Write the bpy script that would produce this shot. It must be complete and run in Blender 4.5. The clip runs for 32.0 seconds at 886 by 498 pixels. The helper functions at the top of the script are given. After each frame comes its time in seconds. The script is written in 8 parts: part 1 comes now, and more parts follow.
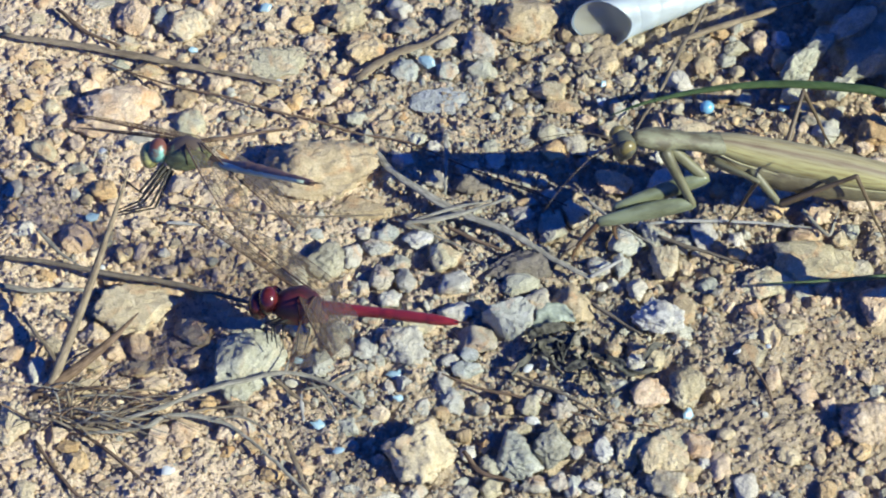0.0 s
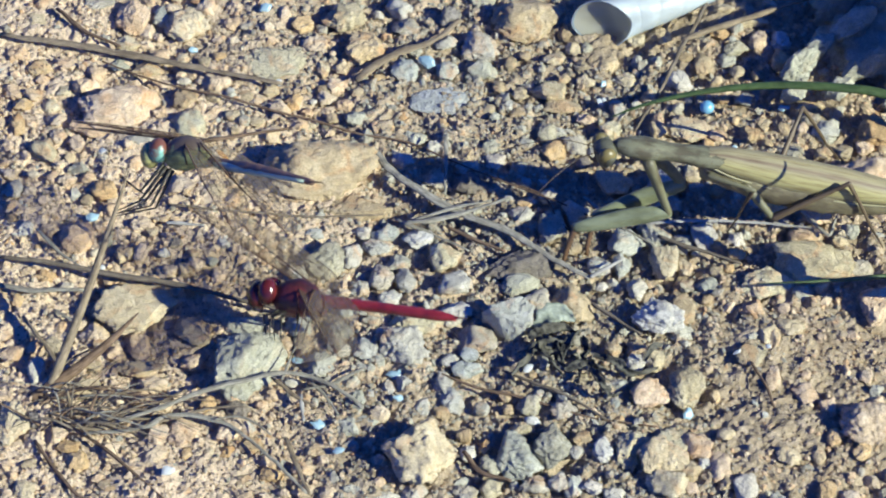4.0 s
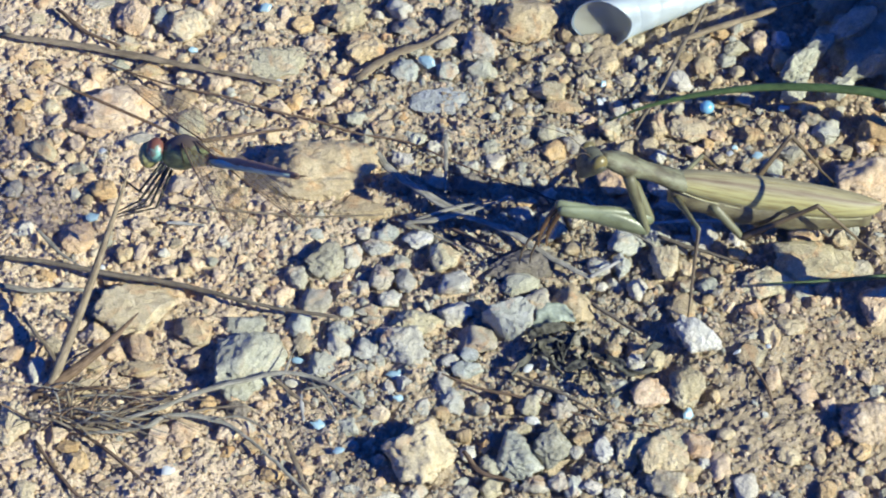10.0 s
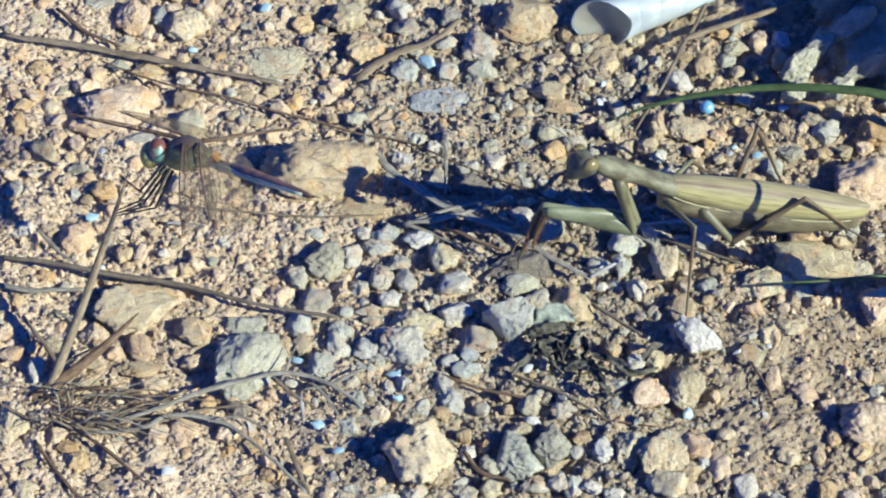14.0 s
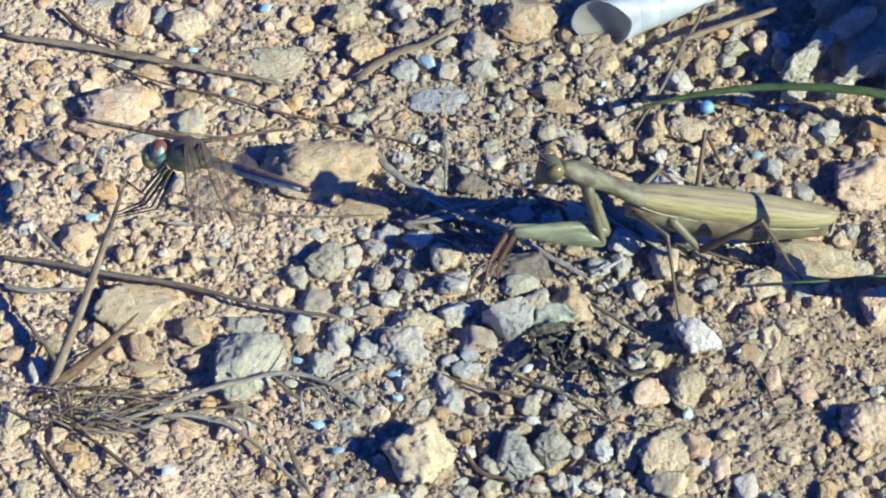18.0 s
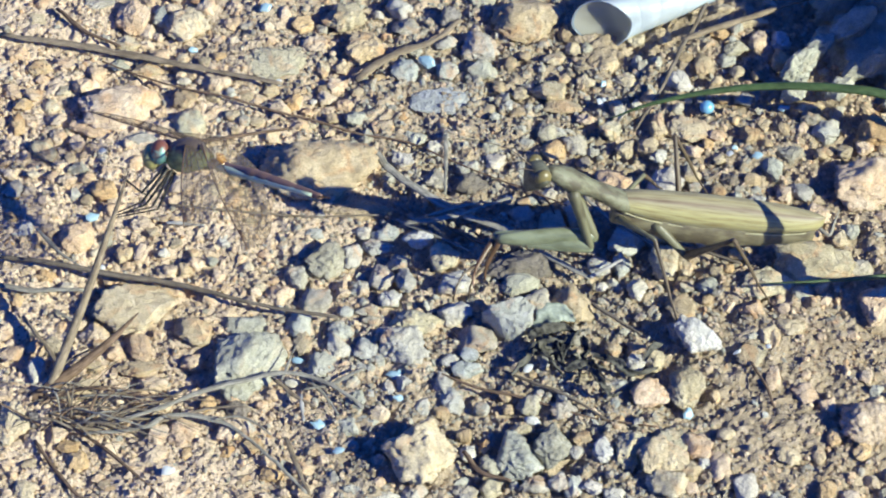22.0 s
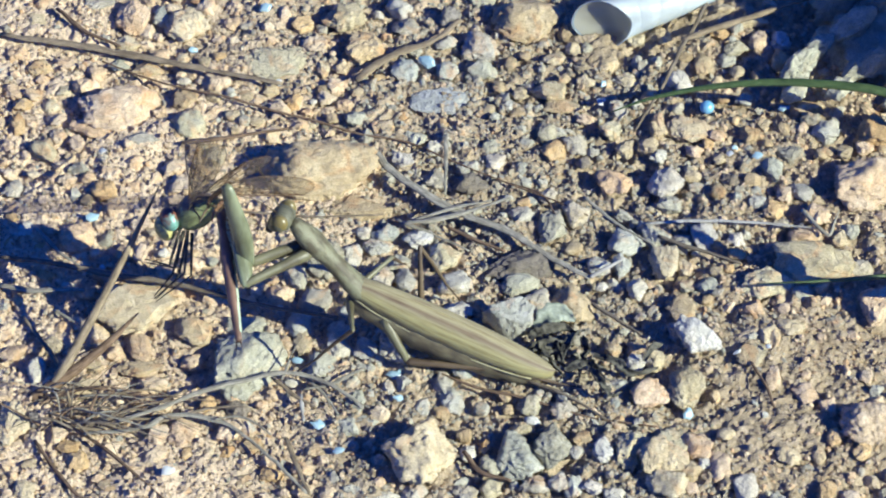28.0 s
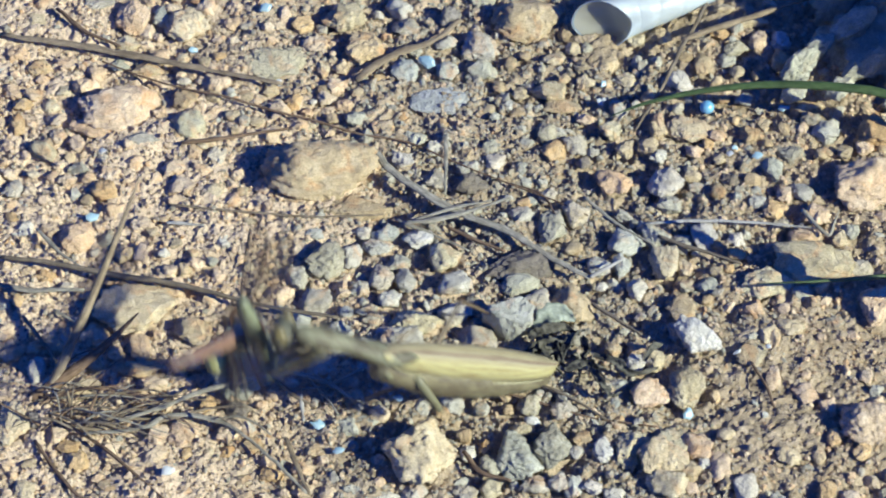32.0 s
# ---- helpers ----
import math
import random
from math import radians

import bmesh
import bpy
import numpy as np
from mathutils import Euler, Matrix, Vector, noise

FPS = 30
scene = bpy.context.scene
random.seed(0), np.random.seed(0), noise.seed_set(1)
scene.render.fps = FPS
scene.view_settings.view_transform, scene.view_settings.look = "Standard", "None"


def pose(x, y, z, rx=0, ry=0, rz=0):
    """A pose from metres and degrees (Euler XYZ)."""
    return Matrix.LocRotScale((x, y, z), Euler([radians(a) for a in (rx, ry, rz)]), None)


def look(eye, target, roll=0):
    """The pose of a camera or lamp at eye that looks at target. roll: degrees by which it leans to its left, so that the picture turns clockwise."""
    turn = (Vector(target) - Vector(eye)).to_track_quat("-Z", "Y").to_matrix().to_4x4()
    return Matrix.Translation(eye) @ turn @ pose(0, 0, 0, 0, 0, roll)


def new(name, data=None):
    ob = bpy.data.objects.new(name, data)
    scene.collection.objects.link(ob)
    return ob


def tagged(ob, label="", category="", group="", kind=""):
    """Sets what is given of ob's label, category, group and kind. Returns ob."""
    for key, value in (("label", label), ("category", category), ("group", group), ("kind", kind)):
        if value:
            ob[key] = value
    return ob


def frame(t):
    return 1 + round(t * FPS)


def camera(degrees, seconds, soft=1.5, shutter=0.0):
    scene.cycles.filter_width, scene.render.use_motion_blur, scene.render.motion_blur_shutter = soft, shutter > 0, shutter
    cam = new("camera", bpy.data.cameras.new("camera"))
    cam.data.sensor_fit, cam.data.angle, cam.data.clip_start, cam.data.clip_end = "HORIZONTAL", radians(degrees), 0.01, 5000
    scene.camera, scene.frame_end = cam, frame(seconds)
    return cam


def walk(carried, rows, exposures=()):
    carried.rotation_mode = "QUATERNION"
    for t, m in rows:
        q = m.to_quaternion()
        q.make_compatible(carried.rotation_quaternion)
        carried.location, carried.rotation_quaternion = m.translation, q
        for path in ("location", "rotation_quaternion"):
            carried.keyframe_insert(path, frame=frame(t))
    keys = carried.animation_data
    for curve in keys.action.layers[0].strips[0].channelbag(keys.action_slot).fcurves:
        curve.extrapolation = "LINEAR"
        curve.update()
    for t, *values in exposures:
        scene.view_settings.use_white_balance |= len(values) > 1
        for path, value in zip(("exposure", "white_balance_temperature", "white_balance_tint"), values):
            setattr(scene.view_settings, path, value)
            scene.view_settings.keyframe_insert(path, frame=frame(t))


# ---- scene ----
# A mantis stalks a perched dragonfly on dry stony soil, seen from a fixed camera.
cam = camera(10, 32.0, soft=2.0, shutter=0.5)
EYE = (0.0, -0.6224, 0.6445)
VIEW = look(EYE, (0, 0, 0))
walk(cam, [(0.0, VIEW), (32.0, VIEW)], exposures=[(0.0, 0.87, 5200, 8), (14.5, 0.90, 5200, 8), (17.0, 0.90, 5200, 8), (25.0, 1.04, 5200, 8), (28.0, 0.96, 5200, 8), (29.0, 0.88, 5200, 8), (32.0, 0.84, 5200, 8)])

# ---- light: a low sun and a clear sky ----
SUN = Vector((0.355, -0.170, 0.220))
world = bpy.data.worlds.new("sky")
scene.world = world
world.use_nodes = True
wn = world.node_tree.nodes
sky = wn.new("ShaderNodeTexSky")
sky.sky_type = "NISHITA"
sky.sun_disc = False
sky.sun_elevation = math.asin(SUN.normalized().z)
sky.sun_rotation = math.atan2(SUN.x, SUN.y)
sky.ozone_density = 6.0
sky.dust_density = 0.3
wn["Background"].inputs["Strength"].default_value = 0.057
deep = wn.new("ShaderNodeMix")
deep.data_type, deep.blend_type = "RGBA", "MULTIPLY"
deep.inputs[0].default_value = 1.0
deep.inputs[7].default_value = (0.27, 0.50, 1.30, 1)  # the deep blue of clean dry air
world.node_tree.links.new(sky.outputs[0], deep.inputs[6])
world.node_tree.links.new(deep.outputs[2], wn["Background"].inputs["Color"])
sun = new("sun", bpy.data.lights.new("sun", "SUN"))
sun.data.energy = 4.7
sun.data.angle = radians(0.55)
sun.data.color = (1.0, 0.885, 0.572)
sun.matrix_world = look(SUN, (0, 0, 0))


# ---- materials ----
def nodes_of(name, rough=0.9, spec=0.3):
    m = bpy.data.materials.new(name)
    m.use_nodes = True
    n = m.node_tree.nodes
    b = n["Principled BSDF"]
    b.inputs["Roughness"].default_value = rough
    b.inputs["Specular IOR Level"].default_value = spec
    return m, n, m.node_tree.links, b


def ramp(n, stops):
    r = n.new("ShaderNodeValToRGB")
    while len(r.color_ramp.elements) < len(stops):
        r.color_ramp.elements.new(0.5)
    for e, (p, c) in zip(r.color_ramp.elements, stops):
        e.position, e.color = p, (*c, 1)
    return r


def noise_node(n, links, coords, scale, detail=4.0, rough=0.6, distort=0.0):
    t = n.new("ShaderNodeTexNoise")
    t.inputs["Scale"].default_value = scale
    t.inputs["Detail"].default_value = detail
    t.inputs["Roughness"].default_value = rough
    t.inputs["Distortion"].default_value = distort
    links.new(coords, t.inputs["Vector"])
    return t


def mixed(n, links, mode, fac, a, b):
    x = n.new("ShaderNodeMix")
    x.data_type, x.blend_type = "RGBA", mode
    for sock, v in ((x.inputs[0], fac), (x.inputs[6], a), (x.inputs[7], b)):
        if hasattr(v, "is_linked"):
            links.new(v, sock)
        elif isinstance(v, tuple):
            sock.default_value = (*v, 1)
        else:
            sock.default_value = v
    return x.outputs[2]


def mineral(name, low, mid, high, island=False, grain=1.0, relief=1.4, stain=(0.62, 0.36, 0.16), dust_glare=None):
    """Crumbly limestone or soil: mottling, stains, fine grit, per-piece tint, optional dust with painted glare."""
    m, n, links, b = nodes_of(name, 0.92, 0.25)
    tc = n.new("ShaderNodeTexCoord").outputs["Object"]
    if island:
        rnd = n.new("ShaderNodeNewGeometry").outputs["Random Per Island"]
    else:
        rnd = n.new("ShaderNodeObjectInfo").outputs["Random"]
    shift = n.new("ShaderNodeVectorMath")
    shift.operation = "ADD"
    links.new(tc, shift.inputs[0])
    links.new(rnd, shift.inputs[1])
    co = shift.outputs[0]
    big = noise_node(n, links, co, 330 * grain, 5, 0.62, 0.4)
    low = tuple(0.6 * a + 0.4 * c for a, c in zip(low, mid))
    col = ramp(n, [(0.30, low), (0.5, mid), (0.72, high)])
    links.new(big.outputs[0], col.inputs[0])
    st = noise_node(n, links, co, 180 * grain, 3, 0.6, 1.2)
    stf = ramp(n, [(0.52, (0, 0, 0)), (0.70, (0.55, 0.55, 0.55))])
    links.new(st.outputs[0], stf.inputs[0])
    c1 = mixed(n, links, "MIX", stf.outputs[0], col.outputs[0], stain)
    # paler patches towards the left: tan dust plus lens glare put into the colour
    if dust_glare:
        patch = noise_node(n, links, tc, 28, 4, 0.65)
        lean = n.new("ShaderNodeMath")
        lean.operation = "MULTIPLY_ADD"
        lean.inputs[1].default_value = -5.0
        west = n.new("ShaderNodeVectorMath")
        west.operation = "MULTIPLY_ADD"
        west.inputs[1].default_value = (1.0, 0.55, 0.0)
        west.inputs[2].default_value = (0.07, 0.0, 0.0)
        links.new(tc, west.inputs[0])
        away = n.new("ShaderNodeVectorMath")
        away.operation = "LENGTH"
        links.new(west.outputs[0], away.inputs[0])
        gap = n.new("ShaderNodeMath")
        gap.operation = "ADD"
        gap.inputs[1].default_value = -0.07
        links.new(away.outputs["Value"], gap.inputs[0])
        links.new(gap.outputs[0], lean.inputs[0])
        links.new(patch.outputs[0], lean.inputs[2])
        df = ramp(n, [(0.42, (0, 0, 0)), (0.72, (0.9, 0.9, 0.9))])
        links.new(lean.outputs[0], df.inputs[0])
        c1 = mixed(n, links, "MIX", df.outputs[0], c1, dust_glare)
    grit = noise_node(n, links, co, 3200 * grain, 3, 0.75)
    gr = ramp(n, [(0.33, (0.70, 0.68, 0.66)), (0.5, (1, 1, 1)), (0.72, (1.20, 1.19, 1.18))])
    links.new(grit.outputs[0], gr.inputs[0])
    c2 = mixed(n, links, "MULTIPLY", 0.9, c1, gr.outputs[0])
    tint = ramp(n, [(0.0, (0.70, 0.67, 0.64)), (0.25, (1.0, 0.90, 0.78)), (0.5, (1.0, 0.98, 0.95)), (0.75, (1.12, 1.10, 1.08)), (1.0, (0.90, 0.93, 0.96))])
    links.new(rnd, tint.inputs[0])
    c3 = mixed(n, links, "MULTIPLY", 0.75, c2, tint.outputs[0])
    links.new(c3, b.inputs["Base Color"])
    mid_n = noise_node(n, links, co, 900 * grain, 6, 0.72)
    add = n.new("ShaderNodeMath")
    add.operation = "MULTIPLY_ADD"
    add.inputs[1].default_value = 0.35
    links.new(grit.outputs[0], add.inputs[0])
    links.new(mid_n.outputs[0], add.inputs[2])
    bump = n.new("ShaderNodeBump")
    bump.inputs["Strength"].default_value = 0.9
    bump.inputs["Distance"].default_value = 0.0007 * relief
    links.new(add.outputs[0], bump.inputs["Height"])
    links.new(bump.outputs[0], b.inputs["Normal"])
    return m


ROCK = {
    "cream": mineral("cream_limestone", (0.42, 0.345, 0.21), (0.62, 0.53, 0.345), (0.74, 0.66, 0.46)),
    "tan": mineral("tan_limestone", (0.32, 0.255, 0.155), (0.49, 0.405, 0.255), (0.62, 0.53, 0.35)),
    "pink": mineral("pinkish_limestone", (0.47, 0.35, 0.215), (0.68, 0.535, 0.36), (0.79, 0.66, 0.475)),
    "ochre": mineral("ochre_limestone", (0.44, 0.30, 0.14), (0.65, 0.48, 0.25), (0.77, 0.62, 0.37)),
    "white": mineral("white_limestone", (0.45, 0.42, 0.33), (0.62, 0.59, 0.48), (0.73, 0.70, 0.59), stain=(0.56, 0.47, 0.32)),
    "grey": mineral("grey_limestone", (0.31, 0.305, 0.23), (0.46, 0.455, 0.355), (0.59, 0.585, 0.475), stain=(0.52, 0.45, 0.31)),
    "blue": mineral("blue_grey_stone", (0.30, 0.305, 0.28), (0.43, 0.44, 0.41), (0.56, 0.565, 0.53), stain=(0.46, 0.42, 0.33)),
    "chalk": mineral("chalky_limestone", (0.48, 0.465, 0.40), (0.66, 0.645, 0.57), (0.77, 0.76, 0.69), stain=(0.58, 0.51, 0.38)),
    "yellow": mineral("yellowish_limestone", (0.40, 0.355, 0.225), (0.58, 0.53, 0.355), (0.70, 0.655, 0.465)),
    "bone": mineral("greyish_cream_limestone", (0.34, 0.345, 0.28), (0.49, 0.495, 0.42), (0.62, 0.625, 0.55)),
    "rose": mineral("muted_pinkish_limestone", (0.375, 0.355, 0.285), (0.52, 0.50, 0.42), (0.645, 0.63, 0.545)),
    "clod": mineral("dark_soil_clod", (0.20, 0.18, 0.145), (0.30, 0.275, 0.23), (0.40, 0.37, 0.32), stain=(0.32, 0.28, 0.21), relief=1.6),
}
SOIL = mineral("dry_soil", (0.25, 0.20, 0.13), (0.47, 0.39, 0.265), (0.64, 0.54, 0.385), grain=1.0, relief=1.7, stain=(0.29, 0.21, 0.12), dust_glare=(0.80, 0.65, 0.46))
CRUMB = mineral("soil_crumb", (0.27, 0.215, 0.145), (0.50, 0.41, 0.285), (0.68, 0.575, 0.43), island=True)
PALE = mineral("cream_gravel", (0.48, 0.37, 0.225), (0.69, 0.555, 0.375), (0.80, 0.68, 0.495), island=True)
GRAVEL = mineral("limestone_gravel", (0.29, 0.28, 0.22), (0.455, 0.445, 0.365), (0.60, 0.59, 0.50), island=True)
GRIT = mineral("limestone_grit", (0.24, 0.22, 0.17), (0.40, 0.38, 0.31), (0.57, 0.55, 0.46), island=True)
ASH = mineral("grey_soil_crumb", (0.22, 0.205, 0.16), (0.38, 0.36, 0.29), (0.54, 0.52, 0.43), island=True)


def fibre(name, low, high, rough=0.7, across=3500, along=160, spec=0.3):
    """Dry plant fibre: streaks that follow each stalk's length."""
    m, n, links, b = nodes_of(name, rough, spec)
    uv = n.new("ShaderNodeTexCoord").outputs["UV"]
    mp = n.new("ShaderNodeMapping")
    mp.inputs["Scale"].default_value = (along / 1000, across / 1000, 1)
    links.new(uv, mp.inputs[0])
    st = noise_node(n, links, mp.outputs[0], 3.0, 4, 0.65)
    r = ramp(n, [(0.3, low), (0.7, high)])
    links.new(st.outputs[0], r.inputs[0])
    tc = n.new("ShaderNodeTexCoord").outputs["Object"]
    pt = noise_node(n, links, tc, 220, 3)
    pr = ramp(n, [(0.35, (0.6, 0.58, 0.55)), (0.6, (1, 1, 1))])
    links.new(pt.outputs[0], pr.inputs[0])
    links.new(mixed(n, links, "MULTIPLY", 0.8, r.outputs[0], pr.outputs[0]), b.inputs["Base Color"])
    bump = n.new("ShaderNodeBump")
    bump.inputs["Strength"].default_value = 0.7
    bump.inputs["Distance"].default_value = 0.00025
    links.new(st.outputs[0], bump.inputs["Height"])
    links.new(bump.outputs[0], b.inputs["Normal"])
    return m


STALK = {
    "oldstraw": fibre("weathered_straw", (0.16, 0.125, 0.078), (0.35, 0.285, 0.185)),
    "greystraw": fibre("bleached_grey_straw", (0.155, 0.145, 0.108), (0.46, 0.43, 0.34)),
    "palestraw": fibre("pale_straw", (0.36, 0.345, 0.30), (0.56, 0.54, 0.48)),
    "bark": fibre("brown_bark", (0.10, 0.065, 0.04), (0.27, 0.19, 0.12), 0.85),
    "darkstem": fibre("dark_dead_stem", (0.11, 0.09, 0.065), (0.26, 0.22, 0.16), 0.85),
    "green": fibre("green_grass", (0.04, 0.072, 0.018), (0.095, 0.145, 0.045), 0.45, spec=0.5),
}


def skin(name, base, dark, scale=500, rough=0.5, spec=0.5, relief=0.4, fleck=None):
    """Insect cuticle: soft mottling, fine grain, optional flecks."""
    m, n, links, b = nodes_of(name, rough, spec)
    tc = n.new("ShaderNodeTexCoord").outputs["Object"]
    mp = n.new("ShaderNodeMapping")
    mp.inputs["Scale"].default_value = (0.35, 1, 1)
    links.new(tc, mp.inputs[0])
    a = noise_node(n, links, mp.outputs[0], scale, 5, 0.6)
    r = ramp(n, [(0.40, dark), (0.57, base)])
    links.new(a.outputs[0], r.inputs[0])
    col = r.outputs[0]
    g = noise_node(n, links, tc, scale * 7, 2, 0.6)
    if fleck:
        fr = ramp(n, [(0.62, (0, 0, 0)), (0.68, (1, 1, 1))])
        links.new(g.outputs[0], fr.inputs[0])
        col = mixed(n, links, "MIX", fr.outputs[0], col, fleck)
    links.new(col, b.inputs["Base Color"])
    bump = n.new("ShaderNodeBump")
    bump.inputs["Strength"].default_value = relief
    bump.inputs["Distance"].default_value = 0.00012
    links.new(g.outputs[0], bump.inputs["Height"])
    links.new(bump.outputs[0], b.inputs["Normal"])
    return m


def veined(name, light, mid, dark):
    """A leathery fore wing with long veins from root to tip."""
    m, n, links, b = nodes_of(name, 0.52, 0.35)
    uv = n.new("ShaderNodeTexCoord").outputs["UV"]
    mp = n.new("ShaderNodeMapping")
    mp.inputs["Scale"].default_value = (0.8, 8.0, 1)
    links.new(uv, mp.inputs[0])
    st = noise_node(n, links, mp.outputs[0], 2.2, 3, 0.55, 0.15)
    r = ramp(n, [(0.32, (0.70, 0.62, 0.58)), (0.50, (0.98, 0.96, 0.94)), (0.68, (1.10, 1.08, 1.0))])
    links.new(st.outputs[0], r.inputs[0])
    sep = n.new("ShaderNodeSeparateXYZ")
    links.new(uv, sep.inputs[0])
    bands = ramp(n, [(0.0, mid), (0.36, mid), (0.44, dark), (0.50, mid), (0.62, light), (0.84, light), (0.90, mid), (0.97, light)])
    links.new(sep.outputs[1], bands.inputs[0])
    shade = r.outputs[0]
    w = n.new("ShaderNodeTexWave")
    w.bands_direction = "Y"
    w.inputs["Scale"].default_value = 1.4
    w.inputs["Distortion"].default_value = 2.2
    w.inputs["Detail"].default_value = 2
    mp2 = n.new("ShaderNodeMapping")
    mp2.inputs["Scale"].default_value = (0.6, 1.6, 1)
    links.new(uv, mp2.inputs[0])
    links.new(mp2.outputs[0], w.inputs["Vector"])
    vr = ramp(n, [(0.0, (0.72, 0.66, 0.54)), (0.18, (1, 1, 1))])
    links.new(w.outputs["Fac"], vr.inputs[0])
    links.new(mixed(n, links, "MULTIPLY", 0.5, mixed(n, links, "MULTIPLY", 1.0, bands.outputs[0], shade), vr.outputs[0]), b.inputs["Base Color"])
    bump = n.new("ShaderNodeBump")
    bump.inputs["Strength"].default_value = 0.1
    bump.inputs["Distance"].default_value = 0.00012
    links.new(w.outputs["Fac"], bump.inputs["Height"])
    links.new(bump.outputs[0], b.inputs["Normal"])
    return m


def membrane(name, tint, cover):
    """Thin clear wing skin: mostly see-through, with a faint sheen."""
    m, n, links, b = nodes_of(name, 0.25, 0.6)
    b.inputs["Base Color"].default_value = (*tint, 1)
    clear = n.new("ShaderNodeBsdfTransparent")
    clear.inputs[0].default_value = (0.97, 0.96, 0.93, 1)
    mx = n.new("ShaderNodeMixShader")
    tc = n.new("ShaderNodeTexCoord").outputs["Object"]
    v = n.new("ShaderNodeTexVoronoi")
    v.feature = "DISTANCE_TO_EDGE"
    v.inputs["Scale"].default_value = 900
    links.new(tc, v.inputs["Vector"])
    r = ramp(n, [(0.0, (min(1, cover * 2.2),) * 3), (0.12, (cover,) * 3)])
    links.new(v.outputs["Distance"], r.inputs[0])
    links.new(r.outputs[0], mx.inputs[0])
    links.new(clear.outputs[0], mx.inputs[1])
    links.new(b.outputs[0], mx.inputs[2])
    links.new(mx.outputs[0], n["Material Output"].inputs["Surface"])
    return m


def two_tone(name, low, high, scale=900, rough=0.5, level=0.61):
    """A dark back over paler flanks, mottled where they meet."""
    m = skin(name, low, tuple(0.5 * c for c in low), scale, rough)
    n, links = m.node_tree.nodes, m.node_tree.links
    b = n["Principled BSDF"]
    under = b.inputs["Base Color"].links[0].from_socket
    tc = n.new("ShaderNodeTexCoord").outputs["Object"]
    sep = n.new("ShaderNodeSeparateXYZ")
    links.new(tc, sep.inputs[0])
    patch = noise_node(n, links, tc, 700, 3)
    edge = n.new("ShaderNodeMath")
    edge.operation = "MULTIPLY_ADD"
    edge.inputs[1].default_value = 170.0
    links.new(sep.outputs[2], edge.inputs[0])
    links.new(patch.outputs[0], edge.inputs[2])
    r = ramp(n, [(level - 0.09, (0, 0, 0)), (level + 0.09, (1, 1, 1))])
    links.new(edge.outputs[0], r.inputs[0])
    links.new(mixed(n, links, "MIX", r.outputs[0], under, high), b.inputs["Base Color"])
    return m


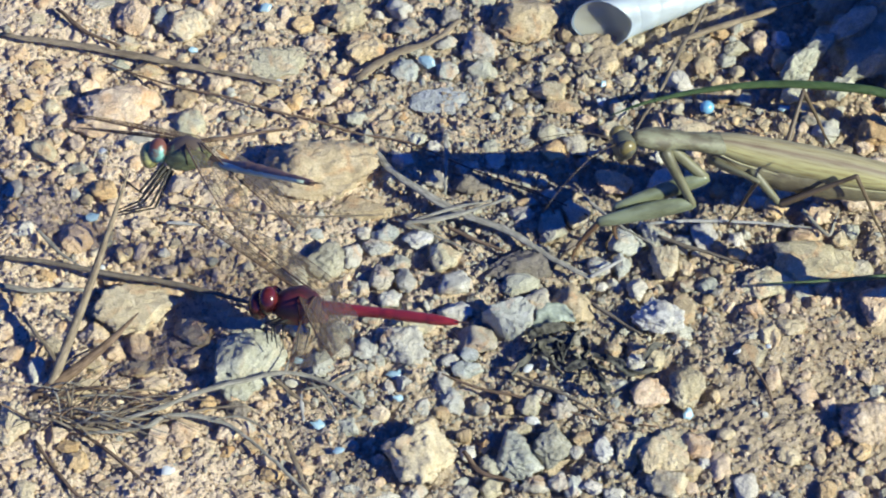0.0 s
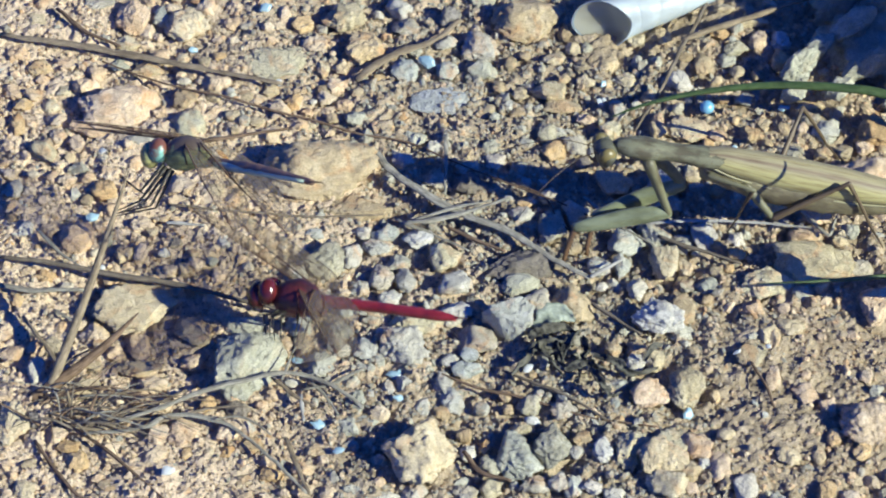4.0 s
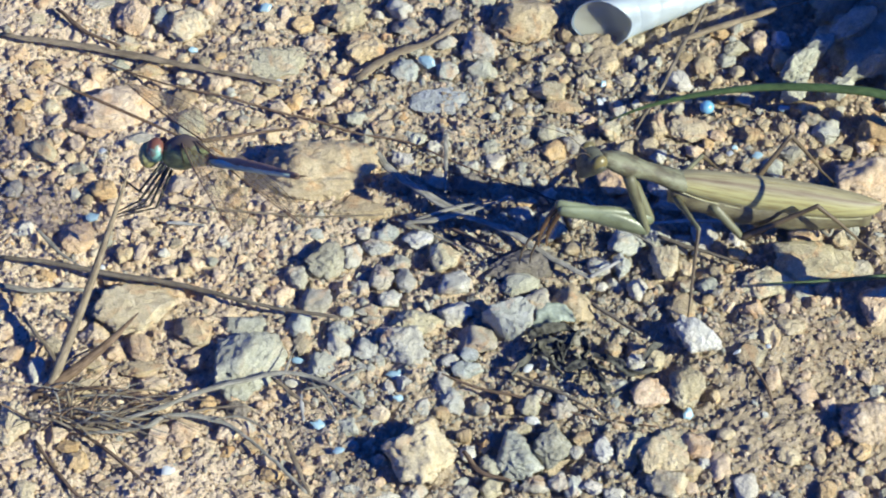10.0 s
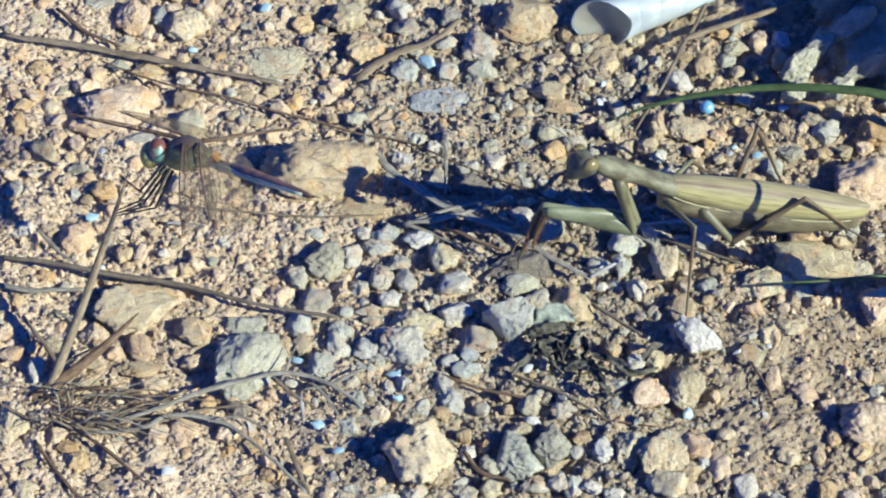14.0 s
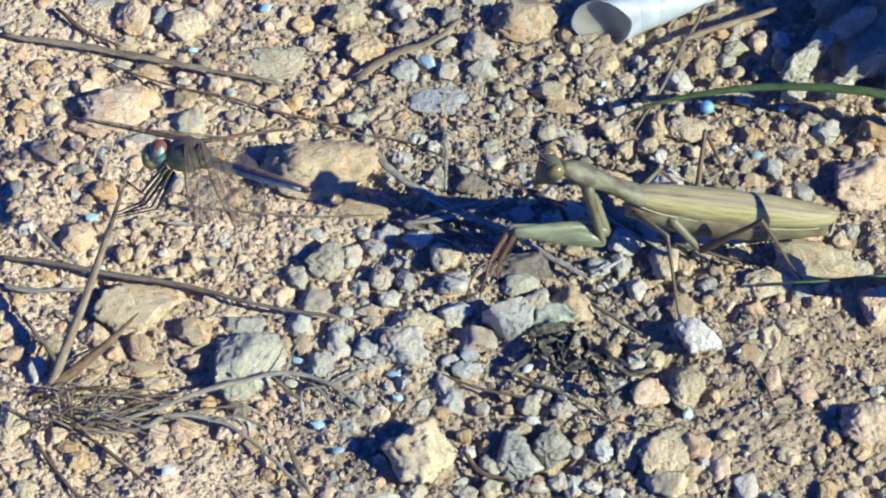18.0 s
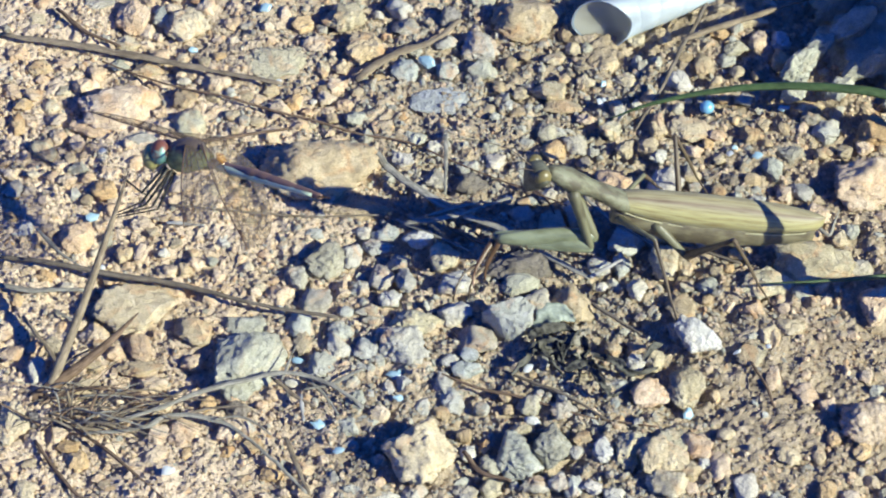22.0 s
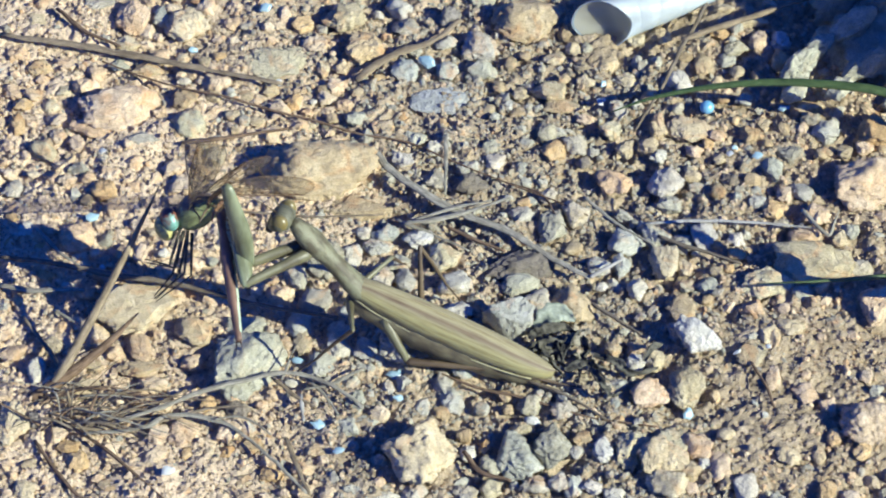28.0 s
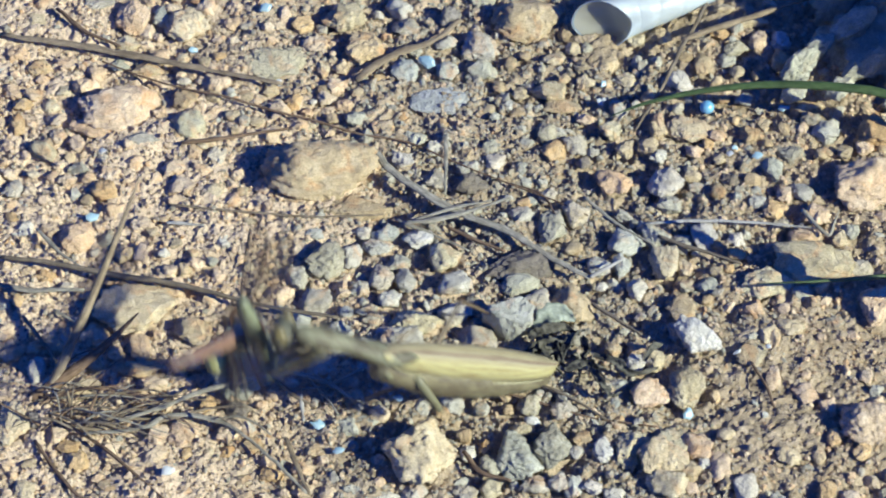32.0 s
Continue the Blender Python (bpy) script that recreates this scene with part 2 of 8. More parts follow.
MAT = {
    "mantis": skin("mantis_green_brown", (0.185, 0.185, 0.112), (0.085, 0.076, 0.045), 640, 0.55, 0.4, 0.6, (0.13, 0.09, 0.05)),
    "mantis_head": skin("mantis_dark_head", (0.12, 0.12, 0.078), (0.06, 0.058, 0.038), 600, 0.5, 0.4),
    "coxa": skin("mantis_olive_brown_coxa", (0.155, 0.15, 0.085), (0.085, 0.075, 0.042), 400, 0.45, 0.45),
    "mantis_arm": skin("mantis_green_arm", (0.205, 0.225, 0.135), (0.125, 0.135, 0.075), 380, rough=0.34),
    "mantis_leg": skin("mantis_brown_leg", (0.12, 0.088, 0.05), (0.06, 0.042, 0.024)),
    "tegmen": veined("mantis_wing_cover", (0.36, 0.337, 0.16), (0.275, 0.25, 0.145), (0.165, 0.125, 0.085)),
    "costa": skin("pale_wing_edge", (0.33, 0.31, 0.18), (0.25, 0.23, 0.13)),
    "claw": skin("rusty_claw", (0.20, 0.115, 0.055), (0.10, 0.06, 0.03), rough=0.4),
    "mantis_eye": skin("olive_eye", (0.17, 0.14, 0.05), (0.10, 0.085, 0.035), rough=0.35, relief=0.05),
    "belly": skin("mantis_belly", (0.19, 0.17, 0.095), (0.11, 0.092, 0.055)),
    "red": skin("scarlet_cuticle", (0.31, 0.030, 0.036), (0.19, 0.014, 0.02), rough=0.38),
    "darkred": skin("dark_red_cuticle", (0.10, 0.020, 0.022), (0.035, 0.013, 0.015), rough=0.45),
    "redeye": skin("dark_red_eye", (0.085, 0.013, 0.014), (0.035, 0.008, 0.010), rough=0.18, relief=0.05),
    "olive": two_tone("olive_thorax", (0.24, 0.27, 0.11), (0.10, 0.075, 0.055)),
    "browneye": skin("rust_brown_eye", (0.135, 0.055, 0.035), (0.05, 0.026, 0.022), rough=0.2, relief=0.05),
    "split_eye": two_tone("brown_and_turquoise_eye", (0.20, 0.40, 0.34), (0.15, 0.062, 0.042), 420, 0.35, 0.50),
    "dullblue": skin("dull_blue_cuticle", (0.45, 0.53, 0.38), (0.31, 0.38, 0.27), rough=0.5),
    "yellow": skin("yellow_face", (0.46, 0.43, 0.15), (0.22, 0.23, 0.10), 500, 0.4),
    "abdomen": skin("brown_abdomen", (0.21, 0.125, 0.085), (0.125, 0.078, 0.052)),
    "amber": membrane("amber_wing_base", (0.45, 0.22, 0.04), 0.25),
    "wing": membrane("clear_wing", (0.24, 0.195, 0.13), 0.15),
    "vein": skin("dark_vein", (0.12, 0.07, 0.035), (0.07, 0.04, 0.02)),
    "blackleg": skin("blackish_leg", (0.06, 0.055, 0.04), (0.03, 0.027, 0.02)),
    "snail": skin("bleached_shell", (0.56, 0.63, 0.66), (0.46, 0.50, 0.50), 160, 0.38, 0.5),
    "snail_inside": skin("dull_shell_lining", (0.46, 0.43, 0.36), (0.34, 0.31, 0.25), 260, 0.5, 0.4),
    "chip": skin("pale_blue_chip", (0.34, 0.46, 0.52), (0.26, 0.38, 0.44), 300, 0.3, 0.5),
    "bead": skin("blue_bead", (0.22, 0.44, 0.62), (0.14, 0.32, 0.50), 300, 0.25, 0.5),
    "whitechip": skin("white_shell_chip", (0.50, 0.52, 0.52), (0.40, 0.42, 0.42), 300, 0.35, 0.5),
    "deadleaf": skin("dead_grey_leaf", (0.12, 0.115, 0.09), (0.035, 0.034, 0.03), 620, 0.75, 0.25, 1.0),
    "paleleaf": skin("pale_grey_green_leaf", (0.30, 0.33, 0.27), (0.17, 0.19, 0.15), 500, 0.6, 0.3, 0.8),
}


def glow_through(m, tint, share):
    """A thin shell wall that lets some of the light behind it pass."""
    n, links = m.node_tree.nodes, m.node_tree.links
    t = n.new("ShaderNodeBsdfTranslucent")
    t.inputs[0].default_value = (*tint, 1)
    mx = n.new("ShaderNodeMixShader")
    mx.inputs[0].default_value = share
    links.new(n["Principled BSDF"].outputs[0], mx.inputs[1])
    links.new(t.outputs[0], mx.inputs[2])
    links.new(mx.outputs[0], n["Material Output"].inputs["Surface"])


glow_through(MAT["snail"], (0.66, 0.70, 0.70), 0.2)
glow_through(MAT["snail_inside"], (0.74, 0.72, 0.64), 0.7)


# ---- mesh helpers ----
def to_mesh(name, verts, faces, mat, smooth=True):
    me = bpy.data.meshes.new(name)
    me.from_pydata([tuple(v) for v in verts], [], faces)
    me.materials.append(mat)
    if smooth:
        me.polygons.foreach_set("use_smooth", [True] * len(me.polygons))
    me.update()
    return me


def part(name, bm, material, parent, label=""):
    me = bpy.data.meshes.new(name)
    bm.to_mesh(me)
    bm.free()
    me.materials.append(material)
    me.polygons.foreach_set("use_smooth", [True] * len(me.polygons))
    ob = new(name, me)
    ob.parent = parent
    return tagged(ob, label=label)


def spline(pts, steps):
    """Points along a smooth curve through pts."""
    p = [Vector(q) for q in pts]
    p = [2 * p[0] - p[1]] + p + [2 * p[-1] - p[-2]]
    out = []
    for i in range(1, len(p) - 2):
        a, b, c, d = p[i - 1:i + 3]
        for k in range(steps):
            t = k / steps
            out.append(0.5 * (2 * b + (c - a) * t + (2 * a - 5 * b + 4 * c - d) * t * t + (3 * b - a - 3 * c + d) * t ** 3))
    out.append(p[-2])
    return out


def tube(bm, pts, radii, sides=10, flat=1.0, up=Vector((0, 0, 1)), uv=True):
    """A closed tube along pts; flat squeezes it along its second axis."""
    layer = bm.loops.layers.uv.verify() if uv else None
    pts = [Vector(p) for p in pts]
    rings, run = [], 0.0
    runs = []
    for i, p in enumerate(pts):
        d = (pts[min(i + 1, len(pts) - 1)] - pts[max(i - 1, 0)]).normalized()
        s = d.cross(up)
        if s.length < 1e-4:
            s = d.cross(Vector((1, 0, 0)))
        s.normalize()
        q = s.cross(d)
        r = radii[i]
        rings.append([bm.verts.new(p + r * (math.cos(a) * s + flat * math.sin(a) * q))
                      for a in (2 * math.pi * k / sides for k in range(sides))])
        if i:
            run += (p - pts[i - 1]).length
        runs.append(run)
    for i in range(len(rings) - 1):
        for k in range(sides):
            f = bm.faces.new((rings[i][k], rings[i][(k + 1) % sides], rings[i + 1][(k + 1) % sides], rings[i + 1][k]))
            if layer:
                for lp, (u, v) in zip(f.loops, ((i, k), (i, k + 1), (i + 1, k + 1), (i + 1, k))):
                    lp[layer].uv = (runs[u] * 1000, v / sides)
    bm.faces.new(rings[0][::-1])
    bm.faces.new(rings[-1])


def limb(profile, sides=12):
    """A limb along +x in millimetres: rows of (x, half width y, half height z, centre z)."""
    bm = bmesh.new()
    rings = []
    for x, ry, rz, cz in profile:
        rings.append([bm.verts.new((x / 1000, ry / 1000 * math.cos(a), (cz + rz * math.sin(a)) / 1000))
                      for a in (2 * math.pi * k / sides for k in range(sides))])
    for i in range(len(rings) - 1):
        for k in range(sides):
            bm.faces.new((rings[i][k], rings[i + 1][k], rings[i + 1][(k + 1) % sides], rings[i][(k + 1) % sides]))
    bm.faces.new(rings[0])
    bm.faces.new(rings[-1][::-1])
    return bm


def ball(bm, centre, radii, detail=3):
    made = bmesh.ops.create_icosphere(bm, subdivisions=detail, radius=1.0)["verts"]
    for v in made:
        v.co = Vector((centre[0] + v.co.x * radii[0], centre[1] + v.co.y * radii[1], centre[2] + v.co.z * radii[2])) / 1000
    return made


def spike(bm, root, tip, r=0.00022):
    root, tip = Vector(root) / 1000, Vector(tip) / 1000
    tube(bm, [root, (root + tip) / 2, tip], [r, r * 0.6, r * 0.08], 5)


# ---- the ground ----
def spread(half, step, far):
    a = list(np.arange(0, half, step))
    s = step
    while a[-1] < far:
        s *= 1.35
        a.append(a[-1] + s)
    return [-v for v in a[:0:-1]] + a


def bareness(x, y):
    """How bare the soil lies, from 0 to 1."""
    return math.exp(-(((x - 0.0598) / 0.020) ** 2 + ((y - -0.0383) / 0.018) ** 2))


def ground_height(x, y):
    p = Vector((x, y, 0))
    fall = 1.0 / (1.0 + (max(abs(x), abs(y)) / 3.0) ** 2)
    h = 0.0016 * noise.noise(p * 45) + 0.0008 * noise.noise(p * 130 + Vector((7, 3, 1)))
    calm = 1.0 - 0.6 * max(0.0, min(1.0, (-0.005 - x) / 0.03)) - 0.35 * bareness(x, y)
    h += calm * (0.0021 * (0.22 - abs(noise.noise(p * 170 + Vector((2, 9, 4))))) + 0.0013 * (0.22 - abs(noise.noise(p * 390))))
    h += 0.0005 * max(0.0, min(1.0, (0.016 - x) / 0.03)) * fall
    h += 0.0007 * math.exp(-((x - 0.058) / 0.026) ** 2 - ((y + 0.036) / 0.020) ** 2)
    return fall * (h + 0.0011 * (0.22 - abs(noise.noise(p * 820))) + 0.0005 * noise.noise(p * 1500)) - 0.0004


xs, ys = spread(0.086, 0.00042, 400), spread(0.076, 0.00042, 400)
gv = [(x, y, ground_height(x, y)) for y in ys for x in xs]
nx = len(xs)
gf = [(j * nx + i, j * nx + i + 1, (j + 1) * nx + i + 1, (j + 1) * nx + i) for j in range(len(ys) - 1) for i in range(nx - 1)]
ground = tagged(new("ground", to_mesh("ground", gv, gf, SOIL)), "dry crumbly brown soil strewn with limestone grit", "ground", kind="structure")

# ---- stones ----
BALLS = {}


def sphere_of(detail):
    if detail not in BALLS:
        bm = bmesh.new()
        bmesh.ops.create_icosphere(bm, subdivisions=detail, radius=1.0)
        BALLS[detail] = (np.array([v.co for v in bm.verts]), [tuple(v.index for v in f.verts) for f in bm.faces])
        bm.free()
    return BALLS[detail]


def rock_shape(rng, detail, rough=1.0, planes=12, size=0.0, block=False):
    """A broken, crumbly stone that fills the box from -1 to 1: flat breaks, worn edges, fine pits."""
    v, f = sphere_of(detail)
    v = v / np.linalg.norm(v, axis=1)[:, None]
    k = np.arange(planes) + 0.5
    n = np.stack((np.cos(k * 2.39996) * np.sin(np.arccos(1 - 2 * k / planes)), np.sin(k * 2.39996) * np.sin(np.arccos(1 - 2 * k / planes)), 1 - 2 * k / planes), axis=1)
    n = n @ np.array(Euler(rng.uniform(0, 6.28, 3)).to_matrix()).T + rng.normal(size=(planes, 3)) * 0.34
    d = rng.uniform(0.62, 0.95, planes)
    if block:
        turn = np.array(Euler((0.12, 0.05, 0.62)).to_matrix())
        n = np.concatenate((np.eye(3), -np.eye(3), ((0.7, -0.7, 0.4), (-0.8, -0.6, 0.3)))) @ turn.T + rng.normal(size=(8, 3)) * 0.07
        d = rng.uniform(0.66, 0.76, 8)
    n /= np.linalg.norm(n, axis=1)[:, None]
    dots = v @ n.T
    r = np.where(dots > 0.05, d / np.maximum(dots, 0.05), 9.0)
    soft = -np.log(np.exp(-50 * np.minimum(r, 1.3)).sum(axis=1) + math.exp(-50 * 1.15)) / 50
    off = Vector(rng.uniform(-50, 50, 3))
    bumps = np.empty(len(v))
    for i, p in enumerate(v):
        q = Vector(p)
        h = 0.10 * noise.noise(q * 1.7 + off) + 0.07 * noise.noise(q * 3.9 + off)
        if detail > 2:
            h += 0.05 * noise.noise(q * 8 + off) + 0.08 * (0.2 - abs(noise.noise(q * 4.6 - off)))
        if detail > 3:
            h += 0.035 * noise.noise(q * 17 + off)
        if size:
            g = size / 0.0022
            h += (0.00050 * noise.noise(q * g + off) + 0.00046 * (0.2 - abs(noise.noise(q * g * 1.9 - off))) + 0.00022 * noise.noise(q * g * 3.7 + off)) / size
        bumps[i] = h
    v = v * (soft * (1 + rough * bumps))[:, None]
    lo, hi = v.min(axis=0), v.max(axis=0)
    return (v - (lo + hi) / 2) / ((hi - lo) / 2), f


LOOKS = {
    "cream": "rough cream limestone lump lying on dry soil", "tan": "dull tan limestone lump lying on dry soil",
    "pink": "pinkish beige limestone lump lying on dry soil", "white": "pale whitish limestone lump on dry soil",
    "grey": "rough greenish grey limestone lump on soil", "ochre": "ochre stained limestone lump lying on soil",
    "blue": "smooth blue grey stone lying on soil", "clod": "dark grey brown crumbly clod of soil",
    "chalk": "chalky bluish white limestone lump on soil", "yellow": "pale yellowish limestone lump on dry soil",
}
LOOKS["bone"] = "pale greyish cream limestone lump on soil"
LOOKS["rose"] = "muted pinkish limestone lump lying on soil"
PLACED = []


rng = np.random.default_rng(5)


def stone(x, y, z, wide, deep, high, tone, rough=1.3, seed=0, block=False):
    size = max(wide, deep)
    if tone == "blue":
        rough *= 0.7
    detail = 5 if size > 0.0085 else 4 if size > 0.0034 else 3
    pick = np.random.default_rng(seed) if seed else rng
    v, f = rock_shape(pick, detail, 1.9 if tone == "clod" else rough, int(pick.integers(9, 16)), size if detail > 3 else 0.0, block)
    v = v * np.array((wide / 2, deep / 2, high / 2))
    kind = "stone" if size > 0.003 else "pebble"
    if tone == "clod":
        kind = "soil_clod"
    ob = new(kind, to_mesh(kind, v, f, ROCK[tone]))
    ob.location = (x, y, z)
    size_word = "large " if size > 0.009 else "small " if size < 0.003 else ""
    tagged(ob, size_word + LOOKS[tone], "stone", "stones on the ground")
    PLACED.append((x, y, wide * 0.42, deep * 0.42))
    return ob


stone(-0.0221, 0.0191, 0.0017, 0.0216, 0.0168, 0.0091, "cream", 1.3, 84)
stone(-0.0333, -0.0289, 0.0014, 0.0129, 0.0157, 0.0056, "grey", 1.3, 35)
stone(-0.0040, -0.0510, 0.0017, 0.0132, 0.0143, 0.0095, "cream", 1.3, 123)
stone(-0.0537, -0.0158, 0.0012, 0.0156, 0.0113, 0.0046, "cream", 1.3, 111)
stone(0.0771, 0.0151, 0.0012, 0.0146, 0.0121, 0.0065, "pink", 1.3, 35)
stone(-0.0589, 0.0342, 0.0011, 0.0154, 0.0107, 0.0043, "pink", 1.3, 8)
stone(0.0154, 0.0579, 0.0012, 0.0131, 0.0120, 0.0065, "cream", 1.3, 84)
stone(0.0654, -0.0050, 0.0010, 0.0146, 0.0091, 0.0049, "yellow", 1.0, 7)
stone(-0.0308, 0.0467, 0.0006, 0.0123, 0.0095, 0.0018, "yellow")
stone(0.0145, -0.0049, 0.0009, 0.0144, 0.0079, 0.0043, "clod")
stone(0.0731, -0.0421, 0.0014, 0.0110, 0.0108, 0.0066, "pink", 1.6, 84)
stone(0.0118, -0.0188, 0.0016, 0.0104, 0.0076, 0.0068, "bone", 0.65, 4, True)
stone(0.0374, -0.0497, 0.0010, 0.0090, 0.0107, 0.0052, "cream", 1.3, 86)
stone(-0.0157, 0.0098, 0.0005, 0.0140, 0.0066, 0.0017, "tan")
stone(0.0131, -0.0496, 0.0010, 0.0084, 0.0107, 0.0049, "grey")
stone(-0.0069, -0.0248, 0.0010, 0.0092, 0.0094, 0.0051, "rose")
stone(-0.0472, 0.0562, 0.0009, 0.0093, 0.0086, 0.0035, "cream")
stone(-0.0007, 0.0368, 0.0005, 0.0110, 0.0070, 0.0018, "blue")
stone(0.0186, -0.0475, 0.0008, 0.0069, 0.0110, 0.0040, "grey")
stone(0.0569, -0.0094, 0.0009, 0.0100, 0.0075, 0.0041, "yellow")
stone(0.0787, 0.0288, 0.0009, 0.0092, 0.0079, 0.0043, "ochre")
stone(0.0760, -0.0151, 0.0009, 0.0072, 0.0101, 0.0042, "pink")
stone(-0.0208, -0.0035, 0.0009, 0.0074, 0.0094, 0.0043, "grey")
stone(-0.0141, 0.0501, 0.0009, 0.0077, 0.0090, 0.0045, "cream")
stone(-0.0183, 0.0585, 0.0009, 0.0087, 0.0079, 0.0043, "yellow")
stone(-0.0046, -0.0190, 0.0008, 0.0099, 0.0069, 0.0037, "yellow")
stone(0.0226, -0.0142, 0.0009, 0.0079, 0.0085, 0.0046, "tan")
stone(0.0445, 0.0298, 0.0005, 0.0098, 0.0068, 0.0017, "cream")
stone(-0.0736, -0.0425, 0.0008, 0.0060, 0.0106, 0.0026, "cream")
stone(0.0420, -0.0336, 0.0009, 0.0066, 0.0108, 0.0044, "yellow", 1.3, 84)
stone(-0.0573, 0.0589, 0.0008, 0.0065, 0.0090, 0.0029, "pink")
stone(0.0379, -0.0564, 0.0009, 0.0075, 0.0076, 0.0041, "cream")
stone(0.0358, -0.0352, 0.0008, 0.0074, 0.0074, 0.0040, "pink", 1.3, 86)
stone(-0.0652, 0.0021, 0.0008, 0.0070, 0.0080, 0.0031, "pink")
stone(0.0390, -0.0485, 0.0007, 0.0070, 0.0092, 0.0032, "yellow", 1.3, 111)
stone(0.0069, 0.0512, 0.0008, 0.0073, 0.0071, 0.0039, "rose")
stone(-0.0631, 0.0302, 0.0004, 0.0095, 0.0054, 0.0010, "pink")
stone(0.0399, 0.0159, 0.0008, 0.0069, 0.0073, 0.0039, "chalk")
stone(-0.0461, 0.0309, 0.0008, 0.0066, 0.0075, 0.0029, "yellow")
stone(0.0194, 0.0047, 0.0007, 0.0054, 0.0091, 0.0031, "grey")
stone(0.0325, -0.0482, 0.0007, 0.0062, 0.0086, 0.0034, "yellow", 1.3, 35)
stone(-0.0434, -0.0209, 0.0008, 0.0070, 0.0065, 0.0026, "tan")
stone(0.0389, -0.0047, 0.0007, 0.0054, 0.0084, 0.0031, "cream")
stone(0.0060, -0.0227, 0.0007, 0.0074, 0.0060, 0.0033, "rose")
stone(-0.0445, -0.0439, 0.0007, 0.0059, 0.0075, 0.0025, "pink")
stone(0.0324, 0.0012, 0.0007, 0.0069, 0.0060, 0.0033, "bone")
stone(0.0307, 0.0158, 0.0007, 0.0070, 0.0058, 0.0031, "pink")
stone(0.0416, -0.0154, 0.0005, 0.0054, 0.0073, 0.0016, "tan")
stone(0.0237, 0.0086, 0.0007, 0.0054, 0.0069, 0.0031, "white")
stone(-0.0209, -0.0291, 0.0007, 0.0054, 0.0069, 0.0031, "bone")
stone(0.0535, -0.0262, 0.0005, 0.0060, 0.0062, 0.0022, "yellow", 1.3, 111)
stone(-0.0343, -0.0193, 0.0006, 0.0076, 0.0048, 0.0019, "grey")
stone(0.0021, -0.0089, 0.0007, 0.0064, 0.0057, 0.0031, "rose")
stone(0.0164, -0.0137, 0.0007, 0.0055, 0.0065, 0.0032, "rose")
stone(0.0005, -0.0029, 0.0007, 0.0058, 0.0062, 0.0033, "yellow")
stone(0.0137, -0.0096, 0.0006, 0.0069, 0.0052, 0.0028, "grey")
stone(0.0432, -0.0477, 0.0007, 0.0059, 0.0060, 0.0033, "pink")
stone(0.0463, 0.0022, 0.0007, 0.0050, 0.0071, 0.0029, "chalk")
stone(0.0642, 0.0023, 0.0007, 0.0064, 0.0054, 0.0029, "pink")
stone(0.0020, -0.0163, 0.0007, 0.0065, 0.0053, 0.0029, "white")
stone(-0.0253, -0.0190, 0.0007, 0.0049, 0.0070, 0.0028, "bone")
stone(0.0427, 0.0418, 0.0007, 0.0060, 0.0057, 0.0031, "chalk")
stone(-0.0078, 0.0608, 0.0007, 0.0058, 0.0058, 0.0031, "rose")
stone(-0.0071, 0.0444, 0.0007, 0.0054, 0.0061, 0.0031, "bone")
stone(-0.0524, -0.0293, 0.0005, 0.0089, 0.0037, 0.0015, "cream")
stone(-0.0223, -0.0136, 0.0007, 0.0060, 0.0054, 0.0029, "rose")
stone(-0.0720, 0.0240, 0.0007, 0.0050, 0.0064, 0.0022, "yellow")
stone(0.0471, -0.0518, 0.0006, 0.0044, 0.0071, 0.0026, "pink")
stone(-0.0044, 0.0020, 0.0006, 0.0064, 0.0048, 0.0026, "chalk")
stone(-0.0106, -0.0077, 0.0007, 0.0049, 0.0062, 0.0028, "rose")
stone(0.0192, 0.0392, 0.0006, 0.0065, 0.0047, 0.0025, "yellow")
stone(-0.0545, 0.0270, 0.0006, 0.0072, 0.0042, 0.0017, "white")
stone(0.0665, 0.0079, 0.0007, 0.0054, 0.0054, 0.0029, "pink")
stone(-0.0752, 0.0576, 0.0006, 0.0043, 0.0065, 0.0019, "cream")
stone(0.0217, 0.0358, 0.0004, 0.0074, 0.0038, 0.0010, "tan")
stone(-0.0164, -0.0022, 0.0006, 0.0044, 0.0064, 0.0026, "rose")
stone(-0.0528, -0.0246, 0.0006, 0.0044, 0.0064, 0.0019, "pink")
stone(-0.0180, -0.0240, 0.0006, 0.0044, 0.0064, 0.0026, "white")
stone(-0.0149, -0.0372, 0.0006, 0.0044, 0.0064, 0.0026, "grey")
stone(0.0691, 0.0290, 0.0006, 0.0054, 0.0051, 0.0027, "white")
stone(-0.0604, 0.0141, 0.0006, 0.0052, 0.0052, 0.0021, "ochre")
stone(0.0197, 0.0236, 0.0007, 0.0049, 0.0055, 0.0028, "ochre")
stone(-0.0134, -0.0250, 0.0007, 0.0049, 0.0055, 0.0028, "rose")
stone(0.0512, -0.0571, 0.0006, 0.0044, 0.0061, 0.0026, "chalk")
stone(0.0071, 0.0450, 0.0006, 0.0059, 0.0044, 0.0024, "grey")
stone(-0.0541, 0.0449, 0.0006, 0.0062, 0.0042, 0.0017, "cream")
stone(-0.0468, 0.0374, 0.0006, 0.0047, 0.0055, 0.0020, "tan")
stone(0.0606, -0.0199, 0.0006, 0.0054, 0.0048, 0.0026, "cream")
stone(0.0621, -0.0351, 0.0004, 0.0049, 0.0053, 0.0013, "pink")
stone(-0.0068, 0.0564, 0.0006, 0.0057, 0.0044, 0.0024, "rose")
stone(-0.0001, -0.0326, 0.0006, 0.0039, 0.0065, 0.0023, "rose")
stone(0.0573, -0.0219, 0.0006, 0.0039, 0.0065, 0.0023, "cream")
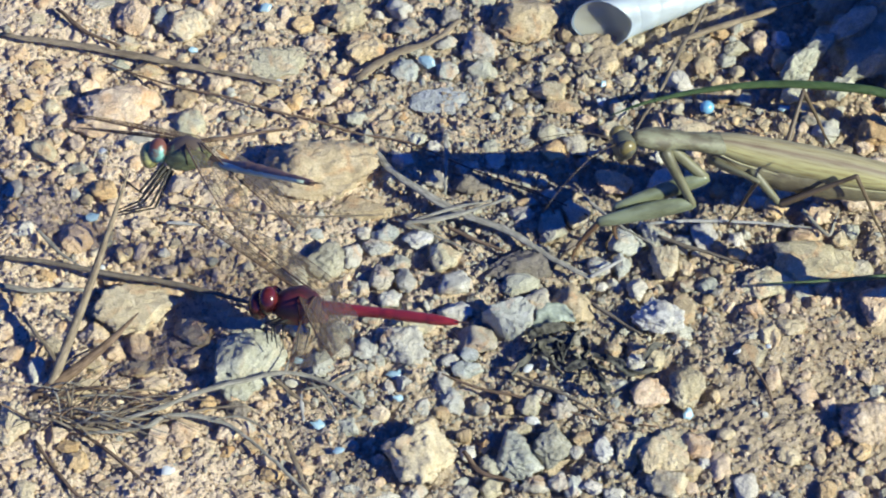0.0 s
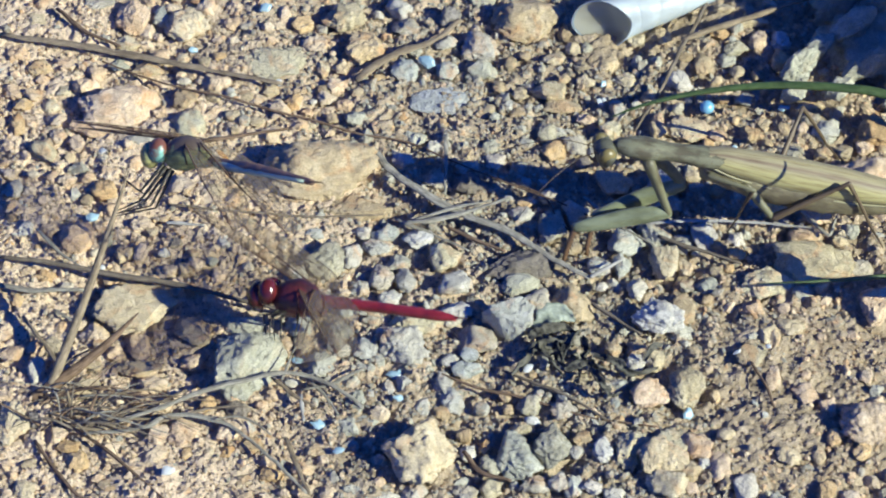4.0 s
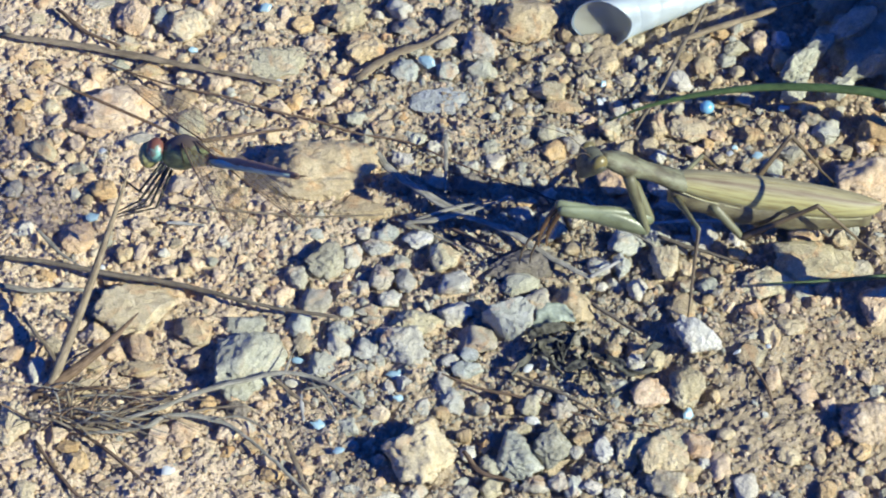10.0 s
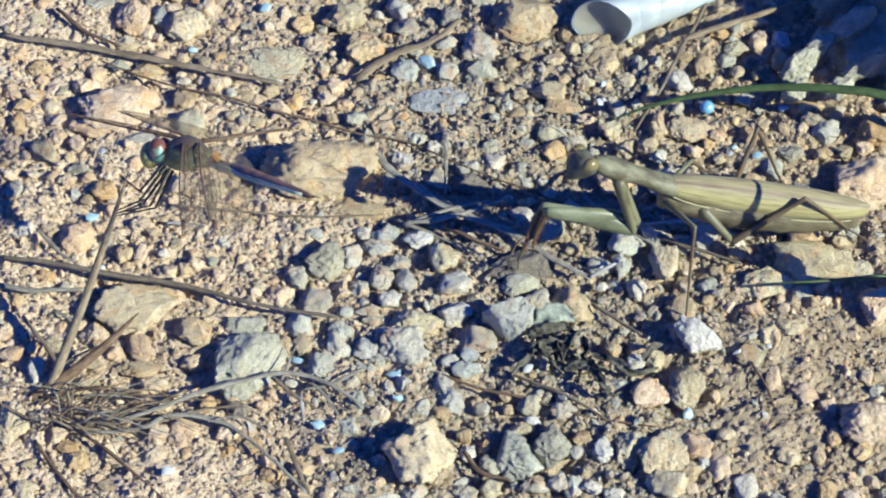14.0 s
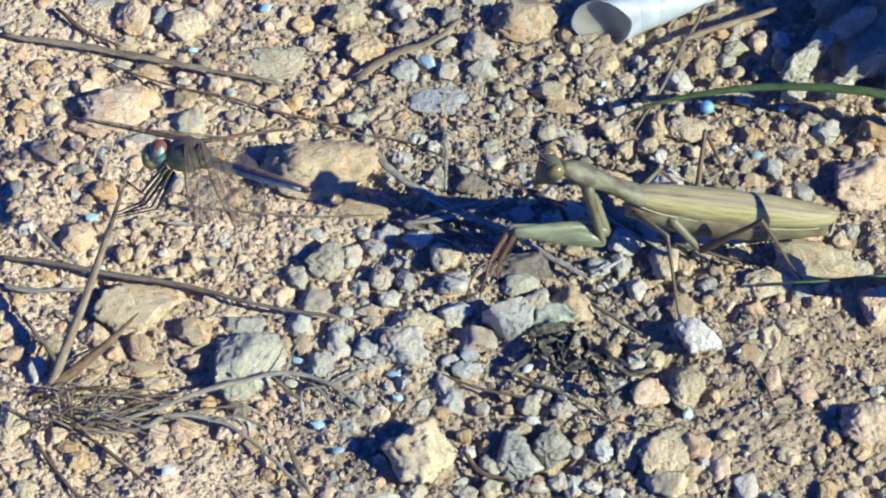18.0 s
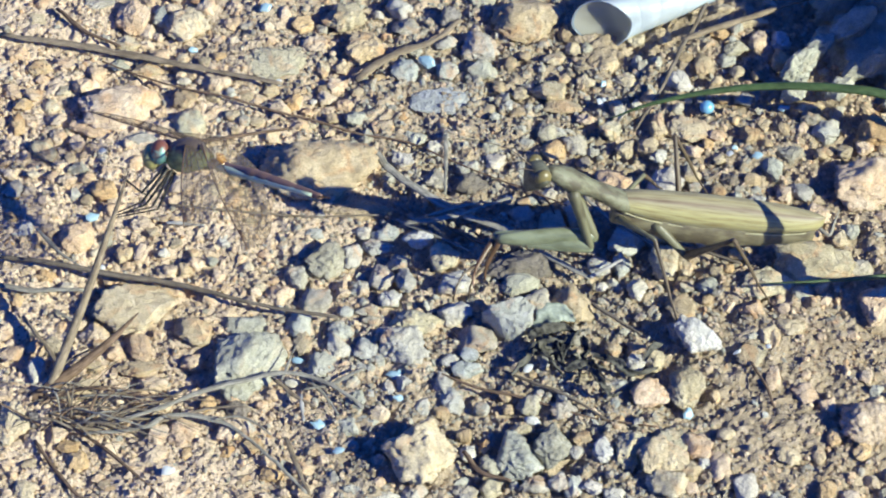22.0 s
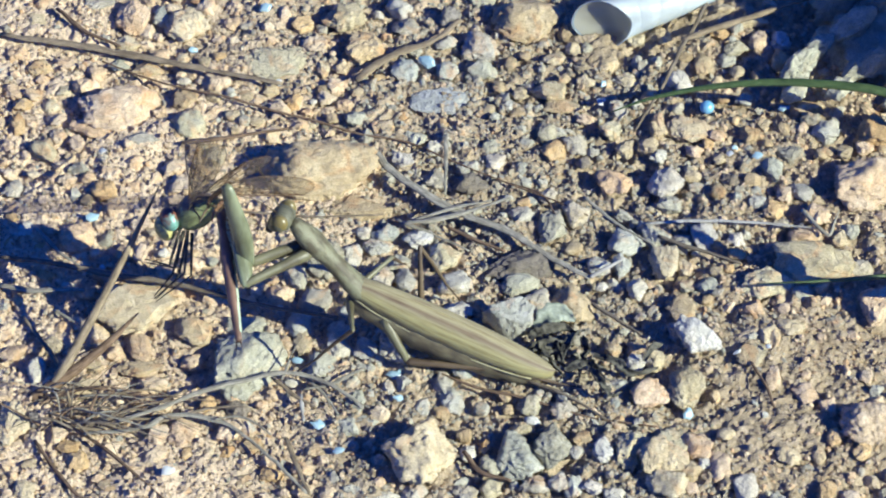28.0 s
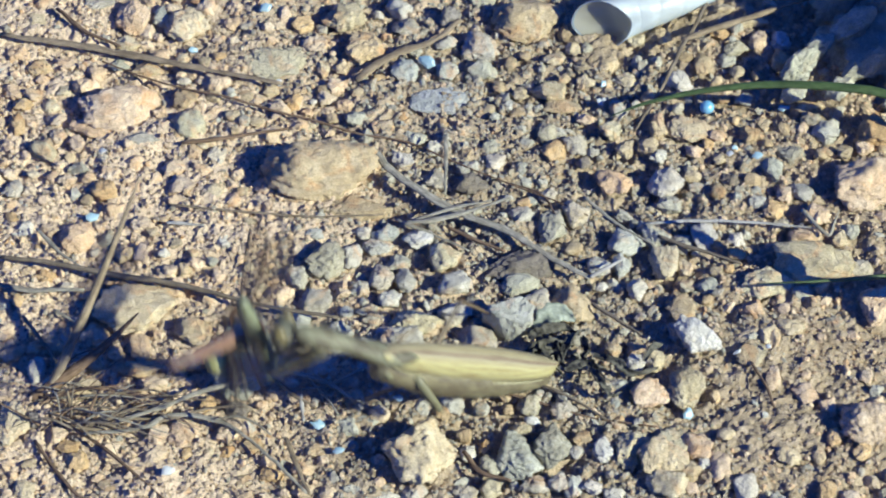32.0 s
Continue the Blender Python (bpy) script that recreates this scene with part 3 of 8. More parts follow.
stone(0.0042, -0.0296, 0.0006, 0.0059, 0.0042, 0.0023, "bone")
stone(-0.0257, -0.0080, 0.0006, 0.0044, 0.0056, 0.0026, "bone")
stone(0.0016, -0.0369, 0.0006, 0.0044, 0.0056, 0.0026, "rose")
stone(0.0082, -0.0518, 0.0006, 0.0044, 0.0056, 0.0026, "grey")
stone(0.0363, -0.0276, 0.0006, 0.0044, 0.0056, 0.0026, "yellow")
stone(-0.0580, 0.0518, 0.0006, 0.0052, 0.0046, 0.0019, "cream")
stone(-0.0467, 0.0154, 0.0006, 0.0049, 0.0048, 0.0019, "pink")
stone(0.0238, 0.0254, 0.0006, 0.0049, 0.0048, 0.0026, "white")
stone(0.0592, 0.0090, 0.0006, 0.0049, 0.0048, 0.0026, "ochre")
stone(0.0735, -0.0050, 0.0006, 0.0049, 0.0048, 0.0026, "white")
stone(0.0139, 0.0076, 0.0006, 0.0049, 0.0048, 0.0026, "rose")
stone(0.0149, -0.0379, 0.0006, 0.0049, 0.0048, 0.0026, "grey")
stone(0.0207, -0.0392, 0.0006, 0.0049, 0.0048, 0.0026, "rose")
stone(0.0592, 0.0192, 0.0006, 0.0039, 0.0060, 0.0023, "grey")
stone(0.0542, -0.0154, 0.0006, 0.0039, 0.0059, 0.0023, "pink")
stone(-0.0486, -0.0447, 0.0006, 0.0040, 0.0057, 0.0017, "pink")
stone(-0.0104, 0.0031, 0.0006, 0.0054, 0.0042, 0.0023, "bone")
stone(-0.0414, 0.0132, 0.0006, 0.0047, 0.0048, 0.0019, "cream")
stone(-0.0049, -0.0577, 0.0006, 0.0049, 0.0046, 0.0025, "rose")
stone(-0.0066, -0.0080, 0.0006, 0.0039, 0.0057, 0.0023, "blue")
stone(-0.0065, -0.0336, 0.0006, 0.0039, 0.0057, 0.0023, "rose")
stone(0.0273, -0.0483, 0.0006, 0.0039, 0.0057, 0.0023, "chalk")
stone(0.0477, 0.0468, 0.0005, 0.0034, 0.0065, 0.0020, "tan")
stone(0.0007, 0.0445, 0.0006, 0.0046, 0.0048, 0.0026, "bone")
stone(0.0566, -0.0214, 0.0006, 0.0044, 0.0050, 0.0026, "cream")
stone(-0.0747, -0.0256, 0.0006, 0.0052, 0.0042, 0.0017, "pink")
stone(0.0641, 0.0138, 0.0004, 0.0047, 0.0046, 0.0012, "blue")
stone(-0.0703, -0.0301, 0.0006, 0.0032, 0.0067, 0.0017, "white")
stone(0.0582, 0.0526, 0.0006, 0.0041, 0.0052, 0.0024, "pink")
stone(0.0275, -0.0049, 0.0006, 0.0044, 0.0048, 0.0026, "bone")
stone(-0.0623, -0.0508, 0.0006, 0.0044, 0.0048, 0.0019, "ochre")
stone(0.0418, -0.0528, 0.0006, 0.0044, 0.0048, 0.0026, "cream")
stone(-0.0116, -0.0000, 0.0005, 0.0059, 0.0036, 0.0019, "rose")
stone(0.0400, 0.0537, 0.0006, 0.0047, 0.0044, 0.0024, "cream")
stone(-0.0736, 0.0456, 0.0006, 0.0049, 0.0042, 0.0017, "ochre")
stone(0.0299, 0.0464, 0.0006, 0.0049, 0.0042, 0.0023, "cream")
stone(-0.0179, -0.0202, 0.0006, 0.0049, 0.0042, 0.0023, "bone")
stone(-0.0093, -0.0130, 0.0006, 0.0044, 0.0046, 0.0025, "rose")
stone(-0.0710, -0.0577, 0.0006, 0.0044, 0.0046, 0.0019, "cream")
stone(-0.0771, 0.0143, 0.0006, 0.0042, 0.0047, 0.0018, "white")
stone(-0.0637, 0.0628, 0.0005, 0.0062, 0.0032, 0.0013, "white")
stone(-0.0772, 0.0309, 0.0005, 0.0034, 0.0058, 0.0015, "ochre")
stone(0.0618, 0.0475, 0.0005, 0.0034, 0.0058, 0.0020, "ochre")
stone(0.0389, 0.0295, 0.0005, 0.0034, 0.0058, 0.0020, "cream")
stone(0.0315, -0.0045, 0.0005, 0.0034, 0.0058, 0.0020, "bone")
stone(-0.0244, -0.0235, 0.0005, 0.0034, 0.0058, 0.0020, "tan")
stone(0.0663, 0.0353, 0.0005, 0.0064, 0.0031, 0.0017, "cream")
stone(0.0187, 0.0284, 0.0006, 0.0039, 0.0050, 0.0023, "grey")
stone(0.0341, -0.0104, 0.0006, 0.0039, 0.0050, 0.0023, "white")
stone(0.0336, -0.0286, 0.0006, 0.0039, 0.0050, 0.0023, "white")
stone(0.0037, -0.0580, 0.0005, 0.0049, 0.0039, 0.0021, "white")
stone(-0.0073, 0.0216, 0.0006, 0.0044, 0.0043, 0.0023, "chalk")
stone(0.0538, 0.0504, 0.0005, 0.0049, 0.0038, 0.0021, "grey")
stone(-0.0260, 0.0569, 0.0006, 0.0044, 0.0042, 0.0023, "ochre")
stone(-0.0158, 0.0324, 0.0006, 0.0044, 0.0042, 0.0023, "grey")
stone(0.0303, 0.0294, 0.0006, 0.0044, 0.0042, 0.0023, "yellow")
stone(0.0622, 0.0527, 0.0006, 0.0044, 0.0042, 0.0023, "chalk")
stone(0.0587, -0.0498, 0.0006, 0.0044, 0.0042, 0.0023, "cream")
stone(-0.0038, -0.0378, 0.0005, 0.0034, 0.0051, 0.0020, "rose")
stone(0.0221, -0.0565, 0.0005, 0.0034, 0.0051, 0.0020, "bone")
stone(-0.0294, 0.0593, 0.0005, 0.0029, 0.0059, 0.0017, "pink")
stone(0.0393, 0.0310, 0.0005, 0.0029, 0.0059, 0.0017, "pink")
stone(0.0569, -0.0315, 0.0005, 0.0029, 0.0059, 0.0017, "pink")
stone(0.0555, 0.0281, 0.0006, 0.0039, 0.0043, 0.0023, "tan")
stone(0.0005, 0.0521, 0.0005, 0.0046, 0.0036, 0.0019, "rose")
stone(0.0370, 0.0251, 0.0006, 0.0039, 0.0042, 0.0023, "cream")
stone(0.0095, 0.0208, 0.0006, 0.0039, 0.0042, 0.0023, "chalk")
stone(0.0195, -0.0556, 0.0006, 0.0039, 0.0042, 0.0023, "rose")
stone(0.0080, -0.0569, 0.0006, 0.0039, 0.0042, 0.0023, "yellow")
stone(-0.0563, -0.0015, 0.0005, 0.0034, 0.0048, 0.0015, "cream")
stone(0.0650, -0.0576, 0.0005, 0.0034, 0.0048, 0.0020, "ochre")
stone(-0.0522, 0.0593, 0.0005, 0.0030, 0.0053, 0.0013, "grey")
stone(0.0262, 0.0419, 0.0006, 0.0039, 0.0041, 0.0022, "cream")
stone(-0.0050, 0.0270, 0.0005, 0.0044, 0.0036, 0.0019, "grey")
stone(-0.0130, -0.0417, 0.0005, 0.0044, 0.0036, 0.0019, "bone")
stone(0.0339, -0.0245, 0.0005, 0.0044, 0.0036, 0.0019, "tan")
stone(-0.0273, 0.0368, 0.0005, 0.0037, 0.0042, 0.0021, "ochre")
stone(-0.0597, 0.0462, 0.0005, 0.0049, 0.0032, 0.0013, "grey")
stone(-0.0100, -0.0206, 0.0005, 0.0039, 0.0039, 0.0021, "rose")
stone(-0.0796, 0.0601, 0.0004, 0.0022, 0.0068, 0.0010, "pink")
stone(-0.0690, 0.0467, 0.0005, 0.0045, 0.0033, 0.0014, "pink")
stone(-0.0662, 0.0259, 0.0005, 0.0034, 0.0043, 0.0015, "pink")
stone(0.0327, 0.0244, 0.0005, 0.0034, 0.0043, 0.0020, "tan")
stone(0.0702, 0.0017, 0.0005, 0.0034, 0.0043, 0.0020, "cream")
stone(0.0723, 0.0038, 0.0005, 0.0034, 0.0043, 0.0020, "grey")
stone(0.0660, -0.0381, 0.0005, 0.0034, 0.0043, 0.0020, "pink")
stone(-0.0099, -0.0585, 0.0004, 0.0054, 0.0027, 0.0015, "white")
stone(0.0518, 0.0018, 0.0005, 0.0037, 0.0039, 0.0021, "chalk")
stone(0.0334, 0.0423, 0.0005, 0.0040, 0.0036, 0.0019, "cream")
stone(-0.0094, -0.0343, 0.0005, 0.0029, 0.0049, 0.0017, "rose")
stone(-0.0535, -0.0013, 0.0005, 0.0027, 0.0052, 0.0012, "pink")
stone(-0.0408, 0.0231, 0.0005, 0.0035, 0.0040, 0.0015, "white")
stone(0.0235, -0.0456, 0.0005, 0.0039, 0.0036, 0.0019, "tan")
stone(0.0252, -0.0565, 0.0005, 0.0039, 0.0036, 0.0019, "chalk")
stone(0.0257, 0.0460, 0.0005, 0.0039, 0.0035, 0.0019, "tan")
stone(0.0509, 0.0547, 0.0005, 0.0039, 0.0035, 0.0019, "ochre")
stone(0.0290, -0.0582, 0.0005, 0.0039, 0.0035, 0.0019, "white")
stone(0.0203, 0.0480, 0.0005, 0.0044, 0.0030, 0.0016, "cream")
stone(-0.0639, -0.0472, 0.0005, 0.0044, 0.0030, 0.0012, "ochre")
stone(0.0136, -0.0433, 0.0005, 0.0044, 0.0030, 0.0016, "yellow")
stone(-0.0762, 0.0359, 0.0005, 0.0039, 0.0033, 0.0014, "ochre")
stone(0.0609, 0.0130, 0.0005, 0.0029, 0.0044, 0.0017, "pink")
stone(0.0427, -0.0052, 0.0005, 0.0029, 0.0044, 0.0017, "cream")
stone(-0.0394, -0.0072, 0.0005, 0.0029, 0.0044, 0.0013, "pink")
stone(-0.0123, -0.0361, 0.0005, 0.0029, 0.0044, 0.0017, "rose")
stone(0.0225, 0.0547, 0.0005, 0.0029, 0.0043, 0.0017, "tan")
stone(-0.0014, 0.0248, 0.0005, 0.0034, 0.0036, 0.0019, "white")
stone(0.0240, 0.0505, 0.0005, 0.0034, 0.0036, 0.0019, "cream")
stone(0.0218, 0.0423, 0.0005, 0.0034, 0.0036, 0.0019, "cream")
stone(0.0140, 0.0386, 0.0005, 0.0034, 0.0036, 0.0019, "tan")
stone(0.0387, 0.0226, 0.0005, 0.0034, 0.0036, 0.0019, "white")
stone(0.0083, 0.0248, 0.0005, 0.0034, 0.0036, 0.0019, "grey")
stone(0.0355, 0.0528, 0.0005, 0.0034, 0.0036, 0.0019, "cream")
stone(0.0760, 0.0248, 0.0005, 0.0034, 0.0036, 0.0019, "pink")
stone(0.0454, 0.0241, 0.0005, 0.0034, 0.0036, 0.0019, "pink")
stone(0.0561, 0.0112, 0.0005, 0.0034, 0.0036, 0.0019, "white")
stone(-0.0457, -0.0055, 0.0005, 0.0034, 0.0036, 0.0014, "cream")
stone(-0.0741, 0.0042, 0.0005, 0.0034, 0.0036, 0.0014, "white")
stone(0.0188, 0.0126, 0.0005, 0.0034, 0.0036, 0.0019, "white")
stone(-0.0160, -0.0325, 0.0005, 0.0034, 0.0036, 0.0019, "bone")
stone(-0.0109, -0.0539, 0.0005, 0.0034, 0.0036, 0.0019, "bone")
stone(0.0045, -0.0259, 0.0005, 0.0034, 0.0036, 0.0019, "blue")
stone(-0.0004, -0.0397, 0.0005, 0.0034, 0.0036, 0.0019, "tan")
stone(0.0713, -0.0488, 0.0005, 0.0034, 0.0036, 0.0019, "ochre")
stone(-0.0714, 0.0600, 0.0005, 0.0032, 0.0038, 0.0014, "tan")
stone(-0.0404, -0.0373, 0.0005, 0.0029, 0.0041, 0.0013, "ochre")
stone(0.0669, -0.0454, 0.0005, 0.0029, 0.0041, 0.0017, "ochre")
stone(0.0520, 0.0615, 0.0004, 0.0042, 0.0028, 0.0015, "cream")
stone(-0.0219, 0.0451, 0.0005, 0.0028, 0.0042, 0.0016, "cream")
stone(-0.0111, 0.0372, 0.0005, 0.0032, 0.0036, 0.0019, "tan")
stone(-0.0697, -0.0072, 0.0005, 0.0039, 0.0030, 0.0012, "ochre")
stone(-0.0227, 0.0032, 0.0005, 0.0039, 0.0030, 0.0016, "rose")
stone(0.0724, 0.0237, 0.0005, 0.0030, 0.0038, 0.0017, "tan")
stone(0.0044, 0.0230, 0.0005, 0.0029, 0.0038, 0.0017, "tan")
stone(-0.0187, 0.0450, 0.0005, 0.0037, 0.0030, 0.0016, "cream")
stone(0.0685, 0.0234, 0.0005, 0.0035, 0.0031, 0.0017, "tan")
stone(-0.0418, 0.0380, 0.0005, 0.0035, 0.0031, 0.0013, "tan")
stone(-0.0387, 0.0014, 0.0005, 0.0029, 0.0037, 0.0013, "white")
stone(0.0042, -0.0488, 0.0005, 0.0029, 0.0037, 0.0017, "white")
stone(0.0481, -0.0558, 0.0005, 0.0029, 0.0037, 0.0017, "cream")
stone(0.0496, 0.0280, 0.0005, 0.0034, 0.0031, 0.0017, "pink")
stone(0.0264, 0.0506, 0.0005, 0.0027, 0.0037, 0.0016, "grey")
stone(0.0446, -0.0507, 0.0005, 0.0027, 0.0037, 0.0016, "chalk")
stone(0.0447, 0.0180, 0.0005, 0.0034, 0.0030, 0.0016, "cream")
stone(0.0520, -0.0017, 0.0005, 0.0034, 0.0030, 0.0016, "ochre")
stone(0.0231, -0.0003, 0.0005, 0.0034, 0.0030, 0.0016, "tan")
stone(0.0011, -0.0275, 0.0005, 0.0034, 0.0030, 0.0016, "rose")
stone(0.0483, -0.0446, 0.0005, 0.0034, 0.0030, 0.0016, "cream")
stone(0.0242, -0.0321, 0.0004, 0.0025, 0.0039, 0.0014, "tan")
stone(-0.0400, 0.0229, 0.0004, 0.0022, 0.0043, 0.0010, "white")
stone(0.0539, 0.0446, 0.0005, 0.0030, 0.0031, 0.0017, "tan")
stone(0.0083, 0.0343, 0.0005, 0.0030, 0.0031, 0.0017, "tan")
stone(-0.0696, 0.0521, 0.0005, 0.0030, 0.0031, 0.0013, "pink")
stone(0.0147, 0.0108, 0.0004, 0.0034, 0.0027, 0.0015, "ochre")
stone(0.0688, -0.0585, 0.0004, 0.0034, 0.0027, 0.0015, "pink")
stone(0.0597, -0.0154, 0.0005, 0.0031, 0.0030, 0.0016, "pink")
stone(0.0260, 0.0322, 0.0004, 0.0039, 0.0023, 0.0013, "pink")
stone(-0.0658, -0.0390, 0.0004, 0.0024, 0.0038, 0.0010, "ochre")
stone(-0.0429, 0.0258, 0.0004, 0.0037, 0.0025, 0.0010, "cream")
stone(0.0580, 0.0305, 0.0004, 0.0026, 0.0035, 0.0015, "cream")
stone(-0.0613, 0.0228, 0.0004, 0.0022, 0.0040, 0.0010, "white")
stone(0.0151, 0.0259, 0.0005, 0.0029, 0.0030, 0.0016, "bone")
stone(0.0374, 0.0383, 0.0005, 0.0029, 0.0030, 0.0016, "cream")
stone(0.0252, 0.0209, 0.0005, 0.0029, 0.0030, 0.0016, "clod")
stone(0.0408, 0.0145, 0.0005, 0.0029, 0.0030, 0.0016, "cream")
stone(-0.0142, 0.0032, 0.0005, 0.0029, 0.0030, 0.0016, "white")
stone(-0.0169, -0.0154, 0.0005, 0.0029, 0.0030, 0.0016, "bone")
stone(-0.0130, -0.0561, 0.0005, 0.0029, 0.0030, 0.0016, "white")
stone(0.0066, -0.0387, 0.0005, 0.0029, 0.0030, 0.0016, "bone")
stone(0.0225, -0.0484, 0.0005, 0.0029, 0.0030, 0.0016, "rose")
stone(0.0419, -0.0568, 0.0005, 0.0029, 0.0030, 0.0016, "pink")
stone(-0.0117, 0.0426, 0.0004, 0.0031, 0.0027, 0.0015, "ochre")
stone(0.0793, 0.0242, 0.0004, 0.0030, 0.0027, 0.0015, "cream")
stone(-0.0434, -0.0487, 0.0004, 0.0025, 0.0032, 0.0010, "ochre")
stone(0.0730, -0.0311, 0.0004, 0.0025, 0.0032, 0.0014, "pink")
stone(0.0617, 0.0299, 0.0004, 0.0025, 0.0032, 0.0014, "tan")
stone(0.0577, 0.0439, 0.0004, 0.0025, 0.0032, 0.0014, "tan")
stone(0.0123, 0.0469, 0.0004, 0.0025, 0.0032, 0.0014, "tan")
stone(0.0102, 0.0409, 0.0004, 0.0025, 0.0032, 0.0014, "tan")
stone(-0.0797, 0.0514, 0.0004, 0.0025, 0.0032, 0.0010, "pink")
stone(-0.0701, 0.0177, 0.0004, 0.0025, 0.0032, 0.0010, "pink")
stone(-0.0744, -0.0130, 0.0004, 0.0025, 0.0032, 0.0010, "ochre")
stone(-0.0637, 0.0120, 0.0004, 0.0025, 0.0032, 0.0010, "tan")
stone(-0.0564, -0.0096, 0.0004, 0.0032, 0.0023, 0.0010, "ochre")
stone(0.0134, 0.0340, 0.0004, 0.0030, 0.0025, 0.0013, "tan")
stone(-0.0359, 0.0384, 0.0004, 0.0030, 0.0025, 0.0010, "tan")
stone(-0.0337, 0.0318, 0.0004, 0.0030, 0.0025, 0.0010, "tan")
stone(-0.0383, 0.0332, 0.0004, 0.0030, 0.0025, 0.0010, "tan")
stone(-0.0732, 0.0428, 0.0004, 0.0030, 0.0025, 0.0010, "pink")
stone(0.0071, -0.0474, 0.0004, 0.0019, 0.0039, 0.0011, "ochre")
stone(-0.0768, 0.0074, 0.0004, 0.0024, 0.0031, 0.0010, "ochre")
stone(-0.0359, -0.0003, 0.0004, 0.0024, 0.0031, 0.0010, "pink")
stone(-0.0598, -0.0235, 0.0004, 0.0024, 0.0031, 0.0010, "cream")
stone(-0.0186, -0.0542, 0.0004, 0.0024, 0.0031, 0.0014, "rose")
stone(0.0640, -0.0497, 0.0004, 0.0024, 0.0031, 0.0014, "cream")
stone(-0.0410, 0.0486, 0.0004, 0.0027, 0.0027, 0.0011, "ochre")
stone(-0.0805, 0.0451, 0.0004, 0.0022, 0.0033, 0.0010, "white")
stone(0.0651, 0.0300, 0.0004, 0.0022, 0.0033, 0.0013, "pink")
stone(0.0509, 0.0374, 0.0004, 0.0027, 0.0026, 0.0014, "ochre")
stone(-0.0030, -0.0418, 0.0004, 0.0025, 0.0027, 0.0014, "tan")
stone(0.0105, -0.0355, 0.0004, 0.0025, 0.0027, 0.0014, "tan")
stone(0.0497, 0.0222, 0.0004, 0.0025, 0.0027, 0.0014, "cream")
stone(0.0444, 0.0484, 0.0004, 0.0029, 0.0023, 0.0013, "tan")
stone(-0.0661, -0.0096, 0.0004, 0.0029, 0.0023, 0.0010, "white")
stone(-0.0711, 0.0001, 0.0004, 0.0029, 0.0023, 0.0010, "ochre")
stone(0.0155, 0.0113, 0.0004, 0.0029, 0.0023, 0.0013, "bone")
stone(-0.0260, -0.0324, 0.0004, 0.0029, 0.0023, 0.0013, "white")
stone(0.0297, -0.0370, 0.0004, 0.0020, 0.0033, 0.0012, "bone")
stone(0.0467, -0.0357, 0.0004, 0.0020, 0.0033, 0.0012, "ochre")
stone(-0.0784, 0.0256, 0.0004, 0.0020, 0.0033, 0.0009, "pink")
stone(-0.0011, 0.0253, 0.0004, 0.0021, 0.0031, 0.0012, "white")
stone(0.0479, 0.0260, 0.0004, 0.0021, 0.0031, 0.0012, "ochre")
stone(-0.0288, -0.0154, 0.0004, 0.0025, 0.0025, 0.0013, "rose")
stone(0.0481, -0.0058, 0.0004, 0.0025, 0.0025, 0.0013, "cream")
stone(0.0585, 0.0260, 0.0004, 0.0025, 0.0025, 0.0013, "tan")
stone(0.0343, 0.0571, 0.0004, 0.0025, 0.0025, 0.0013, "tan")
stone(0.0149, 0.0488, 0.0004, 0.0025, 0.0025, 0.0013, "tan")
stone(-0.0218, 0.0399, 0.0004, 0.0025, 0.0025, 0.0013, "tan")
stone(-0.0156, 0.0391, 0.0004, 0.0025, 0.0025, 0.0013, "tan")
stone(-0.0201, 0.0325, 0.0004, 0.0025, 0.0025, 0.0013, "tan")
stone(-0.0002, 0.0310, 0.0004, 0.0025, 0.0025, 0.0013, "tan")
stone(0.0050, 0.0303, 0.0004, 0.0025, 0.0025, 0.0013, "bone")
stone(-0.0478, 0.0480, 0.0004, 0.0025, 0.0025, 0.0010, "cream")
stone(-0.0437, 0.0473, 0.0004, 0.0025, 0.0025, 0.0010, "tan")
stone(-0.0673, 0.0224, 0.0004, 0.0025, 0.0025, 0.0010, "cream")
stone(-0.0669, -0.0044, 0.0004, 0.0025, 0.0025, 0.0010, "cream")
stone(-0.0713, 0.0117, 0.0004, 0.0025, 0.0025, 0.0010, "pink")
stone(-0.0360, 0.0138, 0.0004, 0.0025, 0.0025, 0.0010, "tan")
stone(-0.0302, 0.0039, 0.0004, 0.0025, 0.0025, 0.0010, "pink")
stone(-0.0316, -0.0016, 0.0004, 0.0025, 0.0025, 0.0010, "pink")
stone(-0.0472, 0.0011, 0.0004, 0.0025, 0.0025, 0.0010, "tan")
stone(-0.0518, 0.0039, 0.0004, 0.0025, 0.0025, 0.0010, "tan")
stone(-0.0361, 0.0568, 0.0004, 0.0027, 0.0022, 0.0009, "white")
stone(-0.0493, -0.0014, 0.0004, 0.0024, 0.0025, 0.0010, "white")
stone(-0.0323, -0.0099, 0.0004, 0.0024, 0.0025, 0.0010, "cream")
stone(0.0153, -0.0414, 0.0004, 0.0029, 0.0020, 0.0011, "chalk")
stone(-0.0398, -0.0485, 0.0004, 0.0020, 0.0028, 0.0009, "cream")
stone(0.0486, 0.0008, 0.0004, 0.0024, 0.0023, 0.0013, "tan")
stone(-0.0408, -0.0034, 0.0004, 0.0024, 0.0023, 0.0010, "grey")
stone(-0.0343, -0.0047, 0.0004, 0.0024, 0.0023, 0.0010, "cream")
stone(0.0279, -0.0096, 0.0004, 0.0024, 0.0023, 0.0013, "white")
stone(0.0639, -0.0231, 0.0004, 0.0024, 0.0023, 0.0013, "cream")
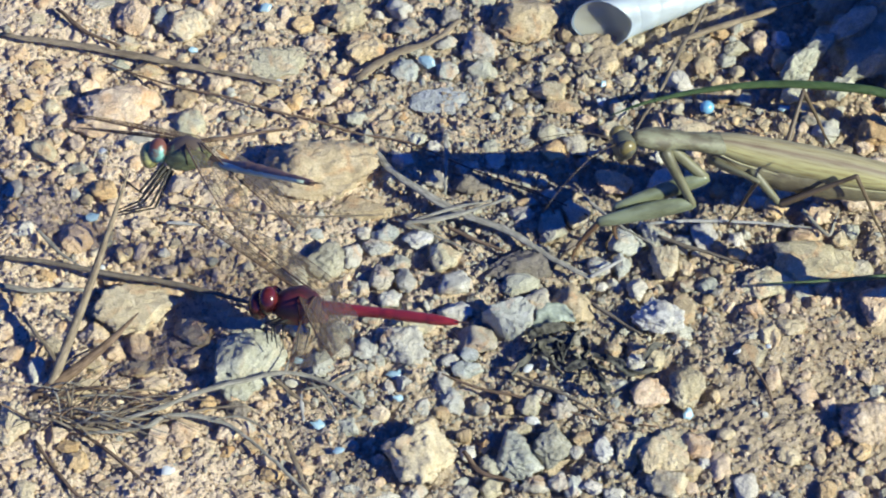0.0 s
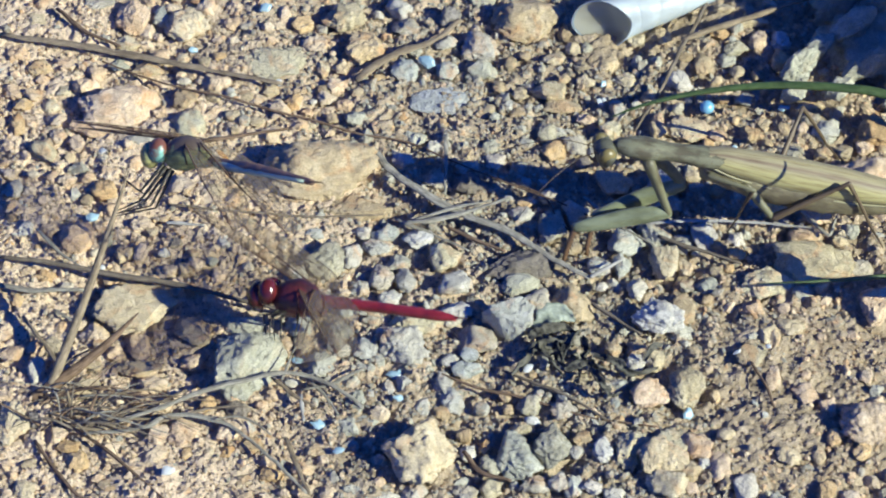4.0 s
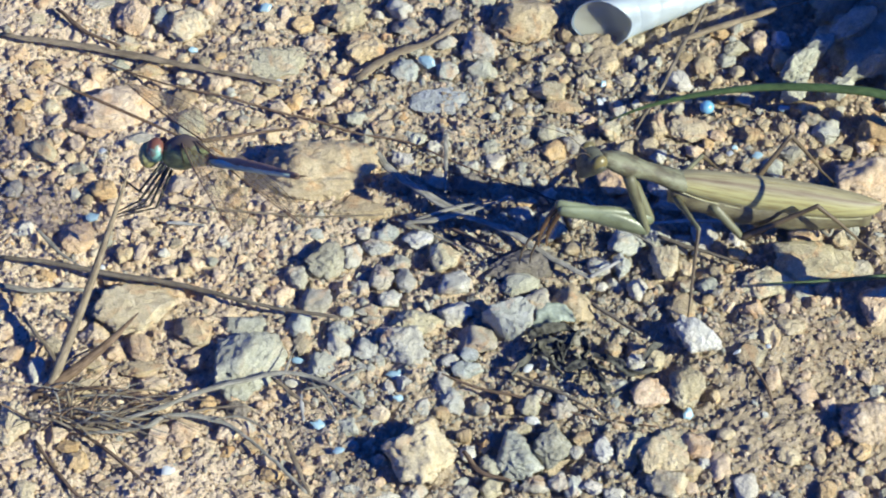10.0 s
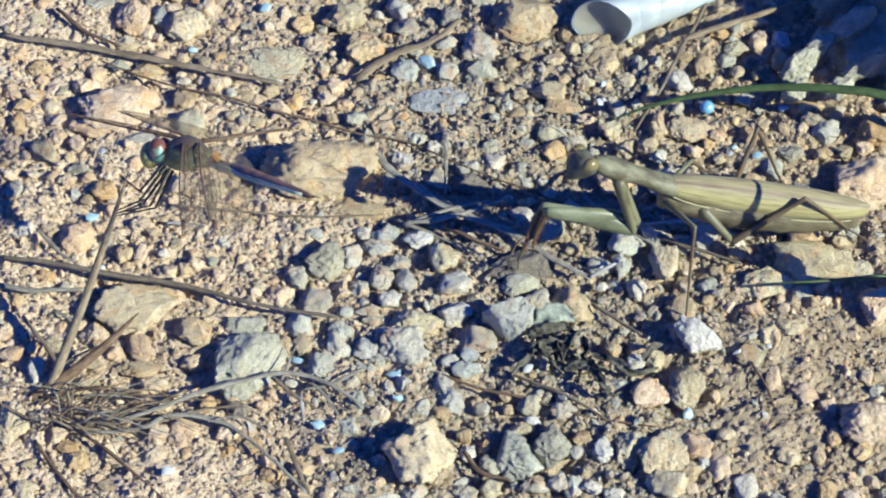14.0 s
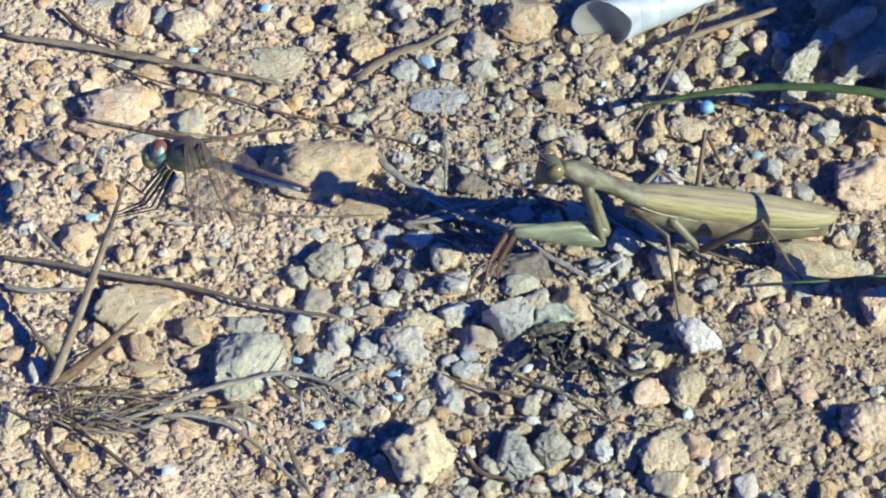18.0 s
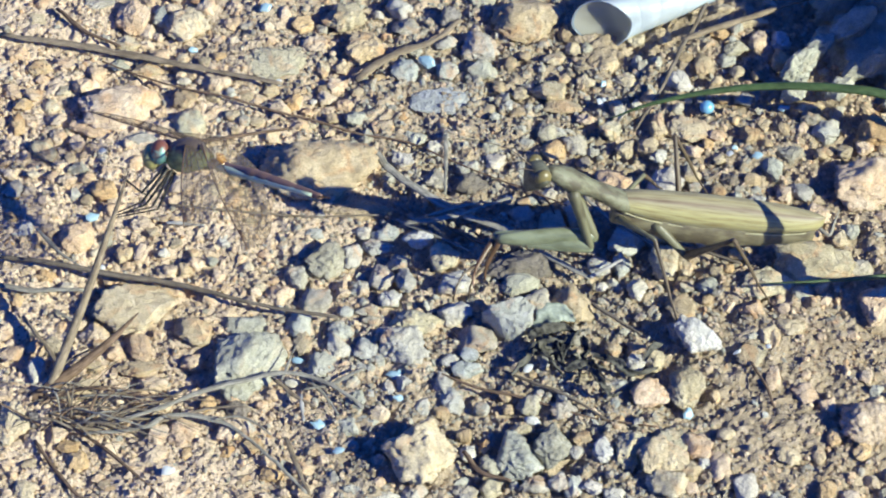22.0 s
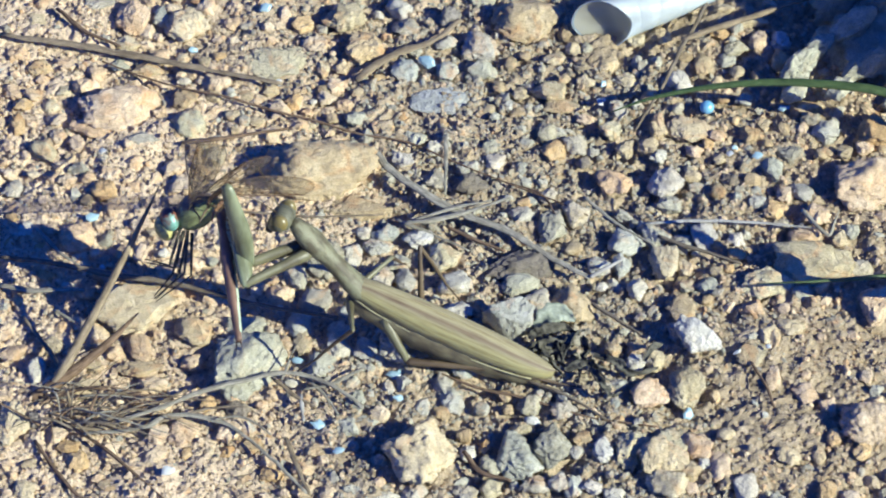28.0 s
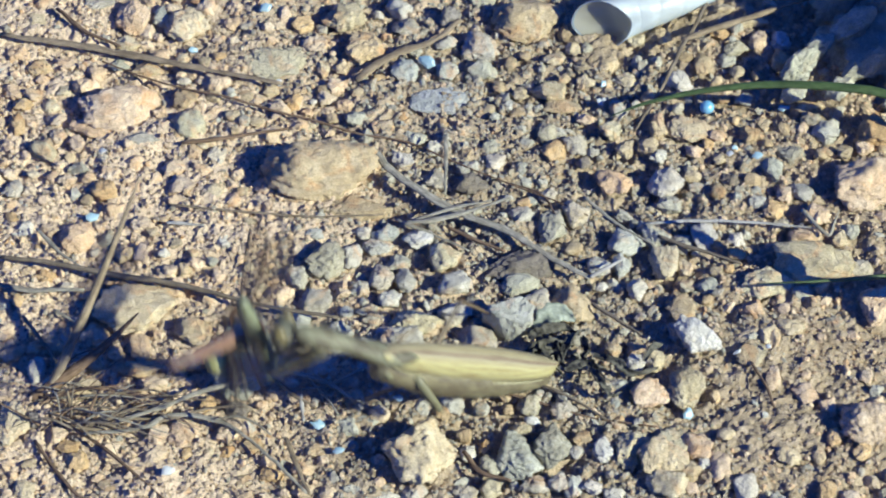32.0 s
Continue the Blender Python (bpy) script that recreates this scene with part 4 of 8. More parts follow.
stone(-0.0393, 0.0041, 0.0004, 0.0025, 0.0022, 0.0009, "cream")
stone(-0.0736, 0.0182, 0.0004, 0.0025, 0.0022, 0.0009, "cream")
stone(-0.0294, 0.0097, 0.0004, 0.0025, 0.0022, 0.0012, "tan")
stone(-0.0474, 0.0421, 0.0004, 0.0030, 0.0018, 0.0008, "white")
stone(0.0462, -0.0126, 0.0004, 0.0022, 0.0025, 0.0013, "tan")
stone(0.0527, 0.0245, 0.0004, 0.0022, 0.0025, 0.0013, "ochre")
stone(0.0499, 0.0423, 0.0004, 0.0025, 0.0021, 0.0011, "cream")
stone(-0.0099, 0.0306, 0.0004, 0.0025, 0.0021, 0.0011, "ochre")
stone(-0.0324, 0.0119, 0.0004, 0.0025, 0.0021, 0.0008, "cream")
stone(-0.0343, 0.0063, 0.0004, 0.0025, 0.0021, 0.0008, "tan")
stone(-0.0341, -0.0288, 0.0004, 0.0020, 0.0025, 0.0009, "white")
stone(0.0112, -0.0387, 0.0004, 0.0020, 0.0025, 0.0012, "tan")
stone(0.0301, -0.0413, 0.0004, 0.0020, 0.0025, 0.0012, "ochre")
stone(0.0534, -0.0497, 0.0004, 0.0020, 0.0025, 0.0012, "pink")
stone(0.0497, -0.0099, 0.0004, 0.0020, 0.0025, 0.0012, "tan")
stone(0.0504, -0.0051, 0.0004, 0.0020, 0.0025, 0.0012, "ochre")
stone(0.0528, 0.0318, 0.0004, 0.0020, 0.0025, 0.0012, "ochre")
stone(0.0300, 0.0414, 0.0004, 0.0020, 0.0025, 0.0012, "tan")
stone(-0.0076, 0.0333, 0.0004, 0.0020, 0.0025, 0.0012, "tan")
stone(-0.0752, 0.0231, 0.0004, 0.0020, 0.0025, 0.0009, "pink")
stone(-0.0769, 0.0012, 0.0004, 0.0020, 0.0025, 0.0009, "ochre")
stone(-0.0442, 0.0425, 0.0004, 0.0022, 0.0022, 0.0009, "pink")
stone(-0.0283, -0.0001, 0.0004, 0.0022, 0.0022, 0.0012, "bone")
stone(-0.0442, -0.0015, 0.0004, 0.0022, 0.0022, 0.0009, "tan")
stone(-0.0616, -0.0013, 0.0004, 0.0019, 0.0024, 0.0008, "cream")
stone(0.0152, -0.0306, 0.0004, 0.0020, 0.0021, 0.0011, "tan")
stone(0.0626, -0.0306, 0.0004, 0.0020, 0.0021, 0.0011, "pink")
stone(-0.0239, 0.0306, 0.0004, 0.0020, 0.0021, 0.0011, "cream")
stone(0.0713, -0.0180, 0.0003, 0.0015, 0.0027, 0.0009, "cream")
stone(0.0166, -0.0350, 0.0004, 0.0020, 0.0018, 0.0010, "rose")
stone(0.0659, -0.0217, 0.0004, 0.0020, 0.0018, 0.0010, "pink")
stone(-0.0377, 0.0293, 0.0004, 0.0020, 0.0018, 0.0008, "cream")
stone(-0.0074, -0.0383, 0.0003, 0.0015, 0.0019, 0.0009, "bone")
stone(-0.0237, 0.0369, 0.0003, 0.0017, 0.0016, 0.0009, "white")
stone(-0.0510, -0.0441, 0.0003, 0.0012, 0.0020, 0.0005, "cream")
stone(-0.0713, 0.0361, 0.0000, 0.0036, 0.0032, 0.0014, "cream")
stone(-0.0119, 0.0597, 0.0003, 0.0022, 0.0023, 0.0016, "white")
stone(-0.0081, 0.0383, 0.0002, 0.0024, 0.0016, 0.0012, "bone")
stone(-0.0617, -0.0338, 0.0001, 0.0062, 0.0049, 0.0021, "tan")
stone(-0.0705, -0.0509, 0.0000, 0.0036, 0.0032, 0.0014, "tan")
stone(-0.0452, -0.0551, 0.0000, 0.0032, 0.0032, 0.0014, "cream")
stone(0.0013, 0.0585, 0.0009, 0.0044, 0.0062, 0.0044, "clod")
stone(0.0572, 0.0581, 0.0004, 0.0062, 0.0030, 0.0021, "cream")
stone(0.0047, 0.0154, 0.0008, 0.0074, 0.0057, 0.0041, "clod")
stone(0.0140, 0.0195, 0.0004, 0.0032, 0.0027, 0.0020, "bone")
stone(0.0630, -0.0114, 0.0006, 0.0042, 0.0041, 0.0030, "grey")
stone(0.0035, -0.0446, 0.0005, 0.0028, 0.0032, 0.0023, "tan")
stone(0.0295, -0.0250, 0.0006, 0.0032, 0.0048, 0.0032, "tan")
stone(-0.0699, -0.0406, 0.0001, 0.0036, 0.0053, 0.0023, "clod")
stone(-0.0671, -0.0234, 0.0001, 0.0050, 0.0049, 0.0021, "tan")
stone(-0.0748, -0.0184, 0.0000, 0.0040, 0.0029, 0.0013, "tan")
stone(-0.0712, -0.0204, 0.0000, 0.0044, 0.0032, 0.0014, "clod")
stone(-0.0610, -0.0284, 0.0000, 0.0050, 0.0036, 0.0016, "cream")
stone(-0.0353, -0.0383, 0.0000, 0.0050, 0.0036, 0.0016, "clod")
stone(-0.0331, -0.0468, 0.0000, 0.0050, 0.0041, 0.0018, "tan")
stone(-0.0291, -0.0532, 0.0000, 0.0044, 0.0036, 0.0021, "ochre")
stone(-0.0339, -0.0545, 0.0000, 0.0040, 0.0034, 0.0015, "cream")
stone(-0.0559, -0.0558, 0.0000, 0.0060, 0.0036, 0.0016, "tan")
stone(-0.0216, -0.0481, 0.0000, 0.0044, 0.0034, 0.0020, "tan")
stone(-0.0158, -0.0471, 0.0004, 0.0034, 0.0027, 0.0020, "bone")
stone(-0.0370, -0.0481, 0.0000, 0.0040, 0.0034, 0.0015, "ochre")
stone(-0.0695, 0.0402, 0.0000, 0.0036, 0.0029, 0.0013, "cream")
stone(-0.0313, 0.0402, 0.0000, 0.0040, 0.0029, 0.0013, "tan")
stone(0.0512, 0.0166, 0.0005, 0.0040, 0.0034, 0.0025, "clod")
stone(0.0553, 0.0166, 0.0004, 0.0034, 0.0030, 0.0021, "tan")
stone(0.0491, 0.0137, 0.0005, 0.0030, 0.0034, 0.0025, "tan")

# the pale stone that the mantis's leg pushes along
rolled = stone(0.0448, -0.0203, 0.0008, 0.0094, 0.0066, 0.0046, "chalk", 1.0, 51)
tagged(rolled, "pale angular limestone lump with a bluish white face", "stone", "stones on the ground")
PLACED.pop()
# a tall weathered rock at the plot's corner, its near face in shade
boulder = stone(0.0835, 0.0560, 0.0030, 0.0320, 0.0280, 0.0120, "grey", 1.6, 41)
tagged(boulder, "tall weathered grey rock with a shaded craggy face", "rock")
for x, y, z, wide, deep, high, lean, seed in ((0.0652, 0.0425, 0.0040, 0.0088, 0.0050, 0.0058, -0.65, 35), (0.0640, 0.0375, 0.0026, 0.0062, 0.0045, 0.0040, -0.5, 84), (0.0722, 0.0368, 0.0036, 0.0062, 0.0040, 0.0048, -0.75, 123), (0.0690, 0.0475, 0.0045, 0.0070, 0.0046, 0.0046, -0.7, 86),
                                                       (0.0750, 0.0500, 0.0066, 0.0120, 0.0042, 0.0060, -0.6, 11), (0.0772, 0.0425, 0.0045, 0.0100, 0.0040, 0.0050, -0.7, 56),
                                                       (0.0725, 0.0560, 0.0070, 0.0120, 0.0045, 0.0052, -0.6, 145), (0.0800, 0.0545, 0.0090, 0.0110, 0.0040, 0.0052, -0.8, 20)):
    slab = stone(x, y, z, wide, deep, high, "grey", 1.4, seed)
    slab.rotation_euler = (0.1, lean, 0.35)
    tagged(slab, "splintered grey limestone slab leaning on a rock", "stone", "leaning slabs")
# a taller unseen rock, added beside it to shade its near face
tagged(stone(0.1060, 0.0460, 0.0080, 0.0300, 0.0300, 0.0560, "grey", 1.2, 31), "unseen upright grey rock added to shade a boulder", "rock")


# ---- a snail shell ----
def snail_shell(start, end, size):
    """A long spiral shell with a wide slanting mouth at start, its tip towards end."""
    root = tagged(new("snail_shell"), "bleached white empty snail shell lying on its side", "snail shell")
    start, end = Vector(start), Vector(end)
    axis = (end - start).normalized()
    u = axis.cross(Vector((0, 0, 1))).normalized()
    w = u.cross(axis)
    root.location = start
    toward = (Vector((-0.25, -0.80, 0.15)) - axis * axis.dot(Vector((-0.25, -0.80, 0.15)))).normalized()
    bm = bmesh.new()
    sides, steps, length = 40, 90, size * 2.3

    def ring(x, r, thin):
        out = []
        for k in range(sides):
            b = 2 * math.pi * k / sides
            c = u * math.cos(b) + w * math.sin(b)
            turn = (x / (size * 0.52) - b / (2 * math.pi)) % 1
            groove = 1 - (0.022 * math.exp(-((turn if turn < 0.5 else 1 - turn) / 0.09) ** 2) + 0.008 * math.cos(2 * math.pi * turn)) * min(1, x / (size * 1.4)) * (not thin)
            slant = 0.95 * r * c.dot(toward) * max(0, 1 - x / (size * 0.8))
            grow = 1 + 0.035 * noise.noise(c * 1.6 + axis * x * 160)
            squash = 1 - 0.38 * max(0.0, 1 - x / (size * 0.9)) * abs(c.dot(toward)) ** 2
            out.append(bm.verts.new(axis * (x + slant) + c * r * groove * grow * squash))
        return out

    inner = [ring(size * 0.34 * (1 - i / 8) + 0.0001, size * (0.24 + 0.25 * (i / 8) ** 0.6), True) for i in range(9)]
    for p, q in zip(inner, inner[1:]):
        for k in range(sides):
            bm.faces.new((p[k], q[k], q[(k + 1) % sides], p[(k + 1) % sides]))
    bm.faces.new(inner[0])
    part("inner_wall", bm, MAT["snail_inside"], root, "dull tan lining of the shell mouth")
    bm = bmesh.new()
    rings = [ring(0.0001, size * 0.495, True)]
    rings += [ring(length * i / steps, size * 0.47 * (1 + 0.10 * math.exp(-i / 9)) * (1 - 0.40 * i / steps), False) for i in range(steps + 1)]
    for p, q in zip(rings, rings[1:]):
        for k in range(sides):
            bm.faces.new((p[k], q[k], q[(k + 1) % sides], p[(k + 1) % sides]))
    bm.faces.new(rings[-1][::-1])
    rim = [v.co.copy() for v in rings[1]]
    part("spiral_wall", bm, MAT["snail"], root, "smooth white spiral wall")
    bm = bmesh.new()
    tube(bm, rim + rim[:2], [size * 0.006] * (sides + 2), 8)
    part("lip", bm, MAT["snail"], root, "thickened rim of the shell mouth")
    for i in range(6):
        p = start.lerp(end, i / 5)
        PLACED.append((p.x, p.y, size * 0.75, size * 0.75))
    return root

snail_shell((0.0292, 0.0537, 0.0040), (0.0514, 0.0637, 0.0046), 0.0096)


# ---- chips of shell ----
def chip(x, y, size, turn, mat, label):
    bm = bmesh.new()
    n = 9
    top = [Vector((size * rng.uniform(0.28, 0.58) * math.cos(2 * math.pi * k / n), size * rng.uniform(0.18, 0.42) * math.sin(2 * math.pi * k / n), 0)) for k in range(n)]
    rings = []
    for scale, z in ((0.0, 0.10), (0.6, 0.08), (1.0, 0.0), (1.0, -0.06), (0.5, 0.02), (0.0, 0.04)):
        rings.append([bm.verts.new(p * scale + Vector((0, 0, z * size))) for p in top] if scale else [bm.verts.new((0, 0, z * size))])
    for a, b in zip(rings, rings[1:]):
        for k in range(n):
            if len(a) == 1:
                bm.faces.new((a[0], b[k], b[(k + 1) % n]))
            elif len(b) == 1:
                bm.faces.new((a[k], b[0], a[(k + 1) % n]))
            else:
                bm.faces.new((a[k], b[k], b[(k + 1) % n], a[(k + 1) % n]))
    me = bpy.data.meshes.new("shell_chip")
    bm.to_mesh(me)
    bm.free()
    me.materials.append(MAT[mat])
    ob = tagged(new("shell_chip", me), label, "shell chip", "shell chips on the ground")
    ob.matrix_world = pose(x, y, ground_height(x, y) + 0.0011, rng.uniform(20, 48), rng.uniform(-25, 25), turn)
    PLACED.append((x, y, size * 0.6, size * 0.5))


chip(-0.0328, 0.0599, 0.0030, 10, "chip", "small pale blue chip of shell on soil")
chip(-0.0028, 0.0464, 0.0036, -15, "chip", "small pale blue chip of shell on soil")
chip(-0.0621, 0.0070, 0.0027, 10, "chip", "small pale blue chip of shell on soil")
chip(-0.0466, -0.0542, 0.0030, 20, "whitechip", "small white chip of shell on soil")
chip(0.0420, -0.0395, 0.0030, 60, "chip", "small pale blue chip of shell on soil")
chip(-0.0083, -0.0304, 0.0030, 12, "chip", "small pale blue chip of shell on soil")
chip(-0.0457, 0.0503, 0.0020, 10, "chip", "small pale blue chip of shell on soil")
chip(-0.0214, -0.0427, 0.0028, 0, "chip", "small pale blue chip of shell on soil")
chip(-0.0252, -0.0276, 0.0022, 0, "chip", "small pale blue chip of shell on soil")
chip(0.0516, 0.0225, 0.0015, 0, "whitechip", "small white chip of shell on soil")
chip(0.0565, 0.0218, 0.0020, 0, "chip", "small pale blue chip of shell on soil")
chip(0.0619, 0.0356, 0.0024, 10, "chip", "small pale blue chip of shell on soil")
chip(0.0292, 0.0407, 0.0018, 70, "chip", "small pale blue chip of shell on soil")
chip(0.0286, 0.0366, 0.0020, 80, "whitechip", "small white chip of shell on soil")
chip(-0.0300, 0.0415, 0.0018, 0, "whitechip", "small white chip of shell on soil")
chip(0.0292, 0.0370, 0.0012, 0, "whitechip", "small white chip of shell on soil")
chip(-0.0612, 0.0228, 0.0015, 0, "whitechip", "small white chip of shell on soil")
chip(0.0525, 0.0235, 0.0014, 0, "chip", "small pale blue chip of shell on soil")
chip(-0.0601, -0.0050, 0.0014, 0, "whitechip", "small white chip of shell on soil")
chip(0.0564, -0.0251, 0.0014, 0, "whitechip", "small white chip of shell on soil")
chip(-0.0177, -0.0492, 0.0024, 0, "chip", "small pale blue chip of shell on soil")
chip(-0.0077, -0.0378, 0.0020, 0, "chip", "small pale blue chip of shell on soil")
chip(0.0510, -0.0260, 0.0018, 0, "whitechip", "small white chip of shell on soil")
chip(0.0148, -0.0296, 0.0022, 40, "whitechip", "small white chip of shell on soil")
bm = bmesh.new()
ball(bm, (0, 0, 0), (1.35, 1.3, 1.25))
me = bpy.data.meshes.new("blue_bead")
bm.to_mesh(me)
bm.free()
me.materials.append(MAT["bead"])
me.polygons.foreach_set("use_smooth", [True] * len(me.polygons))
bead = tagged(new("blue_bead", me), "small round pale blue bead on soil", "bead")
bead.location = (0.0479, 0.0347, 0.0011)



# ---- dead curled leaf ----
def curled(path, wide, twist, crease=1.0):
    """A bent leathery ribbon with thickness."""
    bm = bmesh.new()
    pts = spline([Vector(p) for p in path], 8)
    rows = []
    for i, p in enumerate(pts):
        s = i / (len(pts) - 1)
        d = (pts[min(i + 1, len(pts) - 1)] - pts[max(i - 1, 0)]).normalized()
        side = (Matrix.Rotation(twist * s + 0.3, 3, d) @ d.cross(Vector((0, 0, 1))).normalized())
        nrm = side.cross(d)
        half = wide * (0.25 + 0.75 * math.sin(math.pi * min(1, 0.1 + s * 0.9))) * (1 + 0.6 * noise.noise(p * 900))
        row = []
        for k in (-1, -0.5, 0, 0.5, 1):
            row.append(p + side * half * k + nrm * half * (0.55 * k * k + crease * (0.8 * noise.noise(p * 1100 + side * k) + 0.9 * noise.noise(p * 2300 + side * 3 * k))))
        rows.append(([bm.verts.new(v + nrm * 0.00008) for v in row], [bm.verts.new(v - nrm * 0.00008) for v in row]))
    for (a, b), (c, d) in zip(rows, rows[1:]):
        for k in range(4):
            bm.faces.new((a[k], a[k + 1], c[k + 1], c[k]))
            bm.faces.new((b[k + 1], b[k], d[k], d[k + 1]))
        bm.faces.new((a[0], c[0], d[0], b[0]))
        bm.faces.new((c[4], a[4], b[4], d[4]))
    return bm


dead_leaf = tagged(new("dead_leaf"), "dark grey curled dead leaf crumpled on the gravel", "leaf")

part("leaf_lobe", curled([(0.0148, -0.0233, 0.0020), (0.0172, -0.0224, 0.0030), (0.0207, -0.0216, 0.0030), (0.0232, -0.0223, 0.0020)], 0.0009, 1.0), MAT["deadleaf"], dead_leaf)
part("leaf_lobe", curled([(0.0241, -0.0240, 0.0030), (0.0250, -0.0267, 0.0025), (0.0240, -0.0303, 0.0020), (0.0235, -0.0327, 0.0015)], 0.0008, 1.5), MAT["deadleaf"], dead_leaf)
part("leaf_lobe", curled([(0.0254, -0.0312, 0.0030), (0.0272, -0.0360, 0.0040), (0.0287, -0.0378, 0.0030), (0.0307, -0.0357, 0.0015)], 0.0008, -1.2), MAT["deadleaf"], dead_leaf)
part("leaf_lobe", curled([(0.0172, -0.0245, 0.0030), (0.0196, -0.0267, 0.0025), (0.0211, -0.0298, 0.0015)], 0.0011, 0.8), MAT["deadleaf"], dead_leaf)
part("leaf_lobe", curled([(0.0259, -0.0285, 0.0030), (0.0298, -0.0303, 0.0035), (0.0327, -0.0316, 0.0020), (0.0371, -0.0303, 0.0020)], 0.0008, 1.0), MAT["deadleaf"], dead_leaf)
part("leaf_lobe", curled([(0.0347, -0.0289, 0.0020), (0.0362, -0.0270, 0.0035), (0.0380, -0.0254, 0.0025)], 0.0006, 0.6), MAT["deadleaf"], dead_leaf)
part("leaf_lobe", curled([(0.0143, -0.0269, 0.0020), (0.0187, -0.0257, 0.0035), (0.0226, -0.0252, 0.0020)], 0.0010, 1.8), MAT["deadleaf"], dead_leaf)
part("leaf_lobe", curled([(0.0201, -0.0289, 0.0020), (0.0221, -0.0250, 0.0035), (0.0246, -0.0216, 0.0020)], 0.0008, -1.4), MAT["deadleaf"], dead_leaf)
part("leaf_lobe", curled([(0.0211, -0.0305, 0.0015), (0.0249, -0.0299, 0.0030), (0.0284, -0.0309, 0.0020)], 0.0009, 1.6), MAT["deadleaf"], dead_leaf)
part("leaf_lobe", curled([(0.0163, -0.0223, 0.0020), (0.0177, -0.0285, 0.0030), (0.0210, -0.0322, 0.0015)], 0.0008, -1.8), MAT["deadleaf"], dead_leaf)
part("leaf_lobe", curled([(0.0177, -0.0249, 0.0020), (0.0152, -0.0281, 0.0025), (0.0118, -0.0322, 0.0020)], 0.0008, 1.4), MAT["deadleaf"], dead_leaf)
part("leaf_lobe", curled([(0.0158, -0.0212, 0.0022), (0.0180, -0.0196, 0.0034), (0.0206, -0.0188, 0.0034), (0.0230, -0.0196, 0.0024)], 0.0017, 0.5, 0.3), MAT["paleleaf"], dead_leaf, "pale grey-green lit lobe of the leaf")


# ---- grass ----
def blade(name, pts, r, mat, label, flat=0.35):
    """A tapering grass blade; its origin is at its root."""
    base = Vector(pts[0])
    path = [p - base for p in spline(pts, 8)]
    bm = bmesh.new()
    n = len(path) - 1
    tube(bm, path, [r * (1 - (i / n) ** 2.2) + r * 0.10 for i in range(n + 1)], 8, flat, Vector((0.2, -0.5, 1)))
    me = bpy.data.meshes.new(name)
    bm.to_mesh(me)
    bm.free()
    me.materials.append(STALK[mat])
    me.polygons.foreach_set("use_smooth", [True] * len(me.polygons))
    ob = tagged(new(name, me), label, name.replace("_", " "))
    ob.location = base
    return ob


green_blade = blade("sedge", [(0.0988, 0.0156, 0.0000), (0.0887, 0.0248, 0.0080), (0.0794, 0.0278, 0.0110), (0.0695, 0.0292, 0.0115), (0.0584, 0.0301, 0.0110), (0.0473, 0.0301, 0.0095), (0.0372, 0.0296, 0.0070), (0.0300, 0.0289, 0.0040)], 0.00090, "green", "long arching green grass blade over the stones", 0.50)
blade("sedge", [(0.0851, -0.0064, 0.0010), (0.0776, -0.0095, 0.0030), (0.0706, -0.0126, 0.0055), (0.0635, -0.0142, 0.0065), (0.0538, -0.0133, 0.0050)], 0.00040, "green", "thin green grass blade over a grey stone", 0.50)
# out of view, added only to throw a shadow band across mantis and stones
blade("sedge", [(0.1245, -0.0109, 0.0000), (0.1145, -0.0155, 0.0070), (0.0971, -0.0193, 0.0120), (0.0825, -0.0196, 0.0140), (0.0834, -0.0163, 0.0165), (0.0829, -0.0166, 0.0200), (0.0820, -0.0158, 0.0260), (0.0818, -0.0141, 0.0300), (0.0827, -0.0088, 0.0340)], 0.00190, "green", "unseen arching sedge leaf added for its shadow", 0.50)
perch = blade("perch_stalk", [(-0.0686, -0.0361, -0.0005), (-0.0666, -0.0320, 0.0025), (-0.0618, -0.0217, 0.0100), (-0.0574, -0.0123, 0.0185), (-0.0544, -0.0039, 0.0235)], 0.00085, "oldstraw", "dry pale stalk leaning over the stones", 0.80)
blade("twig", [(-0.0709, -0.0361, 0.0000), (-0.0646, -0.0321, 0.0020), (-0.0579, -0.0275, 0.0050), (-0.0525, -0.0234, 0.0085)], 0.00100, "bark", "short brown forked twig rising from the soil", 0.80)
blade("forked_twig", [(0.0638, 0.0072, 0.0025), (0.0660, 0.0036, 0.0025), (0.0682, 0.0015, 0.0020), (0.0692, 0.0034, 0.0030), (0.0703, 0.0060, 0.0040)], 0.00040, "greystraw", "small pale forked twig on the stones", 0.90)


